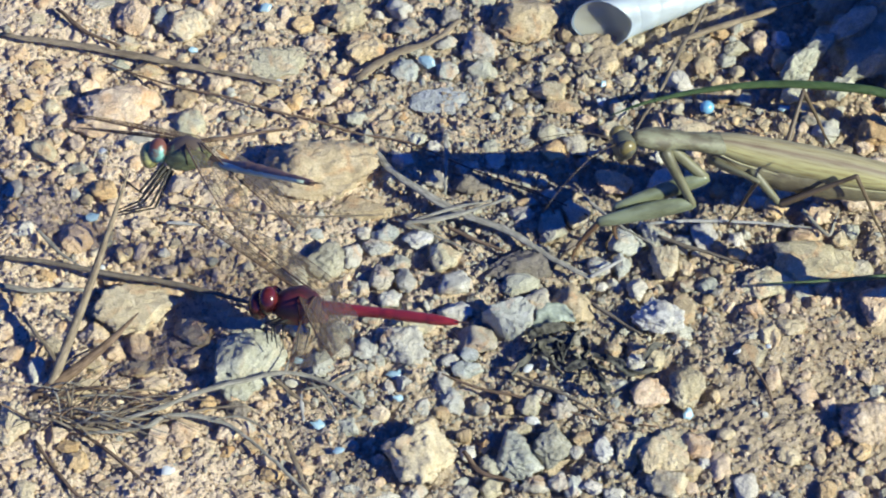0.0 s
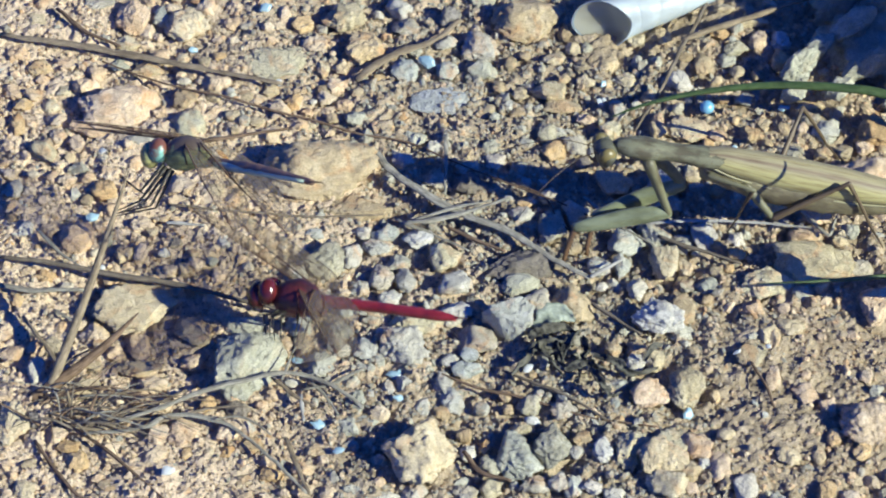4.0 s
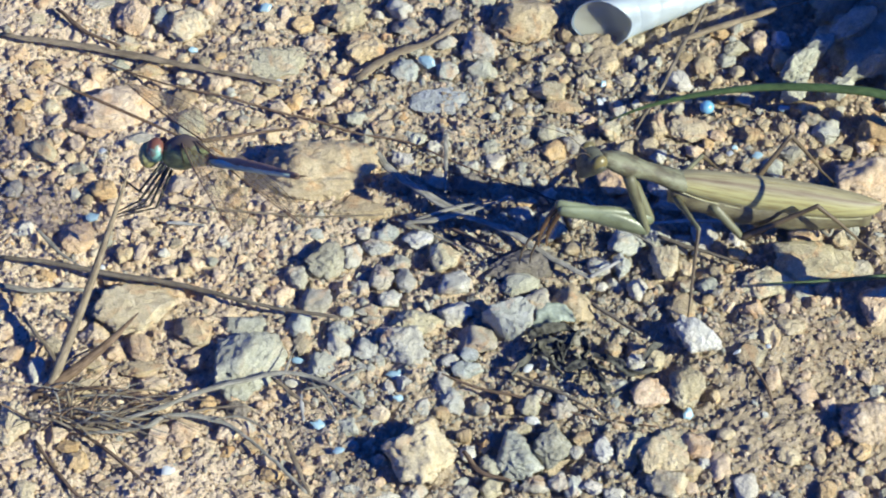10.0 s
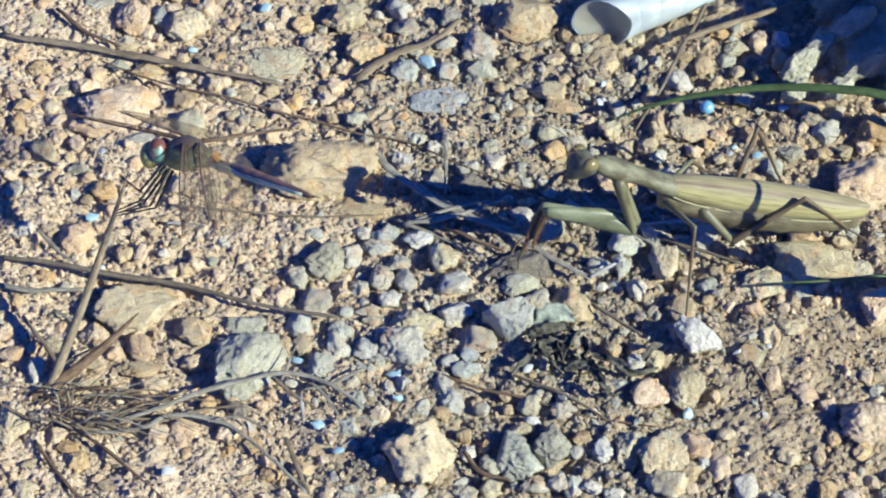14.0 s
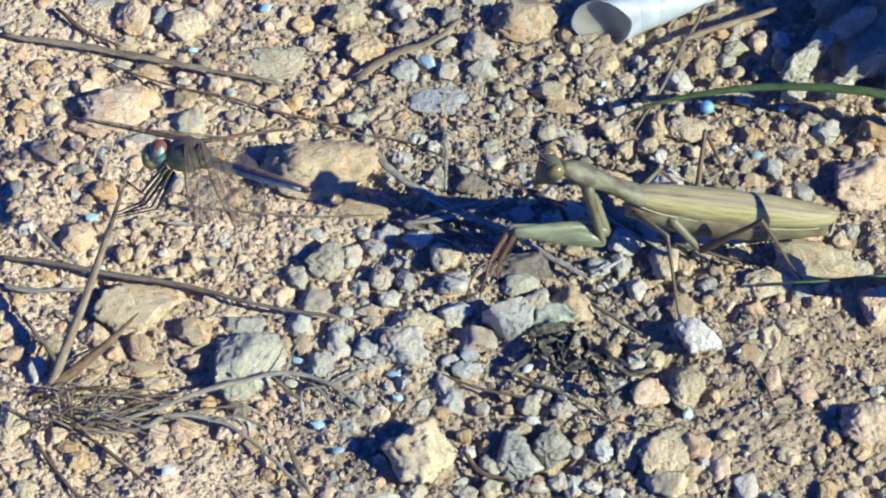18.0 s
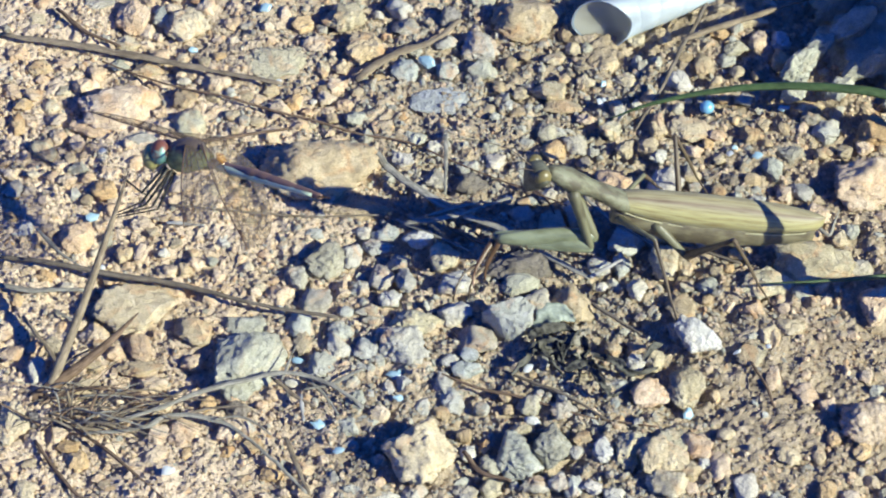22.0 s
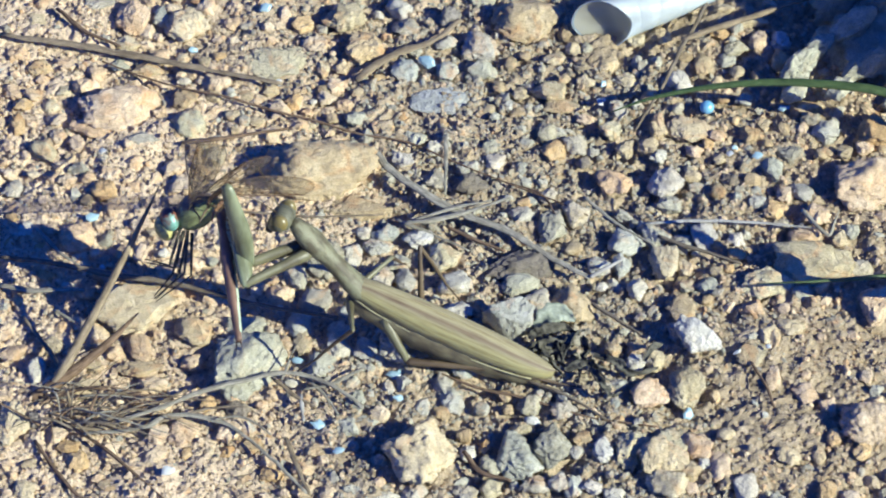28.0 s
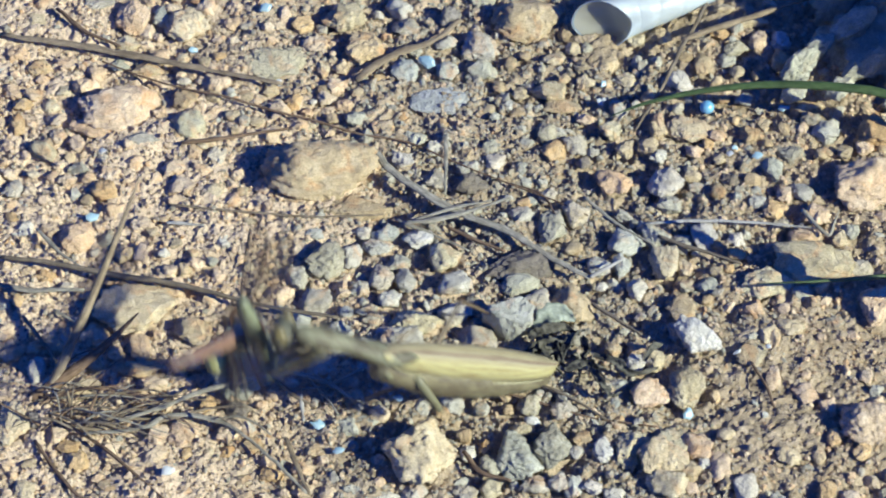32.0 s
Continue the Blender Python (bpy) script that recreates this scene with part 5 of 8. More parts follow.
# ---- a tangled tuft of dead grass ----
tuft = tagged(new("grass_tuft"), "tangled tuft of dead brown grass on the soil", "grass")
tuft.location = (-0.0658, -0.0394, 0.0008)
for i in range(34):
    turn = rng.uniform(-0.9, 1.2) if i % 3 else rng.uniform(0, 6.28)
    reach = rng.uniform(0.006, 0.024)
    rise = rng.uniform(0.0015, 0.0045)
    bend = rng.uniform(-0.5, 0.5)
    a = Vector((rng.uniform(-0.004, 0.006), rng.uniform(-0.005, 0.005), 0.0))
    b = a + Vector((math.cos(turn), 0.6 * math.sin(turn), 0)) * reach * 0.5 + Vector((0, 0, rise))
    c = b + Vector((math.cos(turn + bend), 0.6 * math.sin(turn + bend), 0)) * reach * 0.5 + Vector((0, 0, -rise * rng.uniform(0.3, 0.9)))
    bm = bmesh.new()
    pts = spline([a, b, c], 7)
    r0 = rng.uniform(0.00014, 0.00036)
    tube(bm, pts, [r0 * (1 - 0.75 * k / 14) for k in range(15)], 6, 0.5)
    part("dry_blade", bm, STALK[("oldstraw", "bark", "darkstem", "greystraw")[i % 4]], tuft)



# ---- gravel and grit ----
def scatter(name, count, small, large, detail, mat, label, area, power=2.5, lift=0.08, dense=None):
    shapes = [rock_shape(rng, detail, 1.5, 8) for _ in range(14)]
    faces = np.array(shapes[0][1])
    allv, allf, base = [], [], 0
    px = np.array([p[0] for p in PLACED]); py = np.array([p[1] for p in PLACED])
    pw = np.array([p[2] for p in PLACED]); pd = np.array([p[3] for p in PLACED])
    made = 0
    while made < count:
        x, y = rng.uniform(-area[0], area[0]), rng.uniform(-area[1], area[1])
        if rng.random() > (dense or crowd)(x, y):
            continue
        s = small + (large - small) * rng.random() ** power
        if (((x - px) / (pw + s * 0.3)) ** 2 + ((y - py) / (pd + s * 0.3)) ** 2 < 1).any():
            continue
        v = shapes[rng.integers(14)][0] * (s / 2) * rng.uniform(0.6, 1.3, 3)
        m = np.array(Euler(rng.uniform(0, 6.28, 3)).to_matrix())
        v = v @ m.T + np.array((x, y, ground_height(x, y) + s * lift))
        allv.append(v)
        allf.append(faces + base)
        base += len(v)
        made += 1
    me = bpy.data.meshes.new(name)
    vv, ff = np.concatenate(allv), np.concatenate(allf)
    me.vertices.add(len(vv))
    me.vertices.foreach_set("co", vv.ravel())
    me.loops.add(ff.size)
    me.loops.foreach_set("vertex_index", ff.ravel().astype(np.int32))
    me.polygons.add(len(ff))
    me.polygons.foreach_set("loop_start", np.arange(0, ff.size, 3, dtype=np.int32))
    me.polygons.foreach_set("use_smooth", np.zeros(len(ff), dtype=bool))
    me.update(calc_edges=True)
    me.validate()
    me.materials.append(mat)
    return tagged(new(name, me), label, name, kind="stuff")


def crowd(x, y):
    """How thickly the gravel lies: sparse on the bare soil."""
    bare = bareness(x, y) + 0.6 * math.exp(-(((x - -0.0531) / 0.025) ** 2 + ((y - -0.0532) / 0.012) ** 2))
    pale = max(0.0, min(1.0, (0.01 - x) / 0.05))
    return max(0.10, 0.55 + 0.25 * pale + 0.7 * noise.noise(Vector((x, y, 0)) * 60) - 0.45 * bare)


def warm_ground(x, y):
    """How far the ground is of the warm cream kind, from 0 to 1: towards both ends of the plot."""
    return max(0.03, min(1.0, max((0.012 - x) / 0.05, (x - 0.034) / 0.03) + 0.35 * noise.noise(Vector((x, y, 3)) * 50)))


def pale_side(x, y):
    return crowd(x, y) * warm_ground(x, y) * (1.0 - 0.5 * max(0.0, min(1.0, (-0.01 - x) / 0.03)))


def grey_side(x, y):
    return crowd(x, y) * (1.0 - 0.85 * warm_ground(x, y))


def crumbly(x, y):
    bare = bareness(x, y)
    return 0.35 * max(0.25, warm_ground(x, y)) * (1.0 - 0.5 * bare)


def ashen(x, y):
    return 0.9 * (1.0 - warm_ground(x, y)) * (1.0 - min(1.0, 1.6 * bareness(x, y)))


def rubble(count, seed, mat, label, left):
    """Low lumps half sunk in the soil between the stones, as one sheet of rubble."""
    pick = np.random.default_rng(seed)
    verts, faces, base, made = [], [], 0, 0
    while made < count:
        x, y = pick.uniform(-0.088, 0.088), pick.uniform(-0.074, 0.068)
        wide = pick.uniform(0.0022, 0.0058)
        if bareness(x, y) > 0.45 or (x < -0.02 + 0.01 * noise.noise(Vector((x, y, 0)) * 80)) != left:
            continue
        if any(((x - p[0]) / (p[2] + wide * 0.30)) ** 2 + ((y - p[1]) / (p[3] + wide * 0.30)) ** 2 < 1 for p in PLACED):
            continue
        v, f = rock_shape(rng, 4, 1.6, 11, wide)
        v = v * np.array((wide / 2, wide / 2 * pick.uniform(0.7, 1.1), wide * pick.uniform(0.22, 0.34)))
        verts.append(v + np.array((x, y, 0.0001)))
        faces += [tuple(k + base for k in t) for t in f]
        base += len(v)
        made += 1
        PLACED.append((x, y, wide * 0.40, wide * 0.36))
    return tagged(new("rubble", to_mesh("rubble", np.concatenate(verts), faces, mat)), label, "rubble", kind="stuff")


rubble(230, 11, PALE, "low cream limestone lumps sunk in soil", True)
rubble(70, 12, GRAVEL, "low beige limestone lumps sunk in soil", False)
scatter("gravel", 520, 0.0012, 0.0034, 2, PALE, "angular cream limestone gravel", (0.092, 0.080), power=2.2, lift=-0.14, dense=pale_side)
scatter("gravel", 620, 0.0011, 0.0034, 2, GRAVEL, "angular beige limestone gravel", (0.092, 0.080), power=2.2, lift=-0.08, dense=grey_side)
scatter("grit", 4600, 0.0004, 0.0013, 1, PALE, "fine cream limestone grit on soil", (0.088, 0.074), dense=pale_side, lift=-0.05)
scatter("grit", 6500, 0.0004, 0.0013, 1, GRIT, "fine pale limestone grit on soil", (0.088, 0.074), dense=grey_side, lift=-0.05)
scatter("soil_crumbs", 20000, 0.0003, 0.0009, 1, CRUMB, "fine brown crumbs of dry soil", (0.088, 0.074), 1.8, dense=crumbly, lift=-0.12)
scatter("soil_crumbs", 15000, 0.0003, 0.0010, 1, ASH, "fine grey crumbs of dry soil", (0.070, 0.074), 1.8, dense=ashen, lift=-0.08)

# ---- dry stalks ----
STALKS = {
    "straw": {"oldstraw": "weathered tan straw lying on the stones", "greystraw": "bleached grey straw lying on the stones",
              "palestraw": "pale bleached straw lying on the ground", "darkstem": "dark dry straw lying on the stones"},
    "twig": {"bark": "thin brown twig lying on the stones", "oldstraw": "tan dry twig lying on the stones",
             "darkstem": "thin dark dead twig lying on soil"},
    "stem": {"bark": "long thin brown plant stem on the ground", "darkstem": "long dark dead plant stem on the ground"},
}


def stalk(kind, pts, r, mat, label=""):
    bm = bmesh.new()
    path = spline(pts, 8)
    off = Vector(rng.uniform(-9, 9, 3))
    n = len(path)
    radii = []
    for i, p in enumerate(path):
        p += Vector((noise.noise(p * 300 + off), noise.noise(p * 300 - off), 0.5 * noise.noise(p * 260 + off))) * min(0.00035, r * 0.55)
        radii.append(r * (0.62 + 0.38 * math.sin(math.pi * min(1, (i + 1.5) / n * 1.3))) * (1 + (0.40 if kind == "straw" else 0.2) * noise.noise(p * 520 + off)))
    tube(bm, path, radii, 8, 0.32 if kind == "straw" else 0.8)
    me = bpy.data.meshes.new(kind)
    bm.to_mesh(me)
    bm.free()
    me.materials.append(STALK[mat])
    me.polygons.foreach_set("use_smooth", [True] * len(me.polygons))
    return tagged(new(kind, me), label or STALKS[kind][mat], kind, kind + "s on the ground")


stalk("straw", [(-0.0815, 0.0528, 0.0020), (-0.0668, 0.0501, 0.0020), (-0.0532, 0.0464, 0.0020), (-0.0396, 0.0427, 0.0020), (-0.0292, 0.0400, 0.0020)], 0.00090, "oldstraw")
stalk("twig", [(-0.0715, 0.0599, 0.0020), (-0.0659, 0.0539, 0.0020), (-0.0593, 0.0498, 0.0020)], 0.00050, "bark")
stalk("stem", [(-0.0625, 0.0462, 0.0015), (-0.0509, 0.0405, 0.0015), (-0.0394, 0.0370, 0.0015), (-0.0312, 0.0336, 0.0015), (-0.0229, 0.0307, 0.0015), (-0.0147, 0.0273, 0.0015), (-0.0065, 0.0253, 0.0015), (0.0016, 0.0206, 0.0015), (0.0117, 0.0148, 0.0015), (0.0217, 0.0096, 0.0015), (0.0257, 0.0068, 0.0015)], 0.00026, "bark")
stalk("twig", [(-0.0472, 0.0250, 0.0015), (-0.0391, 0.0265, 0.0015), (-0.0280, 0.0288, 0.0015)], 0.00045, "bark")
stalk("straw", [(-0.0159, 0.0409, 0.0020), (-0.0097, 0.0471, 0.0020), (-0.0015, 0.0516, 0.0020), (0.0032, 0.0569, 0.0020)], 0.00095, "oldstraw")
stalk("straw", [(-0.0131, 0.0234, 0.0025), (-0.0085, 0.0163, 0.0025), (0.0006, 0.0083, 0.0025), (0.0116, 0.0016, 0.0025), (0.0214, -0.0064, 0.0025), (0.0260, -0.0094, 0.0025)], 0.00090, "greystraw")
stalk("straw", [(-0.0069, 0.0034, 0.0030), (0.0016, 0.0053, 0.0030), (0.0122, 0.0098, 0.0030)], 0.00060, "greystraw")
stalk("straw", [(-0.0049, 0.0045, 0.0030), (0.0036, 0.0078, 0.0030), (0.0086, 0.0090, 0.0030)], 0.00040, "greystraw")
stalk("twig", [(0.0006, 0.0043, 0.0015), (0.0061, 0.0004, 0.0015), (0.0109, -0.0021, 0.0015)], 0.00045, "bark")
stalk("straw", [(-0.0084, 0.0059, 0.0015), (-0.0024, 0.0026, 0.0015), (0.0046, -0.0020, 0.0015)], 0.00040, "greystraw")
stalk("straw", [(-0.0487, 0.0096, 0.0015), (-0.0356, 0.0078, 0.0015), (-0.0225, 0.0066, 0.0015), (-0.0104, 0.0071, 0.0015)], 0.00028, "oldstraw")
stalk("straw", [(-0.0491, 0.0055, 0.0010), (-0.0455, 0.0052, 0.0010), (-0.0423, 0.0049, 0.0010)], 0.00045, "palestraw")
stalk("straw", [(-0.0719, 0.0031, 0.0020), (-0.0671, -0.0032, 0.0020), (-0.0617, -0.0081, 0.0020)], 0.00040, "greystraw")
stalk("stem", [(-0.0780, -0.0043, 0.0025), (-0.0679, -0.0061, 0.0025), (-0.0579, -0.0088, 0.0025), (-0.0479, -0.0107, 0.0025), (-0.0379, -0.0139, 0.0025), (-0.0280, -0.0171, 0.0025), (-0.0181, -0.0190, 0.0025)], 0.00060, "darkstem")
stalk("straw", [(-0.0777, -0.0103, 0.0015), (-0.0707, -0.0114, 0.0015), (-0.0626, -0.0114, 0.0015)], 0.00070, "greystraw")
stalk("straw", [(-0.0679, -0.0161, 0.0015), (-0.0631, -0.0200, 0.0015)], 0.00030, "greystraw")
stalk("straw", [(-0.0558, -0.0440, 0.0030), (-0.0468, -0.0398, 0.0030), (-0.0392, -0.0359, 0.0030), (-0.0324, -0.0337, 0.0030), (-0.0266, -0.0324, 0.0030), (-0.0218, -0.0339, 0.0030), (-0.0167, -0.0374, 0.0030), (-0.0137, -0.0409, 0.0030)], 0.00060, "greystraw")
stalk("straw", [(-0.0278, -0.0341, 0.0030), (-0.0265, -0.0299, 0.0030), (-0.0254, -0.0261, 0.0030)], 0.00030, "greystraw")
stalk("straw", [(-0.0138, -0.0310, 0.0025), (-0.0193, -0.0347, 0.0025), (-0.0242, -0.0360, 0.0025)], 0.00040, "greystraw")
stalk("straw", [(-0.0237, -0.0326, 0.0020), (-0.0203, -0.0368, 0.0020), (-0.0178, -0.0414, 0.0020)], 0.00030, "greystraw")
stalk("straw", [(-0.0222, -0.0321, 0.0020), (-0.0179, -0.0355, 0.0020), (-0.0147, -0.0384, 0.0020), (-0.0125, -0.0397, 0.0020)], 0.00028, "greystraw")
stalk("straw", [(-0.0296, -0.0326, 0.0020), (-0.0256, -0.0368, 0.0020), (-0.0217, -0.0397, 0.0020)], 0.00045, "oldstraw")
stalk("straw", [(-0.0390, -0.0428, 0.0025), (-0.0342, -0.0423, 0.0025), (-0.0292, -0.0464, 0.0025)], 0.00030, "greystraw")
stalk("straw", [(-0.0534, -0.0447, 0.0020), (-0.0467, -0.0423, 0.0020), (-0.0391, -0.0397, 0.0020), (-0.0333, -0.0395, 0.0020)], 0.00035, "oldstraw")
stalk("straw", [(-0.0611, -0.0436, 0.0020), (-0.0526, -0.0408, 0.0020), (-0.0441, -0.0355, 0.0020)], 0.00040, "oldstraw")
stalk("straw", [(-0.0610, -0.0457, 0.0020), (-0.0515, -0.0444, 0.0020), (-0.0468, -0.0414, 0.0020), (-0.0400, -0.0422, 0.0020), (-0.0351, -0.0449, 0.0020), (-0.0301, -0.0501, 0.0020), (-0.0230, -0.0593, 0.0020)], 0.00055, "greystraw")
stalk("twig", [(-0.0661, -0.0416, 0.0015), (-0.0581, -0.0481, 0.0015), (-0.0520, -0.0545, 0.0015), (-0.0470, -0.0601, 0.0015)], 0.00040, "bark")
stalk("straw", [(-0.0268, -0.0466, 0.0020), (-0.0245, -0.0537, 0.0020), (-0.0225, -0.0595, 0.0020)], 0.00050, "oldstraw")
stalk("straw", [(-0.0243, -0.0366, 0.0020), (-0.0238, -0.0428, 0.0020)], 0.00035, "palestraw")
stalk("stem", [(-0.0004, -0.0309, 0.0010), (0.0064, -0.0344, 0.0010), (0.0142, -0.0367, 0.0010), (0.0257, -0.0412, 0.0010), (0.0368, -0.0432, 0.0010)], 0.00030, "bark")
stalk("stem", [(0.0103, -0.0306, 0.0015), (0.0210, -0.0364, 0.0015), (0.0278, -0.0419, 0.0015)], 0.00035, "darkstem")
stalk("straw", [(0.0251, 0.0111, 0.0020), (0.0307, 0.0045, 0.0020), (0.0377, -0.0014, 0.0020)], 0.00038, "greystraw")
stalk("straw", [(0.0355, 0.0043, 0.0020), (0.0447, 0.0050, 0.0020), (0.0567, 0.0045, 0.0020), (0.0669, 0.0032, 0.0020)], 0.00040, "palestraw")
stalk("twig", [(0.0381, 0.0017, 0.0015), (0.0445, -0.0014, 0.0015), (0.0525, -0.0049, 0.0015)], 0.00045, "darkstem")
stalk("twig", [(0.0487, 0.0590, 0.0040), (0.0433, 0.0465, 0.0040), (0.0392, 0.0362, 0.0035), (0.0345, 0.0276, 0.0020)], 0.00045, "darkstem")
stalk("twig", [(0.0436, 0.0495, 0.0040), (0.0568, 0.0555, 0.0040), (0.0685, 0.0613, 0.0040)], 0.00070, "oldstraw")
stalk("twig", [(0.0261, -0.0148, 0.0015), (0.0301, -0.0184, 0.0015), (0.0345, -0.0221, 0.0015)], 0.00040, "darkstem")
stalk("straw", [(0.0259, -0.0096, 0.0030), (0.0289, -0.0074, 0.0030), (0.0318, -0.0052, 0.0030)], 0.00045, "palestraw")
stalk("straw", [(0.0006, 0.0248, 0.0040), (0.0005, 0.0173, 0.0040), (0.0004, 0.0102, 0.0040)], 0.00040, "greystraw")
stalk("twig", [(0.0533, -0.0285, 0.0015), (0.0558, -0.0351, 0.0015), (0.0567, -0.0390, 0.0015)], 0.00030, "bark")
stalk("stem", [(0.0122, 0.0148, 0.0015), (0.0177, 0.0120, 0.0015), (0.0202, 0.0064, 0.0015), (0.0226, 0.0026, 0.0015)], 0.00020, "bark")
stalk("twig", [(0.0035, -0.0498, 0.0020), (0.0063, -0.0543, 0.0020), (0.0115, -0.0565, 0.0020)], 0.00050, "bark")
stalk("twig", [(-0.0697, -0.0464, 0.0010), (-0.0624, -0.0579, 0.0010), (-0.0590, -0.0599, 0.0010)], 0.00040, "bark")
stalk("straw", [(-0.0733, -0.0177, 0.0015), (-0.0668, -0.0285, 0.0015), (-0.0635, -0.0364, 0.0015)], 0.00040, "oldstraw")
stalk("straw", [(-0.0632, -0.0410, 0.0015), (-0.0567, -0.0364, 0.0015), (-0.0509, -0.0351, 0.0015), (-0.0470, -0.0364, 0.0015)], 0.00030, "oldstraw")
stalk("straw", [(-0.0651, -0.0429, 0.0015), (-0.0592, -0.0442, 0.0015), (-0.0535, -0.0419, 0.0015), (-0.0467, -0.0423, 0.0015)], 0.00040, "oldstraw")
stalk("twig", [(-0.0692, -0.0385, 0.0015), (-0.0635, -0.0351, 0.0015), (-0.0577, -0.0351, 0.0015), (-0.0532, -0.0384, 0.0015)], 0.00035, "bark")

# ---- the mantis ----
ROWS = {}


def seg(a, b, up):
    """The pose whose origin is a, whose x axis points at b, with z as near to up as can be."""
    a, x = Vector(a), (Vector(b) - Vector(a)).normalized()
    up = Vector(up)
    z = up - x * up.dot(x)
    if z.length < 1e-6:
        z = Vector((0, 1, 0)) - x * x.y
    z.normalize()
    y = z.cross(x)
    m = Matrix((x, y, z)).transposed().to_4x4()
    m.translation = a
    return m


ABD, NECK, COXA, FEMUR, TIBIA = 36.0, 17.6, 12.3, 16.5, 9.6
mantis = tagged(new("mantis"), "olive brown praying mantis walking on stony soil", "mantis")


def wing_cover(side):
    """One leathery fore wing laid along the back, with thickness."""
    bm = bmesh.new()
    layer = bm.loops.layers.uv.verify()
    n, k = 36, 16
    shells = []
    for thick in (0.0, -0.12):
        grid = []
        for i in range(n + 1):
            s = i / n
            x = 2.2 - 38.7 * s
            wide = 1.5 + 1.0 * math.sin(math.pi / 2 * s / 0.4) ** 0.55 if s < 0.4 else 2.4 * max(0.0, 1 - ((s - 0.4) / 0.6) ** 5.5) ** 0.6 + 0.1
            high = (0.75 + 0.95 * min(1.0, s / 0.12) ** 0.6 + 1.0 * math.sin(math.pi * min(1, s * 0.85))) * (1 - 0.50 * s ** 3.5)
            row = []
            for j in range(k + 1):
                a = math.pi / 2 + 0.75 * (side > 0) - (j / k) * (2.1 + 0.75 * (side > 0))
                y = (1.03 * wide + thick) * math.cos(a)
                z = (1.03 * high + thick) * math.sin(a) + 0.55 - 1.3 * s - 0.9 * (j / k) * math.sin(math.pi * s) - 0.9 * max(0.0, j / k - 0.35) * min(1, s * 6)
                z += 0.03 * math.sin(j * 2.1) * math.sin(math.pi * s)
                row.append(bm.verts.new((x / 1000, side * y / 1000, (z + (0.14 if side > 0 else 0)) / 1000)))
            grid.append(row)
        shells.append(grid)
    for g, grid in enumerate(shells):
        for i in range(n):
            for j in range(k):
                q = [(i, j), (i + 1, j), (i + 1, j + 1), (i, j + 1)]
                if (side > 0) == (g == 0):
                    q.reverse()
                f = bm.faces.new([grid[a][b] for a, b in q])
                for lp, (a, b) in zip(f.loops, q):
                    lp[layer].uv = (a / n * 4, b / k)
    a, b = shells
    for i in range(n):
        for j in (0, k):
            q = (a[i][j], a[i + 1][j], b[i + 1][j], b[i][j])
            bm.faces.new(q if (j == 0) == (side > 0) else q[::-1])
    edge = [v.co.copy() for v in (row[k] for row in a)]
    return bm, edge


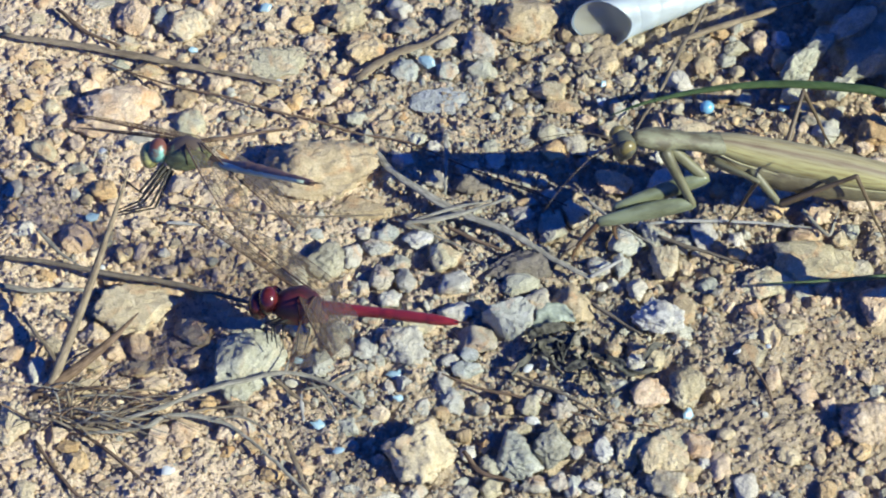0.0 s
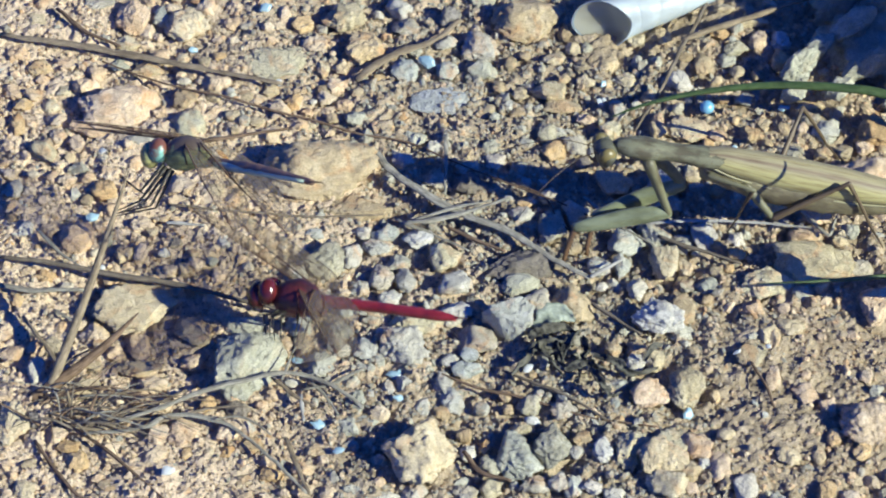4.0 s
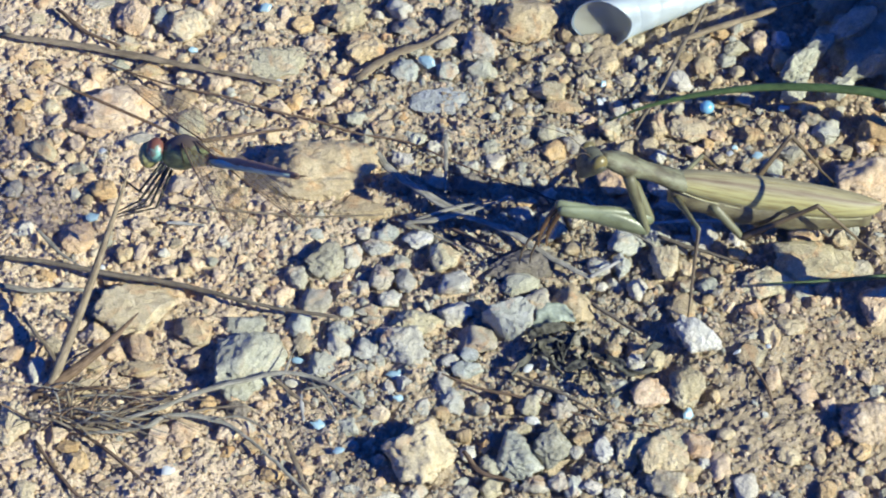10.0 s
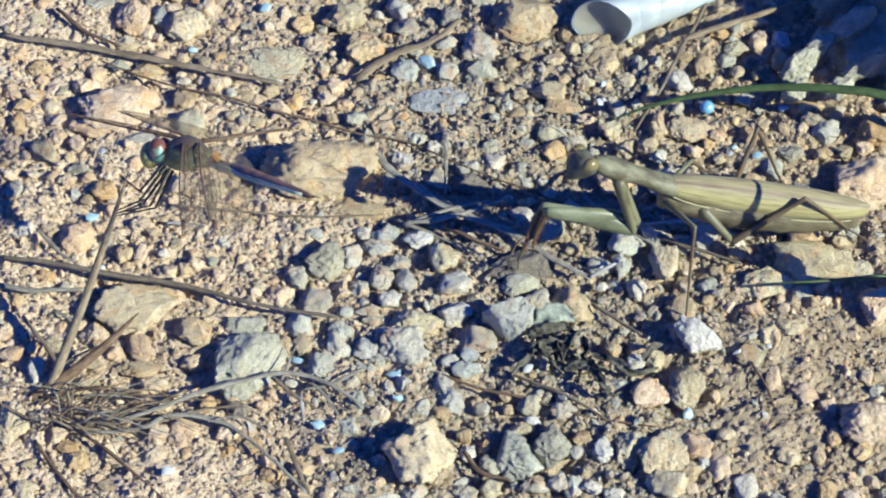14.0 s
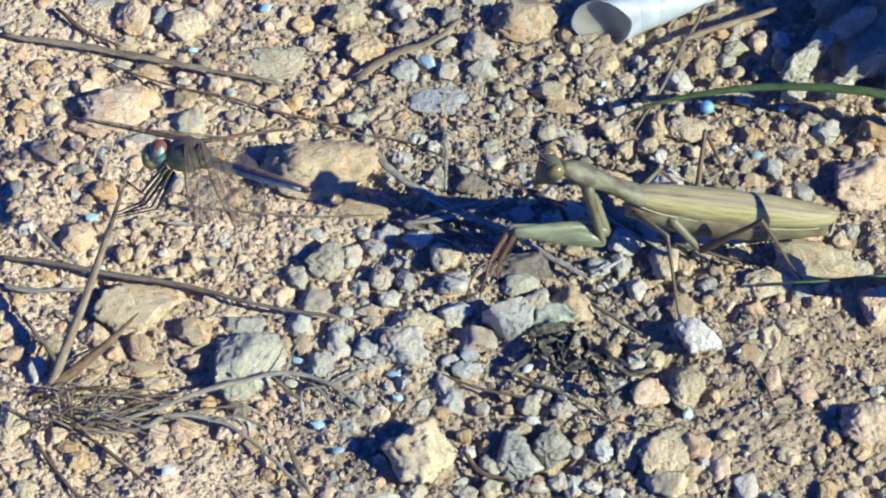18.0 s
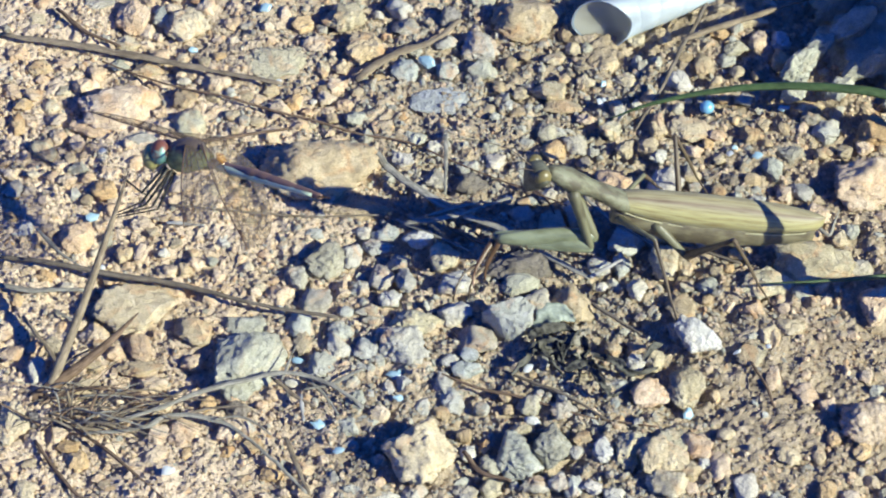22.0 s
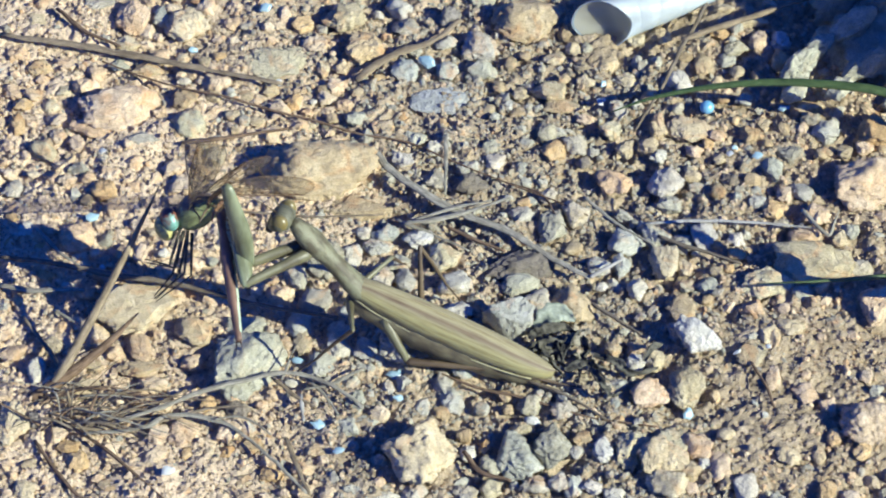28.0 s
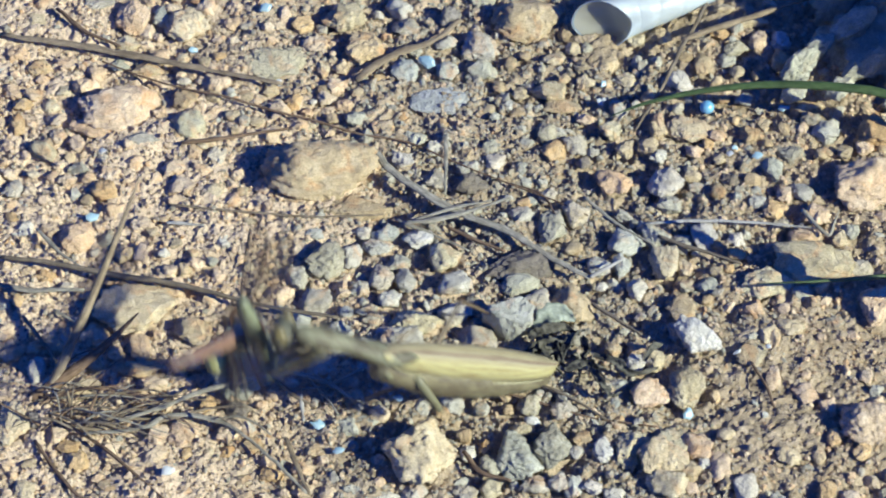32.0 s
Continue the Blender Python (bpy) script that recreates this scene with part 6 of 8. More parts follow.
def build_mantis():
    prof = []
    for i in range(25):
        s = i / 24
        r = 1.0 + 2.9 * math.sin(math.pi * min(0.95, 0.12 + s * 0.80)) ** 0.75
        ring = 1 + 0.05 * math.cos(s * 2 * math.pi * 8)
        prof.append((1.5 - 36.5 * s, r * 0.76 * ring, r * 0.9 * ring, -2.3 - 1.5 * math.sin(math.pi * s) - 0.9 * s))
    part("abdomen", limb(prof[::-1], 18), MAT["belly"], mantis, "brown ringed abdomen under the wings")
    for side in (1, -1):
        bm, edge = wing_cover(side)
        cover = part("wing_cover", bm, MAT["tegmen"], mantis, "yellowish olive leathery wing cover with long veins")
        eb = bmesh.new()
        tube(eb, [Vector((e.x, e.y + side * 0.00016, e.z - 0.00010)) for e in edge[1:-3]], [0.00017] * (len(edge) - 4), 6)
        part("pale_edge", eb, MAT["costa"], cover, "pale cream line along the wing edge")
    neck = limb([(-4.6, 0.4, 0.3, 1.5), (-3.4, 1.3, 1.0, 1.1), (-1.8, 1.9, 1.6, 0.5), (0, 2.3, 1.9, 0.15), (2, 2.2, 1.8, 0.05), (5, 1.85, 1.6, 0.15), (8, 1.7, 1.55, 0.15), (10.5, 2.15, 1.75, 0.1),
                 (12.5, 2.5, 1.9, 0.05), (15, 2.1, 1.65, 0), (17.0, 1.45, 1.25, 0), (17.9, 0.8, 0.7, -0.1)], 16)
    part("prothorax", neck, MAT["mantis"], mantis, "long slim olive neck shield")
    bm = bmesh.new()
    for v in ball(bm, (0, 0, 0), (1, 1, 1), 4):
        p = v.co * 1000
        down = max(0.0, -p.z)
        wide = 2.95 * (1 - 0.66 * down ** 1.1) * (1 + 0.10 * max(0, p.z))
        v.co = Vector((1.7 + (1.75 - 0.55 * down) * p.x + 0.9 * down, wide * p.y, (1.75 if p.z > 0 else 3.6) * p.z - 0.3)) / 1000
    head = part("head", bm, MAT["mantis_head"], mantis, "dark olive wedge-shaped head facing ahead")
    for side in (1, -1):
        bm = bmesh.new()
        ball(bm, (1.75, side * 1.75, 0.15), (1.35, 1.05, 1.5))
        part("eye", bm, MAT["mantis_eye"], head, "large olive brown oval eye")
        bm = bmesh.new()
        tube(bm, spline([(0.003, side * 0.0006, 0.0008), (0.007, side * 0.0025, 0.003), (0.013, side * 0.005, 0.003), (0.018, side * 0.007, 0.0015)], 5),
             [0.00007 * (1 - i / 18) + 0.00002 for i in range(16)], 5)
        part("antenna", bm, MAT["mantis_leg"], head, "hair-thin brown antenna")
    bm = bmesh.new()
    ball(bm, (2.5, 0, -3.7), (0.75, 0.9, 0.7), 2)
    part("mouthparts", bm, MAT["mantis_leg"], head)
    for side in ("left", "right"):
        bm = limb([(-0.3, 0.9, 0.9, 0), (0.8, 1.15, 1.25, 0), (3, 1.0, 1.2, 0), (7, 0.85, 1.05, 0), (10.5, 0.75, 0.95, 0), (12.3, 0.7, 0.85, 0), (12.8, 0.4, 0.5, 0)])
        PARTS[side, "coxa"] = part("foreleg_coxa", bm, MAT["coxa"], mantis, "stout brownish olive upper segment of a foreleg")
        bm = limb([(-0.6, 0.5, 0.7, -0.1), (0.2, 0.85, 1.15, 0), (2, 1.0, 1.45, 0.1), (5, 1.1, 1.75, 0.25), (8, 1.1, 1.75, 0.25), (12, 0.95, 1.5, 0.1),
                   (15, 0.85, 1.2, 0), (16.5, 0.75, 1.0, 0), (17.1, 0.4, 0.5, 0)], 16)
        fem = PARTS[side, "femur"] = part("foreleg_femur", bm, MAT["mantis_arm"], mantis, "thick green spiny grasping segment")
        bm = bmesh.new()
        for i in range(9):
            x = 6.5 + i * 1.05
            for s in (0.4, -0.4):
                spike(bm, (x, s, -1.2 + 0.045 * i), (x + 0.5, s * 1.4, -1.8 - 0.3 * (i % 2) + 0.05 * i), 0.00013)
        part("spines", bm, MAT["mantis_leg"], fem, "row of short dark spines")
        bm = limb([(-0.4, 0.35, 0.45, 0), (0.5, 0.5, 0.6, 0), (3, 0.42, 0.52, 0.15), (6, 0.36, 0.42, 0.05), (8, 0.28, 0.32, -0.35), (9.2, 0.17, 0.2, -0.9), (9.8, 0.05, 0.06, -1.4)])
        tib = PARTS[side, "tibia"] = part("foreleg_tibia", bm, MAT["claw"], mantis, "rusty brown hooked foreleg claw")
        bm = bmesh.new()
        for i in range(8):
            spike(bm, (1.5 + 0.8 * i, 0.25, -0.3), (2.1 + 0.85 * i, 0.4, -0.8), 0.00012)
        part("spines", bm, MAT["mantis_leg"], tib, "row of short dark spines")
        bm = bmesh.new()
        tube(bm, [(0.0065, 0.0004, 0.0004), (0.0085, 0.0007, 0.0014), (0.0115, 0.0008, 0.0012), (0.014, 0.0006, 0.0004)], [0.00026, 0.00022, 0.00018, 0.00012], 6)
        part("tarsus", bm, MAT["mantis_leg"], tib, "thin jointed brown foot")
        for which, lf, lt in (("mid", 8.5, 16.5), ("hind", 15.0, 17.5)):
            bm = limb([(-0.3, 0.55, 0.55, 0), (0.5, 0.75, 0.8, 0), (lf * 0.4, 0.55, 0.6, 0), (lf * 0.8, 0.4, 0.42, 0), (lf, 0.42, 0.45, 0), (lf + 0.4, 0.2, 0.2, 0)], 10)
            PARTS[side, which, "femur"] = part(which + "_leg_femur", bm, MAT["coxa" if which == "mid" else "mantis_leg"], mantis, "slim brown walking leg segment")
            bm = limb([(-0.3, 0.25, 0.25, 0), (0.3, 0.4, 0.42, 0), (lt * 0.3, 0.32, 0.34, 0.1), (lt * 0.6, 0.27, 0.28, 0.0), (lt * 0.66, 0.22, 0.22, -0.1),
                       (lt * 0.85, 0.17, 0.17, 0.1), (lt, 0.12, 0.12, 0.2)], 9)
            PARTS[side, which, "tibia"] = part(which + "_leg_tibia", bm, MAT["mantis_leg"], mantis, "thin dark shin and foot")
        bm = limb([(-0.5, 0.8, 0.8, 0), (1, 1.0, 1.0, 0), (5, 0.75, 0.8, 0), (8.2, 0.6, 0.6, 0), (8.8, 0.3, 0.3, 0)], 10)
        cox = part("hind_leg_coxa", bm, MAT["coxa"], mantis, "stout olive hip of a hind leg")
        s = 1 if side == "left" else -1
        cox.matrix_basis = seg((-0.0062, s * 0.0020, -0.0028), (-0.0127, s * 0.0043, -0.0078), (0, 0, 1))
    for ob in (head, *head.children):
        ob.data.transform(Matrix.Scale(1.15, 4))
    PARTS["head"], PARTS["neck"] = head, [o for o in mantis.children if o.name.startswith("prothorax")][0]


PARTS = {}
build_mantis()


def bent(hip, foot, la, lb, pole):
    """The knee of a two-part leg, bent towards pole."""
    d = foot - hip
    dist = min(max(d.length, abs(la - lb) + 1e-4), (la + lb) * 0.998)
    d.normalize()
    foot = hip + d * dist
    k = (la * la - lb * lb + dist * dist) / (2 * dist)
    h = math.sqrt(max(la * la - k * k, 0))
    p = Vector(pole) - d * d.dot(Vector(pole))
    p.normalize()
    return hip + d * k + p * h


def mantis_at(t, join, tail, neck, face, left, right, feet):
    """One moment of the mantis, in millimetres: wing joint, tail tip, neck's end, face, each foreleg's joints, the four feet."""
    v = [Vector(p) for p in (join, tail, neck, face)]
    root = seg(v[0], v[0] * 2 - v[1], (0, 0, 1))
    back = root.inverted()

    def put(key, a, b, up=(0, 0, 1)):
        m = back @ seg(a, b, up)
        m.translation = m.translation / 1000
        ROWS.setdefault(key, []).append((t, m))

    m = root.copy()
    m.translation = m.translation / 1000
    ROWS.setdefault("mantis", []).append((t, m))
    put("neck", v[0], v[2])
    tip = v[0] + (v[2] - v[0]).normalized() * NECK
    put("head", tip, tip + v[3] - v[2])
    nm = seg(v[0], v[2], (0, 0, 1))
    for side, arm, s in (("left", left, 1), ("right", right, -1)):
        a = nm @ Vector((11.6, s * 1.6, -1.0))
        e, k, c = (Vector(p) for p in arm)
        e = a + (e - a).normalized() * COXA
        k = e + (k - e).normalized() * FEMUR
        put((side, "coxa"), a, e, (0, s * -0.4, 1))
        put((side, "femur"), e, k, (k - c).normalized() + 0.6 * (a - e).normalized())
        put((side, "tibia"), k, c, k - e)
    for i, (side, s, which) in enumerate((("left", 1, "mid"), ("right", -1, "mid"), ("left", 1, "hind"), ("right", -1, "hind"))):
        hip = root @ (Vector((0.6, s * 1.9, -2.2)) if which == "mid" else Vector((-12.6, s * 4.3, -7.6)))
        lf, lt = (8.5, 16.5) if which == "mid" else (15.0, 17.5)
        foot = Vector(feet[i])
        knee = bent(hip, foot.copy(), lf, lt, Vector((0.54, -0.36, 0.75)) if which == "mid" and s > 0 else root.to_3x3() @ (Vector((-0.3, s * 0.35, 1.0)) if which == "mid" else Vector((0.65, 0.0, 1.0 if t < 25.35 or s < 0 else 0.1))))
        put((side, which, "femur"), hip, knee)
        put((side, which, "tibia"), knee, foot)


mantis_at(0.0, (48.6, 6.1, 20.0), (83.9, 4.8, 12.6), (33.0, 1.4, 26.5), (29.8, -0.0, 25.8),
          ((43.7, -1.0, 12.3), (27.5, -2.8, 9.8), (21.8, -4.1, 2.2)),
          ((46.3, 3.0, 14.4), (30.5, -0.1, 10.6), (30.1, 0.5, 1.1)),
          ((50.5, 4.7, 1.0), (57.4, 28.1, 1.0), (78.2, 0.6, 1.0), (70.5, 22.5, 1.0)))
mantis_at(3.0, (48.2, 3.9, 20.0), (83.2, 3.2, 11.8), (30.7, 3.8, 22.4), (27.5, 2.8, 21.3),
          ((40.4, 1.5, 8.9), (24.2, -0.5, 6.3), (21.8, -4.4, 0.4)),
          ((43.1, 7.2, 10.2), (27.8, 3.1, 5.6), (26.1, -0.2, 0.4)),
          ((51.7, 4.5, 1.0), (56.9, 25.8, 1.0), (77.5, 0.3, 1.0), (70.5, 22.3, 1.0)))
mantis_at(3.5, (47.7, 3.3, 20.0), (82.8, 2.9, 11.8), (30.3, 3.6, 22.5), (27.0, 2.6, 21.4),
          ((39.9, 0.9, 9.0), (23.7, -0.9, 6.6), (21.5, -4.1, 0.4)),
          ((42.7, 6.6, 10.2), (27.3, 2.7, 5.8), (25.9, -0.2, 0.4)),
          ((51.2, 4.2, 1.0), (56.4, 25.2, 1.0), (77.5, -0.1, 1.0), (70.5, 22.3, 1.0)))
mantis_at(5.8, (44.9, 0.8, 18.9), (80.5, -1.1, 13.3), (27.8, 3.9, 21.3), (24.5, 3.0, 20.2),
          ((37.8, -1.2, 8.3), (21.4, -1.8, 9.9), (18.4, -0.7, 0.8)),
          ((39.5, 5.1, 8.5), (23.5, 2.6, 5.5), (21.6, -0.2, 0.4)),
          ((45.2, -9.1, 1.0), (53.4, 21.5, 1.0), (77.4, -2.2, 1.0), (73.5, 16.3, 1.0)))
mantis_at(6.0, (43.6, 0.5, 17.8), (79.4, -1.9, 15.8), (27.5, 0.5, 25.1), (24.7, -1.7, 24.7),
          ((36.7, -2.6, 10.0), (20.8, -5.2, 13.3), (18.0, -2.8, 4.5)),
          ((37.8, 1.2, 10.3), (21.4, -0.3, 9.0), (19.1, 0.9, 0.4)),
          ((44.3, -13.9, 1.0), (51.9, 20.1, 1.0), (77.6, -2.5, 1.0), (72.9, 15.8, 1.0)))
mantis_at(6.2, (44.5, -1.3, 16.2), (80.0, 0.8, 10.6), (29.5, -2.2, 25.5), (26.3, -3.6, 26.4),
          ((37.2, -4.7, 9.3), (21.8, -3.8, 15.1), (18.2, -4.8, 6.3)),
          ((38.0, -3.2, 9.9), (22.3, -4.7, 14.6), (19.9, -4.3, 5.3)),
          ((44.0, -15.6, 1.0), (52.7, 16.6, 1.0), (77.5, -3.6, 1.0), (72.5, 14.6, 1.0)))
mantis_at(7.5, (44.5, -1.3, 16.2), (80.0, 0.8, 10.6), (29.7, -2.7, 25.7), (26.5, -4.0, 26.7),
          ((37.2, -4.8, 9.4), (21.8, -3.9, 15.2), (18.2, -4.9, 6.4)),
          ((38.0, -3.3, 9.9), (22.2, -4.7, 14.7), (19.9, -4.3, 5.4)),
          ((44.0, -15.6, 1.0), (52.7, 16.6, 1.0), (77.5, -3.6, 1.0), (72.5, 14.6, 1.0)))
mantis_at(9.0, (42.3, 0.7, 16.2), (77.4, 2.5, 8.6), (28.1, -3.1, 26.0), (25.1, -4.6, 27.3),
          ((36.2, -5.2, 9.8), (21.0, -5.0, 16.4), (16.4, -6.6, 8.1)),
          ((37.0, -3.6, 10.7), (21.5, -6.0, 15.9), (17.9, -5.6, 7.0)),
          ((43.1, -18.6, 1.0), (50.5, 18.6, 1.0), (77.6, -2.5, 1.0), (72.3, 14.3, 1.0)))
mantis_at(11.0, (41.5, 0.4, 16.2), (76.7, 2.4, 9.0), (27.2, -3.0, 25.9), (24.4, -4.7, 27.4),
          ((35.4, -5.0, 9.8), (19.9, -4.3, 15.4), (15.4, -6.1, 7.1)),
          ((36.2, -3.5, 10.6), (20.5, -5.5, 15.2), (16.9, -5.3, 6.2)),
          ((42.7, -18.6, 1.0), (49.7, 18.3, 1.0), (77.0, -2.9, 1.0), (67.3, 13.9, 1.0)))
mantis_at(13.0, (40.6, -0.1, 16.2), (75.9, 1.6, 9.6), (26.5, -3.6, 26.2), (23.6, -5.1, 27.7),
          ((34.4, -5.3, 9.8), (18.6, -3.7, 14.5), (14.5, -5.7, 6.1)),
          ((35.2, -4.0, 10.7), (19.3, -5.3, 14.9), (16.0, -5.5, 5.9)),
          ((42.4, -18.6, 1.0), (48.7, 17.8, 1.0), (76.6, -2.5, 1.0), (62.7, 13.5, 1.0)))
mantis_at(14.5, (39.6, -0.7, 16.2), (74.2, 3.4, 7.1), (25.2, -3.9, 25.8), (22.6, -5.4, 27.9),
          ((32.7, -4.9, 9.5), (17.1, -4.4, 14.9), (13.0, -7.1, 6.7)),
          ((33.4, -3.5, 10.0), (18.0, -6.1, 15.2), (14.4, -6.8, 6.3)),
          ((42.2, -17.5, 1.0), (47.7, 17.2, 1.0), (74.1, 2.0, 1.0), (60.6, 12.9, 1.0)))
mantis_at(16.5, (36.6, -1.8, 16.2), (71.3, 2.4, 7.7), (22.2, -4.2, 26.1), (19.1, -5.4, 27.4),
          ((29.7, -6.3, 9.7), (14.1, -7.0, 15.2), (8.5, -12.6, 9.7)),
          ((30.4, -4.6, 10.3), (15.0, -8.0, 15.2), (10.5, -9.5, 6.9)),
          ((41.7, -19.7, 1.0), (44.6, 16.0, 1.0), (69.3, -4.7, 1.0), (55.1, 12.5, 1.0)))
mantis_at(17.0, (35.1, -2.2, 16.2), (70.1, 1.0, 8.8), (21.3, -5.1, 26.8), (18.1, -6.2, 27.9),
          ((28.7, -7.0, 10.2), (13.1, -8.1, 15.6), (7.4, -13.6, 10.3)),
          ((29.7, -5.5, 11.0), (14.1, -8.7, 15.4), (9.5, -10.7, 7.2)),
          ((41.4, -20.0, 1.0), (43.1, 15.6, 1.0), (68.8, -5.0, 1.0), (54.1, 12.5, 1.0)))
mantis_at(18.0, (34.2, -2.9, 16.2), (69.1, 0.7, 8.2), (20.4, -5.9, 26.7), (17.2, -7.0, 28.1),
          ((27.8, -8.2, 10.2), (11.8, -8.9, 14.1), (6.6, -14.7, 8.5)),
          ((28.6, -6.6, 10.9), (12.8, -9.8, 14.2), (8.5, -12.6, 6.1)),
          ((41.3, -19.8, 1.0), (42.1, 14.9, 1.0), (63.1, -9.1, 1.0), (52.1, 12.5, 1.0)))
mantis_at(19.0, (33.6, -3.6, 16.2), (68.2, 0.6, 7.4), (19.6, -6.4, 26.5), (16.6, -7.6, 28.2),
          ((27.0, -9.2, 10.1), (10.6, -9.1, 12.3), (5.9, -15.1, 6.5)),
          ((27.8, -7.7, 10.9), (11.6, -10.2, 12.7), (7.5, -14.4, 5.1)),
          ((41.2, -19.6, 1.0), (41.5, 14.2, 1.0), (58.7, -12.9, 1.0), (49.8, 12.4, 1.0)))
mantis_at(21.0, (32.1, -4.2, 16.2), (67.1, -1.0, 8.5), (18.6, -7.3, 27.0), (15.4, -8.6, 28.3),
          ((26.0, -10.0, 10.5), (9.6, -9.4, 12.7), (4.7, -16.1, 7.9)),
          ((26.8, -8.7, 11.4), (10.6, -11.0, 13.7), (6.7, -13.0, 5.1)),
          ((40.9, -19.8, 1.0), (40.0, 13.6, 1.0), (57.1, -14.6, 1.0), (47.6, 11.9, 1.0)))
mantis_at(23.0, (30.8, -4.7, 16.2), (66.0, -1.8, 9.3), (17.6, -8.0, 27.4), (14.4, -9.3, 28.2),
          ((25.2, -10.2, 10.7), (8.8, -8.6, 12.1), (4.0, -16.6, 10.0)),
          ((26.0, -8.7, 11.6), (9.6, -10.2, 13.1), (6.0, -10.8, 4.2)),
          ((40.6, -20.0, 1.0), (38.7, 13.1, 1.0), (56.7, -13.9, 1.0), (47.0, 11.8, 1.0)))
mantis_at(25.0, (30.1, -5.9, 16.2), (65.0, -1.3, 9.1), (16.8, -9.6, 27.2), (13.8, -11.0, 28.5),
          ((23.4, -11.5, 10.3), (8.2, -5.9, 7.0), (3.3, -14.1, 6.0)),
          ((24.4, -9.8, 11.0), (9.1, -14.4, 15.1), (5.3, -14.1, 6.3)),
          ((36.1, -15.2, 1.0), (37.9, 11.8, 1.0), (55.2, -13.2, 1.0), (46.0, 11.5, 1.0)))
mantis_at(25.2, (29.9, -5.9, 16.2), (64.8, -1.3, 9.1), (16.6, -9.6, 27.2), (13.6, -11.0, 28.5),
          ((23.2, -11.5, 10.3), (8.1, -5.8, 6.8), (3.3, -14.0, 5.9)),
          ((24.2, -9.8, 11.0), (9.0, -14.6, 15.3), (5.3, -14.2, 6.4)),
          ((36.1, -15.2, 1.0), (37.7, 11.8, 1.0), (55.2, -13.2, 1.0), (46.0, 11.5, 1.0)))
mantis_at(25.3, (19.8, -3.5, 16.2), (55.4, -4.4, 11.1), (8.5, -7.7, 29.1), (5.6, -9.2, 30.6),
          ((9.5, -4.3, 12.4), (-4.4, 2.3, 6.3), (-9.3, -4.7, 10.7)),
          ((10.5, -1.7, 11.8), (-3.3, -7.6, 18.6), (-8.3, -3.5, 11.5)),
          ((27.3, -14.6, 1.0), (31.9, 14.6, 1.0), (46.1, -11.8, 1.0), (57.2, 14.6, 1.0)))
mantis_at(25.4, (-9.1, -21.2, 15.1), (18.9, -31.2, 4.0), (-16.6, -23.7, 30.8), (-19.5, -23.1, 33.0),
          ((-25.5, -21.7, 22.7), (-35.5, -8.7, 21.8), (-39.0, -14.2, 28.8)),
          ((-23.7, -15.3, 18.8), (-34.0, -17.0, 31.6), (-38.3, -10.3, 26.2)),
          ((-14.1, -28.0, 1.0), (-2.4, 2.0, 1.0), (3.5, -29.3, 1.0), (7.6, -6.4, 1.0)))
mantis_at(25.5, (-12.5, -21.8, 14.0), (16.9, -29.1, 4.0), (-20.3, -24.7, 29.6), (-22.5, -24.2, 32.3),
          ((-27.5, -23.1, 17.1), (-34.7, -8.5, 14.6), (-39.3, -12.8, 21.8)),
          ((-25.7, -16.3, 15.6), (-33.0, -21.1, 29.6), (-38.2, -14.2, 25.3)),
          ((-17.6, -23.3, 1.0), (-6.4, -2.2, 1.0), (20.0, -30.0, 0.6), (4.0, -13.0, 1.0)))
mantis_at(27.5, (-13.8, -22.2, 14.0), (17.9, -32.7, 4.0), (-24.2, -20.4, 28.1), (-27.5, -19.4, 29.2),
          ((-30.7, -28.1, 21.0), (-36.6, -14.6, 28.5), (-39.4, -23.0, 32.2)),
          ((-31.8, -24.4, 21.6), (-36.6, -21.9, 37.2), (-40.8, -17.8, 29.6)),
          ((-25.2, -31.3, 1.0), (-6.4, -5.0, 1.0), (26.0, -33.0, 0.6), (3.0, -14.0, 1.0)))
mantis_at(28.0, (-14.4, -23.1, 14.0), (17.8, -32.3, 4.0), (-25.5, -19.9, 27.3), (-28.6, -18.8, 28.6),
          ((-32.3, -27.8, 21.1), (-36.4, -13.1, 27.4), (-39.7, -21.6, 30.5)),
          ((-32.8, -24.1, 21.6), (-36.4, -21.9, 37.5), (-40.8, -18.0, 29.9)),
          ((-25.3, -30.9, 1.0), (-6.4, -5.0, 1.0), (28.0, -35.0, 0.6), (3.0, -14.0, 1.0)))
mantis_at(28.5, (-15.7, -24.5, 14.0), (17.4, -31.0, 4.0), (-27.6, -19.6, 26.0), (-30.5, -18.2, 27.6),
          ((-34.8, -27.3, 21.5), (-35.8, -11.6, 26.4), (-39.3, -19.8, 30.0)),
          ((-34.6, -24.0, 21.6), (-37.0, -22.5, 37.9), (-40.8, -18.3, 30.1)),
          ((-25.3, -30.7, 1.0), (-6.2, -5.7, 1.0), (30.0, -37.0, 0.6), (3.0, -14.0, 1.0)))
mantis_at(29.0, (-16.3, -24.9, 14.0), (17.4, -30.8, 4.0), (-28.8, -17.4, 23.8), (-31.8, -15.9, 25.4),
          ((-35.7, -27.6, 21.1), (-38.7, -11.8, 25.0), (-42.2, -20.0, 28.5)),
          ((-34.8, -21.4, 18.2), (-36.7, -20.6, 34.5), (-40.9, -16.5, 26.9)),
          ((-25.3, -30.7, 1.0), (-5.9, -6.4, 1.0), (32.0, -38.5, 0.6), (3.0, -14.0, 1.0)))
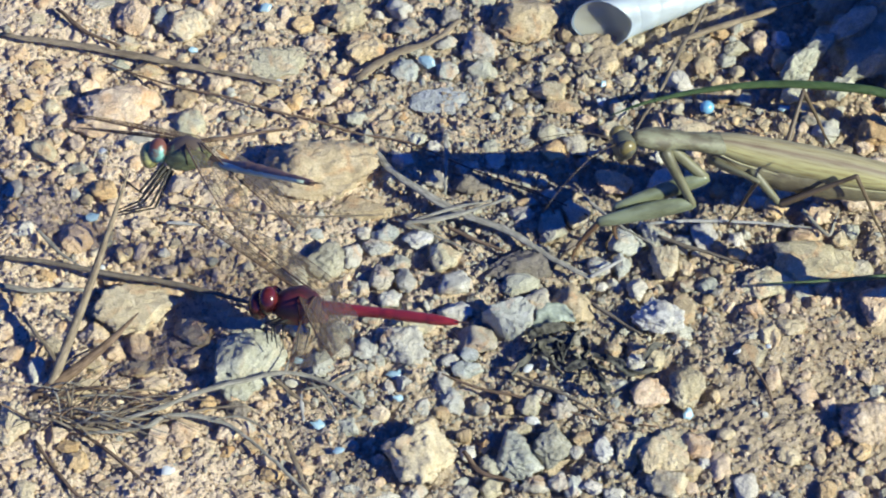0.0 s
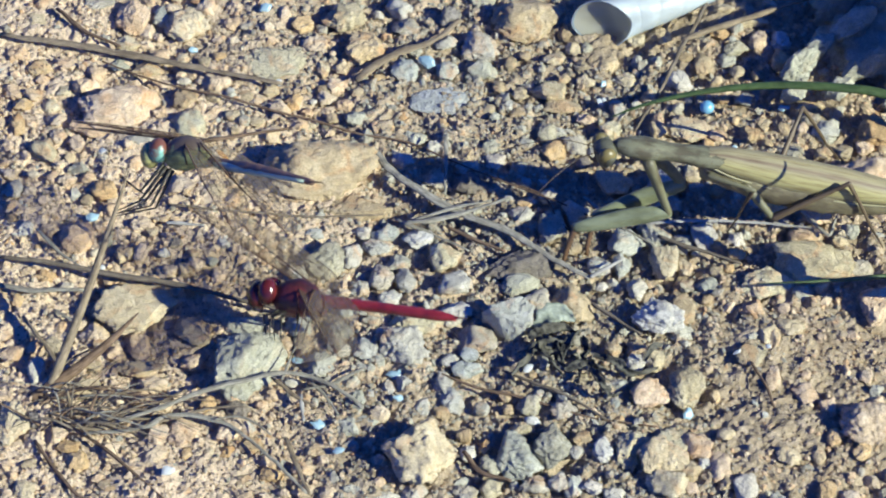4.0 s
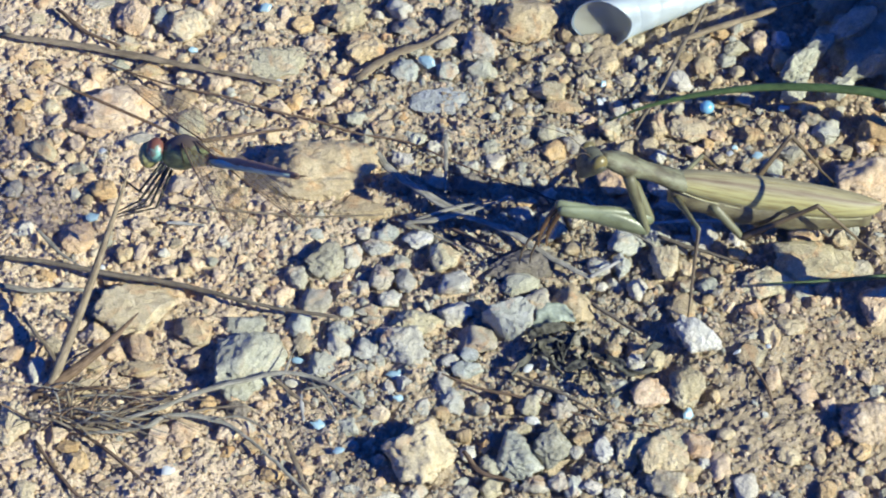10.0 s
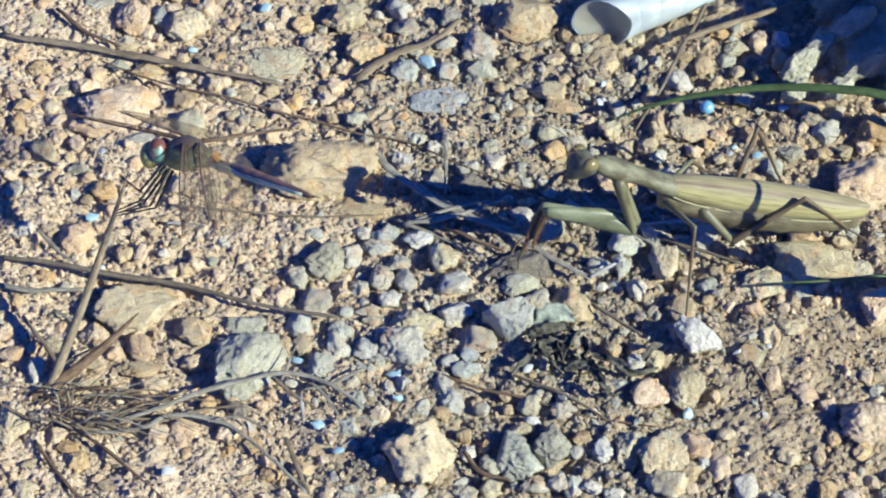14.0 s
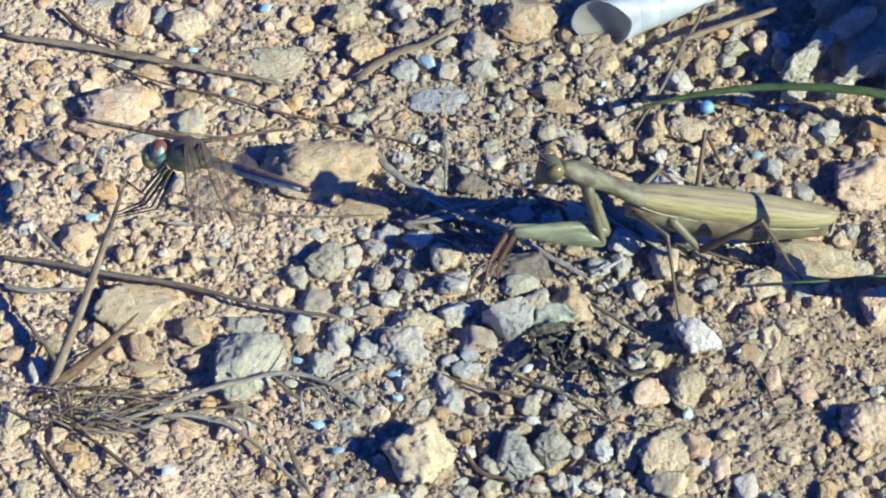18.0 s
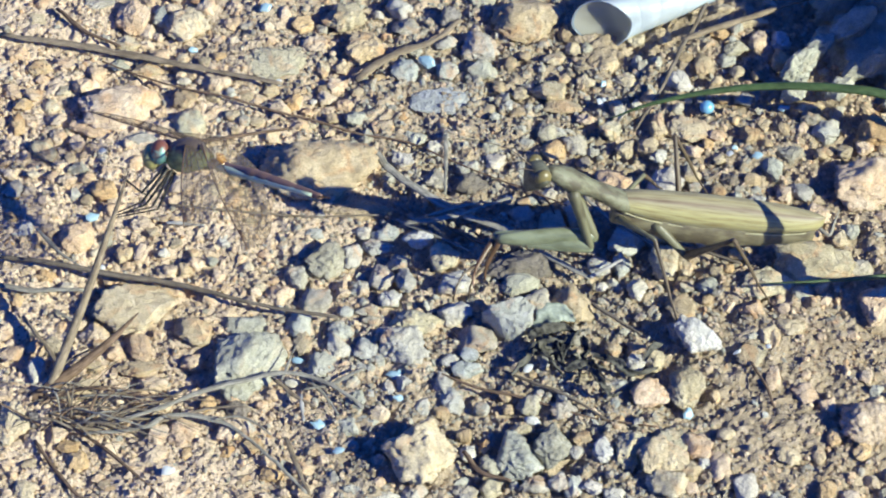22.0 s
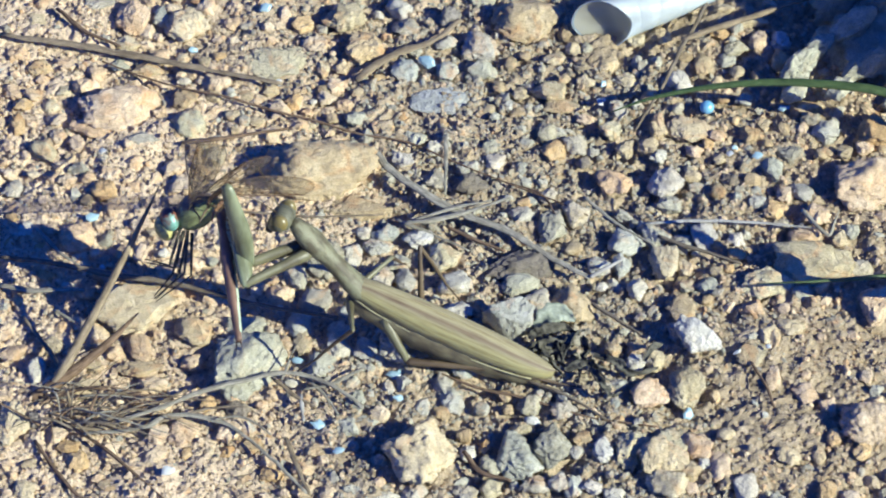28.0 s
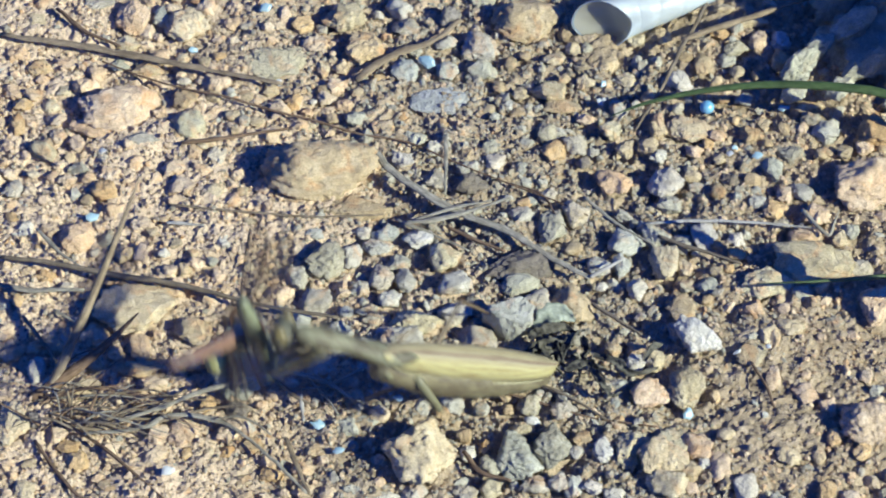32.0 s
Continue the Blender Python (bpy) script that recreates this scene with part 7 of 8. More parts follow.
mantis_at(29.5, (-16.9, -25.3, 14.0), (17.3, -30.5, 4.0), (-29.6, -17.9, 23.7), (-32.6, -16.5, 25.2),
          ((-36.5, -28.0, 20.7), (-42.3, -12.7, 18.6), (-46.7, -19.5, 23.8)),
          ((-34.2, -20.3, 15.5), (-34.8, -23.2, 31.8), (-40.4, -18.9, 25.3)),
          ((-25.3, -30.4, 1.0), (-5.4, -7.0, 1.0), (33.0, -39.5, 0.6), (3.0, -14.0, 1.0)))
mantis_at(30.5, (-17.3, -25.8, 14.0), (16.9, -30.6, 4.1), (-30.1, -18.5, 23.6), (-32.9, -17.0, 25.2),
          ((-37.1, -25.9, 17.8), (-42.9, -10.6, 16.0), (-46.9, -17.6, 21.2)),
          ((-32.4, -17.0, 13.8), (-34.9, -21.4, 29.5), (-41.0, -16.7, 23.7)),
          ((-25.3, -30.0, 1.0), (-4.9, -7.7, 1.0), (36.0, -42.0, 0.6), (3.0, -14.0, 1.0)))
mantis_at(31.0, (-17.2, -25.8, 14.0), (17.0, -30.0, 4.0), (-29.6, -18.3, 23.9), (-32.4, -16.8, 25.5),
          ((-36.5, -26.7, 18.6), (-42.6, -11.5, 17.1), (-46.8, -18.7, 21.7)),
          ((-32.7, -17.8, 14.9), (-35.9, -19.8, 31.0), (-41.5, -15.5, 24.5)),
          ((-24.8, -28.0, 1.0), (-4.9, -7.7, 1.0), (37.0, -43.0, 0.6), (3.0, -14.0, 1.0)))
mantis_at(31.6, (-17.0, -25.9, 14.0), (17.2, -29.5, 4.0), (-29.1, -18.1, 24.1), (-31.9, -16.6, 25.7),
          ((-35.9, -26.6, 18.5), (-42.4, -11.5, 17.4), (-46.9, -19.0, 21.2)),
          ((-33.0, -18.5, 15.8), (-36.7, -18.0, 31.9), (-41.9, -13.8, 24.9)),
          ((-23.9, -26.7, 1.0), (-4.9, -8.4, 1.0), (37.0, -43.0, 0.6), (3.0, -14.0, 1.0)))
mantis_at(31.8, (-16.5, -26.9, 14.0), (17.4, -29.8, 4.0), (-28.7, -19.2, 24.0), (-31.5, -17.7, 25.6),
          ((-35.6, -29.7, 21.0), (-41.2, -14.2, 20.2), (-45.7, -21.8, 24.1)),
          ((-32.9, -20.1, 16.1), (-36.4, -19.0, 32.2), (-41.8, -15.0, 25.4)),
          ((-23.4, -28.0, 1.0), (-4.4, -9.1, 1.0), (37.0, -43.0, 0.6), (3.0, -14.0, 1.0)))
mantis_at(32.0, (-9.0, -45.3, 20.9), (19.1, -31.4, 4.0), (-18.5, -45.9, 25.4), (-21.9, -44.9, 24.9),
          ((-26.4, -46.1, 19.1), (-33.5, -31.2, 18.0), (-37.0, -39.4, 21.7)),
          ((-28.5, -43.4, 19.3), (-33.6, -45.3, 34.9), (-37.3, -42.5, 26.5)),
          ((-17.3, -38.6, 1.0), (0.6, -15.2, 1.0), (4.5, -35.9, 1.0), (9.5, -17.3, 1.0)))


# ---- the dragonflies ----
def wing_shape(length, chord, hind):
    """Outline points of a wing along +x, in millimetres."""
    pts = []
    for i in range(15):
        s = i / 14
        lead = 0.10 * chord * math.sin(math.pi * s)
        if hind:
            tr = chord * (0.45 + 0.75 * math.sin(math.pi * min(1, s * 1.6 + 0.08))) if s < 0.35 else chord * 1.17 * max(0, 1 - ((s - 0.32) / 0.69) ** 2.4) ** 0.55
        else:
            tr = chord * (0.35 + 0.65 * math.sin(math.pi / 2 * min(1, s * 1.6))) * max(0, 1 - max(0, (s - 0.5) / 0.5) ** 2.6) ** 0.6
        pts.append((s * length, lead, -tr * 0.95))
    return pts


def dragonfly(name, label, look_of):
    root = tagged(new(name), label, "dragonfly")
    P = {}
    bm = limb([(-4.8, 0.7, 0.8, -1.0), (-4.0, 1.4, 1.7, -0.6), (-2.2, 2.0, 2.5, 0.1), (0, 2.35, 3.2, 0.1), (2, 2.1, 2.9, -0.1), (3.4, 1.6, 2.2, -0.2), (4.4, 0.7, 0.9, -0.1)], 18)
    th = part("thorax", bm, MAT[look_of["thorax"]], root, look_of["thorax_label"])
    for s in (1, -1):
        for x in (-0.4,):
            bm = bmesh.new()
            tube(bm, [((x + 0.3) / 1000, s * 0.0022, 0.0014), (x / 1000, s * 0.00235, 0.0), ((x - 0.3) / 1000, s * 0.0018, -0.0019)], [0.00018, 0.0003, 0.00015], 6, 0.6)
            part("side_stripe", bm, MAT[look_of["stripe"]], th)
    bm = bmesh.new()
    ball(bm, (5.6, 0, 0), (1.6, 2.2, 1.9))
    head = part("head", bm, MAT[look_of["face"]], root, look_of["face_label"])
    for s in (1, -1):
        bm = bmesh.new()
        ball(bm, (5.0, s * 1.35, 0.35), (1.65, 1.7, 2.2))
        part("eye", bm, MAT[look_of["eye"]], head, look_of["eye_label"])
    bm = bmesh.new()
    ball(bm, (6.8, 0, -0.55), (1.75, 2.55, 2.4), 3)
    part("muzzle", bm, MAT[look_of["muzzle"]], head)
    if look_of["stout"]:
        for ob in (th, head) + th.children[:] + head.children[:]:
            ob.data.transform(Matrix.Diagonal((1.08, 1.15, 1.12, 1)))
    # abdomen along +x of its own part
    prof = []
    for i in range(41):
        s = i / 40
        r = 1.12 * (1 - 0.28 * math.sin(math.pi * min(1, s * 2.6)) * (s < 0.39)) * (1 - 0.52 * max(0, s - 0.40) / 0.60)
        if look_of["stout"]:
            r = 0.98 + 0.34 * max(0.0, 1 - s / 0.35) ** 1.3 - 0.55 * max(0.0, (s - 0.80) / 0.20) ** 1.8
        r *= 1 - 0.10 * (abs((s * 9) % 1 - 0.5) > 0.43)
        prof.append((-0.6 + 26.2 * s, r * 1.1, r, 0.2 * math.sin(math.pi * s)))
    P["abdomen"] = part("abdomen", limb(prof, 14), MAT[look_of["abdomen"]], root, look_of["abdomen_label"])
    for s in (1, -1) if not look_of["stout"] else ():
        bm = bmesh.new()
        tube(bm, [((2.0 + 2.2 * i) / 1000, s * (0.62 if i < 4 else 0.80 - 0.045 * i) / 1000, -0.00034 + 0.00003 * i) for i in range(11)],
             [0.00060] + [0.00076 - 0.00004 * i for i in range(10)], 10)
        part("side_band", bm, MAT[look_of["band"]], P["abdomen"], look_of["band_label"])
    bm = bmesh.new()
    for s in (1, -1):
        spike(bm, (25.2, s * 0.35, 0.1), (27.4, s * 0.7, 0.2), 0.0002)
    part("tail_claspers", bm, MAT["vein"], P["abdomen"])
    for side, s in (("left", 1), ("right", -1)):
        for which, length, chord in (("fore", 26.5, 6.2), ("hind", 25.5, 7.6)):
            pts = wing_shape(length, chord, which == "hind")
            bm = bmesh.new()
            k = 6
            grid = [[[bm.verts.new((x / 1000, -s * (a + (b - a) * j / k) / 1000, (0.10 * math.sin(j * 2.4) + z) / 1000)) for j in range(k + 1)]
                     for x, a, b in pts] for z in (0.02, -0.02)]
            for g, gr in enumerate(grid):
                for i in range(len(pts) - 1):
                    for j in range(k):
                        f = [gr[i][j], gr[i + 1][j], gr[i + 1][j + 1], gr[i][j + 1]]
                        bm.faces.new(f if g else f[::-1])
            w = P[side, which] = part(which + "wing", bm, MAT["wing"], root, "clear glassy wing with dark veins")
            bm = bmesh.new()
            y = lambda v: -s * v / 1000
            tube(bm, [(x / 1000, y(a), 0) for x, a, b in pts], [0.00016 - 0.00007 * i / 14 for i in range(15)], 5)
            tube(bm, [(x / 1000, y(b), 0) for x, a, b in pts], [0.00005] * 15, 4)
            for q in (0.14, 0.32, 0.55, 0.78):
                cut = int(15 - 5 * q)
                tube(bm, [(x / 1000, y(a + (b - a) * q), 0.00005) for x, a, b in pts[:cut]], [0.00006 - 0.00003 * q] * cut, 4)
            for i in range(4, 14):
                x, a, b = pts[i]
                for u in (0.0, 0.5):
                    xx = x + u * length / 14
                    tube(bm, [(xx / 1000, y(a), 0.00003), ((xx + 0.2) / 1000, y(a + (b - a) * 0.35), 0.00003)], [0.00003, 0.00003], 4)
            part("vein_net", bm, MAT[look_of["vein"]], w, "dark branching wing veins")
            bm = bmesh.new()
            tube(bm, [(length * 0.83 / 1000, y(0.0), 0.0), (length * 0.93 / 1000, y(-0.15), 0.0)], [0.00032, 0.00032], 6, 0.3)
            part("wing_spot", bm, MAT["vein"], w, "dark spot near the wing tip")
            if which == "hind" and s > 0 and not look_of["stout"]:
                bm = limb([(1.9, 0.3, 0.03, 0.06), (2.6, 0.8, 0.04, 0.06), (3.8, 0.9, 0.04, 0.06), (5.0, 0.3, 0.03, 0.06)], 12)
                for v in bm.verts:
                    v.co.y += s * 0.0026
                part("amber_patch", bm, MAT["amber"], w, "amber tint at the wing root")
    for i, (hip, knee, foot) in enumerate(look_of["legs"]):
        for s in (1, -1):
            bm = bmesh.new()
            a, mid, c = (Vector((p[0] + (0.35 if s < 0 else 0.0), s * p[1], p[2] - (0.5 if s < 0 else 0.0))) for p in (hip, knee, foot))
            tube(bm, [p / 1000 for p in (a, a.lerp(mid, 0.5), mid, mid.lerp(c, 0.12), mid.lerp(c, 0.75), c)], [0.00030, 0.00027, 0.00020, 0.00017, 0.00013, 0.00008], 6)
            for k in range(4):
                p = mid.lerp(c, 0.15 + 0.2 * k)
                spike(bm, p, p + Vector((0.25, s * 0.35, 0.35)), 0.00006)
            part(("front", "middle", "hind")[i] + "_leg", bm, MAT["blackleg"], root)
    return root, P


def dragonfly_at(key, t, mid, face, tail, wings):
    """One moment of a dragonfly, in millimetres: thorax, face, tail tip, and the four wing tips."""
    mid, face, tail = Vector(mid), Vector(face), Vector(tail)
    root = seg(mid, face, (0, 0.95, 1))
    back = root.inverted()
    m = root.copy()
    m.translation = m.translation / 1000
    ROWS.setdefault(key, []).append((t, m))
    hip = Vector((-4.2, 0, -1.0 if key == "drab" else 0.2))
    belly_up = (0, 0, 1) if t < 28.4 else tuple(back.to_3x3() @ Vector((0, -1, 0.8)))
    places = [("abdomen", hip, tail, belly_up)]
    for (side, s), (which, x), tip in zip((("left", 1), ("left", 1), ("right", -1), ("right", -1)), (("fore", 0.2), ("hind", -2.8)) * 2, wings):
        places.append(((side, which), Vector((x, s * 1.4, 2.1)), Vector(tip), (0, 0, 1)))
    for name, base, tip, up in places:
        m = seg(base, back @ tip, up)
        m.translation = m.translation / 1000
        ROWS.setdefault((key, name), []).append((t, m))


DRAB = {"stout": False, "thorax": "olive", "thorax_label": "olive brown thorax with pale side stripes", "stripe": "blackleg", "face": "browneye", "face_label": "head with brown and blue eyes",
        "eye": "split_eye", "eye_label": "large eye, rust brown above and turquoise below", "muzzle": "yellow", "abdomen": "abdomen",
        "abdomen_label": "olive brown abdomen", "band": "dullblue", "band_label": "pale blue band along the side", "vein": "vein",
        "legs": (((4.0, 0.9, -2.0), (8.0, 1.5, -7.0), (12.4, 0.4, -4.2)), ((3.4, 1.0, -2.4), (8.0, 1.4, -8.6), (13.0, 0.5, -10.8)), ((2.6, 1.0, -2.6), (5.8, 1.6, -9.3), (13.2, 0.5, -11.2)))}
SCARLET = {"stout": True, "thorax": "darkred", "thorax_label": "dark red brown thorax", "stripe": "darkred", "face": "redeye", "face_label": "dark red head",
           "eye": "redeye", "eye_label": "glossy dark red eye", "muzzle": "redeye", "abdomen": "red",
           "abdomen_label": "bright scarlet abdomen", "band": "red", "band_label": "scarlet side of the abdomen", "vein": "vein",
           "legs": (((2.4, 0.9, -2.2), (5.2, 2.6, -3.6), (4.5, 1.8, -7.0)), ((1.0, 0.9, -2.2), (3.4, 3.2, -3.6), (2.6, 2.4, -7.6)), ((-0.4, 0.9, -2.2), (-1.4, 3.8, -3.6), (-1.0, 3.0, -7.6)))}
drab, DRAB_PARTS = dragonfly("dragonfly", "olive dragonfly with turquoise eyes perched on a dry stalk", DRAB)
scarlet, SCARLET_PARTS = dragonfly("dragonfly", "scarlet dragonfly with dark red eyes on the ground", SCARLET)
dragonfly_at("drab", 0.0, (-44.2, -1.8, 25.6), (-51.9, 0.1, 24.3), (-21.8, -18.8, 35.4),
             ((-34.7, -26.3, 31.2), (-25.5, -18.9, 25.0), (-63.2, 13.3, 16.8), (-66.4, 10.1, 23.8)))
dragonfly_at("drab", 3.5, (-44.2, -1.8, 25.6), (-51.8, 0.3, 24.1), (-21.8, -18.8, 35.6),
             ((-35.2, -26.4, 31.3), (-27.3, -20.9, 26.6), (-63.2, 13.3, 16.8), (-66.5, 9.6, 22.6)))
dragonfly_at("drab", 4.3, (-44.2, -1.8, 25.6), (-51.8, 0.3, 24.1), (-21.8, -18.8, 35.6),
             ((-35.2, -26.4, 31.3), (-27.3, -20.9, 26.6), (-63.2, 13.3, 16.8), (-66.5, 9.6, 22.6)))
dragonfly_at("drab", 4.7, (-52.9, 30.1, 40.3), (-58.2, 36.2, 40.1), (-35.2, 7.2, 48.3),
             ((-44.1, 5.3, 39.5), (-39.6, 10.3, 33.2), (-64.1, 53.7, 37.7), (-57.0, 55.1, 39.2)))
dragonfly_at("drab", 5.1, (-8.6, 86.0, 50.0), (-14.8, 90.8, 48.6), (6.6, 64.0, 63.3),
             ((-8.4, 59.5, 52.7), (-0.4, 61.9, 50.6), (-15.1, 111.3, 47.8), (-6.7, 111.1, 48.0)))
dragonfly_at("drab", 5.5, (109.2, -19.8, 59.8), (102.2, -16.8, 57.5), (125.0, -38.4, 76.5),
             ((104.2, -44.6, 69.9), (111.6, -44.1, 69.4), (107.4, 4.3, 51.1), (115.8, 2.9, 52.4)))
dragonfly_at("drab", 5.7, (76.4, -0.1, 50.0), (69.5, 2.9, 47.3), (93.8, -18.6, 65.7),
             ((72.4, -25.2, 59.8), (79.9, -24.4, 59.0), (72.5, 24.4, 42.9), (82.2, 23.3, 43.9)))
dragonfly_at("drab", 5.8, (51.3, 14.6, 45.1), (44.1, 17.4, 43.0), (67.9, -4.1, 61.0),
             ((48.0, -10.6, 54.8), (55.6, -9.7, 53.9), (45.6, 39.0, 38.8), (55.5, 38.5, 39.3)))
dragonfly_at("drab", 5.9, (19.3, 19.7, 40.3), (11.9, 22.2, 38.2), (37.9, 2.3, 55.4),
             ((16.8, -5.5, 49.9), (24.5, -4.4, 48.8), (12.7, 44.1, 34.2), (22.7, 43.8, 34.5)))
dragonfly_at("drab", 6.0, (-6.8, 20.1, 30.0), (-14.8, 20.5, 29.2), (14.6, 5.3, 43.2),
             ((-8.1, -5.1, 40.1), (-0.4, -3.8, 38.2), (-14.6, 43.9, 23.4), (-4.5, 44.3, 24.4)))
dragonfly_at("drab", 6.1, (-23.4, 18.5, 28.1), (-29.8, 20.1, 23.5), (-4.7, 7.9, 49.0),
             ((-23.0, -6.8, 37.7), (-15.9, -4.9, 36.6), (-35.9, 40.9, 23.4), (-25.8, 42.9, 22.9)))
dragonfly_at("drab", 6.2, (-32.7, 9.8, 26.2), (-39.3, 11.9, 22.1), (-11.0, -3.5, 42.3),
             ((-32.0, -15.6, 35.7), (-24.4, -13.4, 34.8), (-45.7, 31.7, 21.0), (-35.7, 33.8, 20.3)))
dragonfly_at("drab", 6.3, (-43.1, 3.2, 25.6), (-49.7, 5.7, 21.8), (-20.5, -10.2, 40.4),
             ((-41.4, -22.1, 35.3), (-33.9, -19.6, 34.2), (-58.5, 23.9, 21.5), (-48.6, 26.9, 20.0)))
dragonfly_at("drab", 6.4, (-46.6, 3.8, 25.6), (-53.4, 4.6, 21.5), (-26.2, -9.8, 42.7),
             ((-43.4, -21.8, 33.7), (-34.9, -18.4, 32.3), (-65.3, 22.2, 23.9), (-54.6, 27.3, 21.7)))
dragonfly_at("drab", 7.0, (-46.3, 3.0, 25.6), (-53.5, 2.8, 22.2), (-28.1, -11.0, 43.9),
             ((-42.4, -22.6, 33.2), (-34.0, -18.9, 32.1), (-67.0, 19.6, 27.0), (-55.5, 26.2, 22.7)))
dragonfly_at("drab", 7.5, (-45.6, -0.4, 25.6), (-52.5, 2.0, 22.4), (-24.3, -15.3, 40.5),
             ((-31.8, -20.1, 38.8), (-21.7, -8.9, 30.0), (-68.0, 13.7, 28.6), (-58.4, 20.6, 20.6)))
dragonfly_at("drab", 9.0, (-44.8, -1.5, 25.6), (-52.2, 0.8, 23.6), (-24.2, -19.3, 37.7),
             ((-32.9, -24.9, 31.4), (-23.1, -14.8, 25.5), (-68.5, 8.8, 33.7), (-56.3, 20.3, 21.1)))
dragonfly_at("drab", 11.0, (-44.6, -1.5, 25.6), (-52.0, 0.8, 23.6), (-24.2, -19.5, 37.7),
             ((-36.7, -26.6, 30.4), (-27.3, -20.2, 26.6), (-68.5, 8.7, 32.8), (-55.8, 20.4, 20.8)))
dragonfly_at("drab", 13.0, (-44.6, -1.8, 25.6), (-51.9, 0.8, 23.6), (-23.8, -19.8, 37.1),
             ((-39.4, -27.7, 28.8), (-34.2, -25.0, 26.0), (-69.1, 6.6, 33.4), (-55.8, 20.1, 21.0)))
dragonfly_at("drab", 14.5, (-44.2, -1.8, 25.6), (-51.8, 0.3, 24.1), (-21.8, -20.2, 32.4),
             ((-45.1, -27.8, 32.7), (-39.0, -26.2, 32.8), (-63.2, 13.8, 17.7), (-58.4, 16.0, 16.0)))
dragonfly_at("drab", 17.0, (-44.2, -1.8, 25.6), (-51.8, 0.2, 24.0), (-24.2, -20.9, 36.2),
             ((-41.8, -27.7, 32.6), (-36.7, -25.9, 31.1), (-65.0, 11.9, 18.6), (-58.4, 15.4, 15.2)))
dragonfly_at("drab", 19.0, (-43.9, -2.2, 25.6), (-51.4, 0.1, 24.0), (-20.7, -19.4, 33.4),
             ((-42.2, -27.8, 34.4), (-34.7, -25.0, 34.3), (-64.0, 13.7, 21.0), (-46.6, 17.5, 11.6)))
dragonfly_at("drab", 21.0, (-43.9, -2.2, 25.6), (-51.4, 0.1, 24.0), (-20.7, -19.4, 33.4),
             ((-43.2, -27.8, 34.4), (-33.8, -25.4, 30.6), (-64.0, 13.7, 21.0), (-46.6, 17.5, 11.6)))
dragonfly_at("drab", 23.0, (-43.9, -2.2, 25.6), (-51.4, 0.1, 24.0), (-20.3, -19.5, 32.1),
             ((-44.3, -28.1, 33.3), (-33.5, -25.4, 26.5), (-58.4, 16.4, 15.5), (-52.5, 16.5, 12.6)))
dragonfly_at("drab", 25.0, (-43.9, -2.9, 25.6), (-51.5, -0.6, 25.0), (-20.5, -19.6, 33.6),
             ((-45.4, -27.6, 36.9), (-34.3, -26.5, 28.9), (-63.1, 12.6, 17.9), (-58.3, 14.3, 15.5)))
dragonfly_at("drab", 25.3, (-43.9, -3.1, 25.6), (-51.5, -0.9, 25.0), (-20.7, -20.3, 33.3),
             ((-45.5, -28.2, 36.2), (-34.3, -26.8, 27.9), (-63.1, 12.4, 18.1), (-58.3, 14.1, 15.7)))
dragonfly_at("drab", 25.4, (-45.5, -1.0, 24.4), (-52.5, 2.4, 22.8), (-38.8, -28.4, 22.7),
             ((-45.2, -27.1, 30.9), (-36.1, -24.0, 20.8), (-58.4, 21.2, 19.9), (-45.6, 23.1, 18.1)))
dragonfly_at("drab", 25.5, (-42.8, -9.4, 23.2), (-49.8, -6.7, 20.5), (-45.6, -36.0, 20.5),
             ((-46.2, -35.4, 21.7), (-32.8, -32.8, 27.2), (-48.3, 15.6, 18.4), (-36.4, 12.3, 13.3)))
dragonfly_at("drab", 27.5, (-42.3, -13.1, 23.2), (-49.5, -13.8, 19.8), (-44.9, -33.9, 11.3),
             ((-40.9, -23.5, 49.5), (-33.4, -24.7, 46.1), (-44.2, 11.5, 15.5), (-22.1, -2.0, 14.3)))
dragonfly_at("drab", 28.0, (-42.1, -13.1, 23.2), (-49.1, -13.3, 19.2), (-34.6, -37.4, 16.5),
             ((-40.9, -23.5, 49.5), (-33.4, -24.7, 46.1), (-45.3, 11.0, 14.6), (-26.2, 1.7, 11.9)))
dragonfly_at("drab", 28.5, (-41.2, -13.6, 23.2), (-48.2, -11.9, 19.7), (-54.4, -34.0, 28.2),
             ((-40.9, -23.7, 49.7), (-33.4, -25.2, 46.5), (-45.7, 10.3, 14.6), (-38.3, 8.5, 12.8)))
dragonfly_at("drab", 29.0, (-40.5, -15.0, 23.2), (-47.4, -12.2, 20.3), (-55.1, -33.6, 31.7),
             ((-40.8, -24.0, 50.1), (-33.3, -25.8, 47.1), (-45.2, 9.1, 15.1), (-38.2, 7.7, 13.7)))
dragonfly_at("drab", 29.5, (-39.9, -15.9, 23.2), (-46.7, -12.4, 20.9), (-55.8, -32.7, 33.0),
             ((-40.8, -24.3, 50.3), (-33.3, -26.2, 47.6), (-44.1, 8.1, 14.7), (-37.2, 6.5, 13.4)))
dragonfly_at("drab", 30.5, (-39.7, -16.1, 23.2), (-46.5, -12.5, 20.9), (-55.7, -32.6, 33.1),
             ((-40.8, -24.3, 50.3), (-33.3, -26.3, 47.7), (-43.2, 7.6, 13.7), (-38.2, 6.5, 13.4)))
dragonfly_at("drab", 31.0, (-39.7, -16.1, 23.2), (-46.6, -12.6, 21.0), (-55.8, -32.5, 33.0),
             ((-40.8, -24.3, 50.3), (-33.3, -26.3, 47.7), (-42.7, 8.1, 14.7), (-38.2, 7.0, 14.4)))
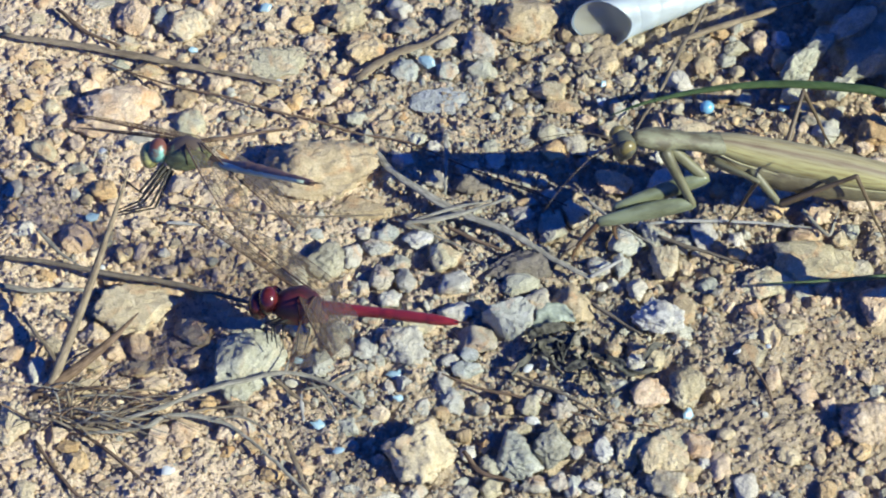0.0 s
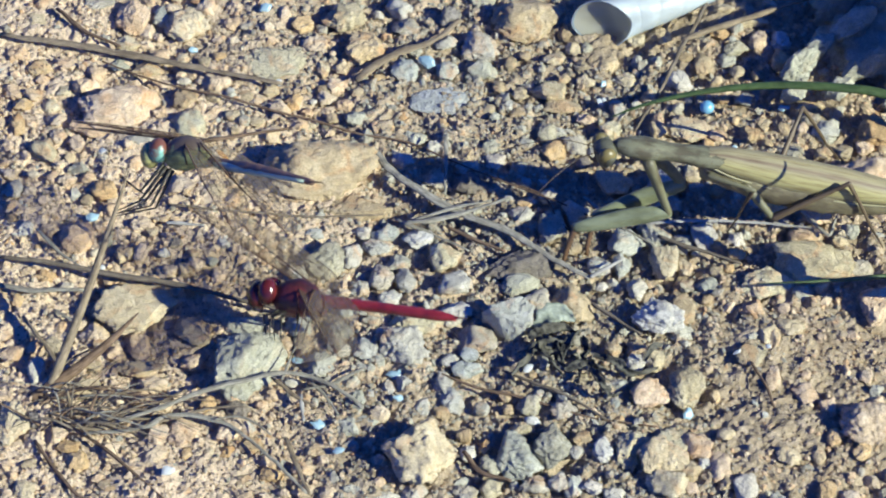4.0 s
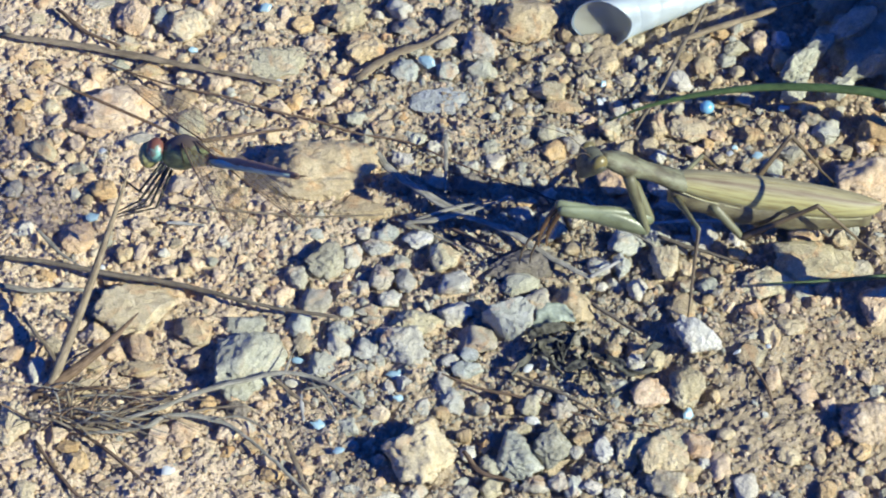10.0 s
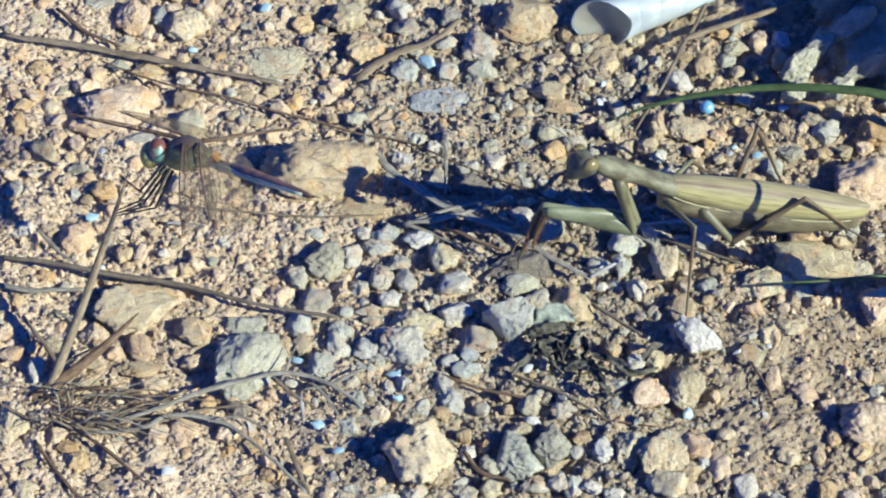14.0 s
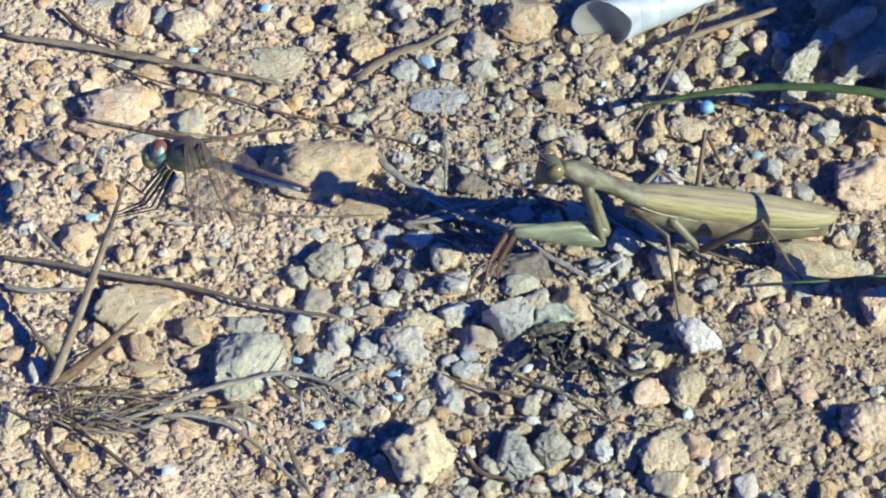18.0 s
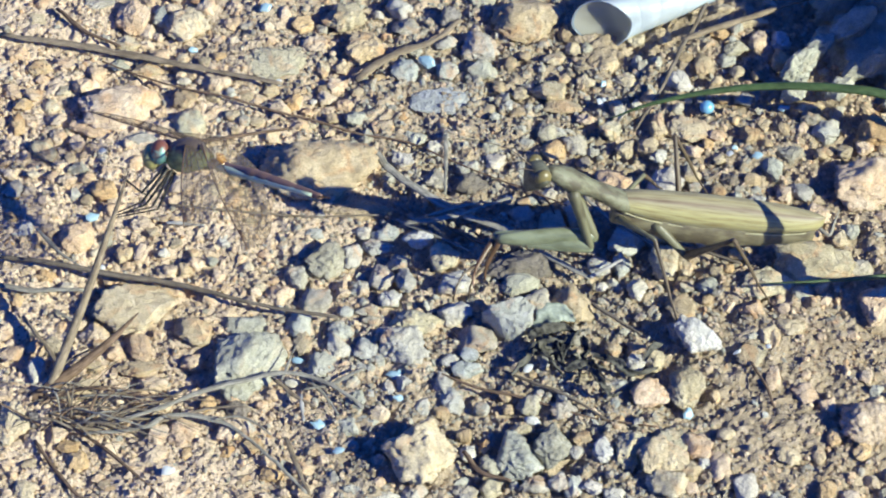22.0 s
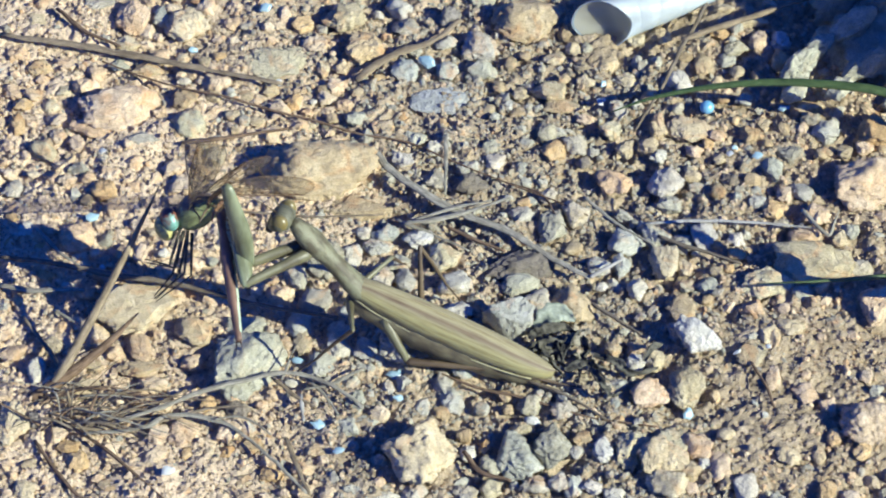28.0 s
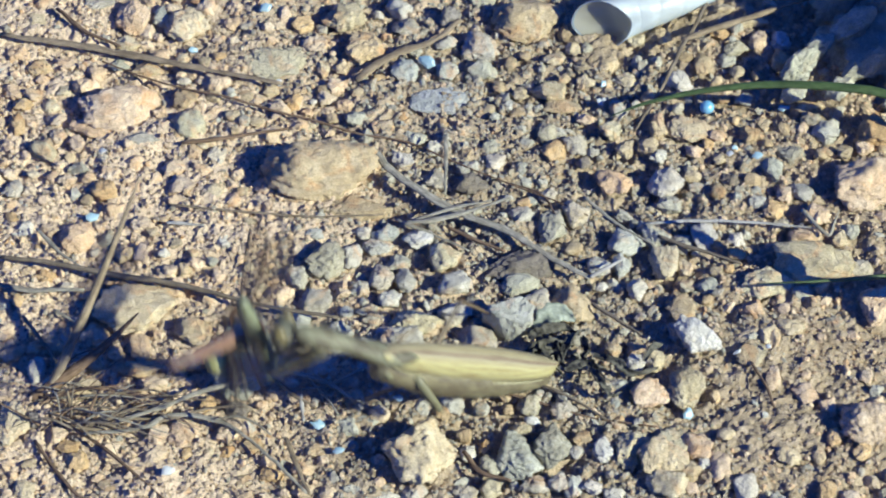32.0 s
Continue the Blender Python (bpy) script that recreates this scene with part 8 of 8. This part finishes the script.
dragonfly_at("drab", 31.6, (-39.9, -16.1, 23.2), (-46.8, -12.7, 21.0), (-55.7, -32.7, 33.1),
             ((-40.8, -24.3, 50.3), (-33.3, -26.2, 47.6), (-42.1, 8.6, 15.6), (-38.1, 7.4, 15.4)))
dragonfly_at("drab", 31.8, (-39.5, -16.6, 23.2), (-46.4, -13.3, 20.9), (-55.1, -33.5, 33.2),
             ((-40.8, -24.4, 50.5), (-33.3, -26.5, 47.9), (-42.1, 7.7, 15.0), (-38.1, 6.6, 14.7)))
dragonfly_at("drab", 32.0, (-34.3, -38.1, 18.3), (-39.6, -38.4, 12.3), (-45.0, -57.7, 31.8),
             ((-33.8, -63.4, 28.4), (-29.2, -61.5, 29.1), (-33.6, -12.1, 15.5), (-30.7, -13.6, 14.2)))
dragonfly_at("scarlet", 0.0, (-24.6, -23.2, 9.9), (-32.2, -21.1, 9.1), (2.8, -33.7, 16.8),
             ((-18.2, -47.1, 21.6), (-25.8, -47.2, 20.4), (-44.0, -5.3, 13.5), (-36.9, -1.4, 7.3)))
dragonfly_at("scarlet", 3.5, (-24.6, -23.2, 9.9), (-32.2, -21.1, 9.1), (2.8, -33.7, 16.8),
             ((-18.2, -47.1, 21.6), (-25.8, -47.2, 20.4), (-44.0, -5.3, 13.5), (-36.9, -1.4, 7.3)))
dragonfly_at("scarlet", 3.9, (-24.6, -23.2, 9.9), (-32.2, -21.1, 9.1), (2.8, -33.7, 16.8),
             ((-18.2, -47.1, 21.6), (-25.8, -47.2, 20.4), (-44.0, -5.3, 13.5), (-36.9, -1.4, 7.3)))
dragonfly_at("scarlet", 4.5, (-47.1, 0.8, 33.0), (-53.1, 5.7, 35.0), (-21.5, -14.6, 34.6),
             ((-35.1, -19.9, 23.5), (-34.9, -21.1, 30.3), (-62.7, 22.2, 34.2), (-57.8, 23.9, 35.2)))
dragonfly_at("scarlet", 5.2, (-137.6, 101.9, 8.8), (-145.3, 104.1, 9.7), (-108.2, 95.4, 8.8),
             ((-128.2, 77.7, 16.1), (-136.5, 76.9, 15.5), (-146.9, 126.3, 6.2), (-138.2, 126.9, 5.7)))
dragonfly_at("scarlet", 32.0, (-137.6, 101.9, 8.8), (-145.3, 104.1, 9.7), (-108.2, 95.4, 8.8),
             ((-128.2, 77.7, 16.1), (-136.5, 76.9, 15.5), (-146.9, 126.3, 6.2), (-138.2, 126.9, 5.7)))


def motions():
    walk(mantis, ROWS["mantis"])
    walk(PARTS["neck"], ROWS["neck"])
    walk(PARTS["head"], ROWS["head"])
    for side in ("left", "right"):
        for key in ((side, "coxa"), (side, "femur"), (side, "tibia"), (side, "mid", "femur"), (side, "mid", "tibia"), (side, "hind", "femur"), (side, "hind", "tibia")):
            walk(PARTS[key], ROWS[key])
    for key, root, pieces in (("drab", drab, DRAB_PARTS), ("scarlet", scarlet, SCARLET_PARTS)):
        walk(root, ROWS[key])
        for name, ob in pieces.items():
            walk(ob, ROWS[key, name])
    for thing, rows in STILL_ROWS:
        walk(thing, rows)


def sway(thing, rows):
    """A stalk turning about its root, in degrees across the view."""
    axis = Vector((0, 0.695, -0.719))
    return [(t, Matrix.Translation(thing.location) @ Matrix.Rotation(radians(a), 4, axis)) for t, a in rows]


STILL_ROWS = [(rolled, [(0.0, pose(0.0378, -0.0187, 0.0020, 0, 0, -30)), (6.0, pose(0.0378, -0.0187, 0.0020, 0, 0, -30)), (6.15, pose(0.0414, -0.0187, 0.0022, 20, -35, 40)),
                        (8.2, pose(0.0418, -0.0187, 0.0022, 20, -35, 40)), (8.6, pose(0.0440, -0.0227, 0.0020, 0, 0, 120)), (32.0, pose(0.0440, -0.0227, 0.0020, 0, 0, 120))]),
              (perch, sway(perch, ((0.0, 0), (25.2, 0), (25.5, 7), (28.0, 8), (29.6, 10), (31.7, 11), (32.0, 3)))),
              (green_blade, sway(green_blade, ((0.0, 0.4), (2.0, -0.3), (3.5, 0.2), (6.0, -0.6), (9.0, -0.2), (11.0, -0.5), (13.0, 0.5), (14.5, -0.8), (17.0, 0.1), (19.0, -0.7),
                                                  (21.0, 0.0), (23.0, -0.2), (25.0, 0.5), (25.5, 1.0), (28.0, 0.9), (30.0, 0.0), (32.0, 0.3))))]

motions()
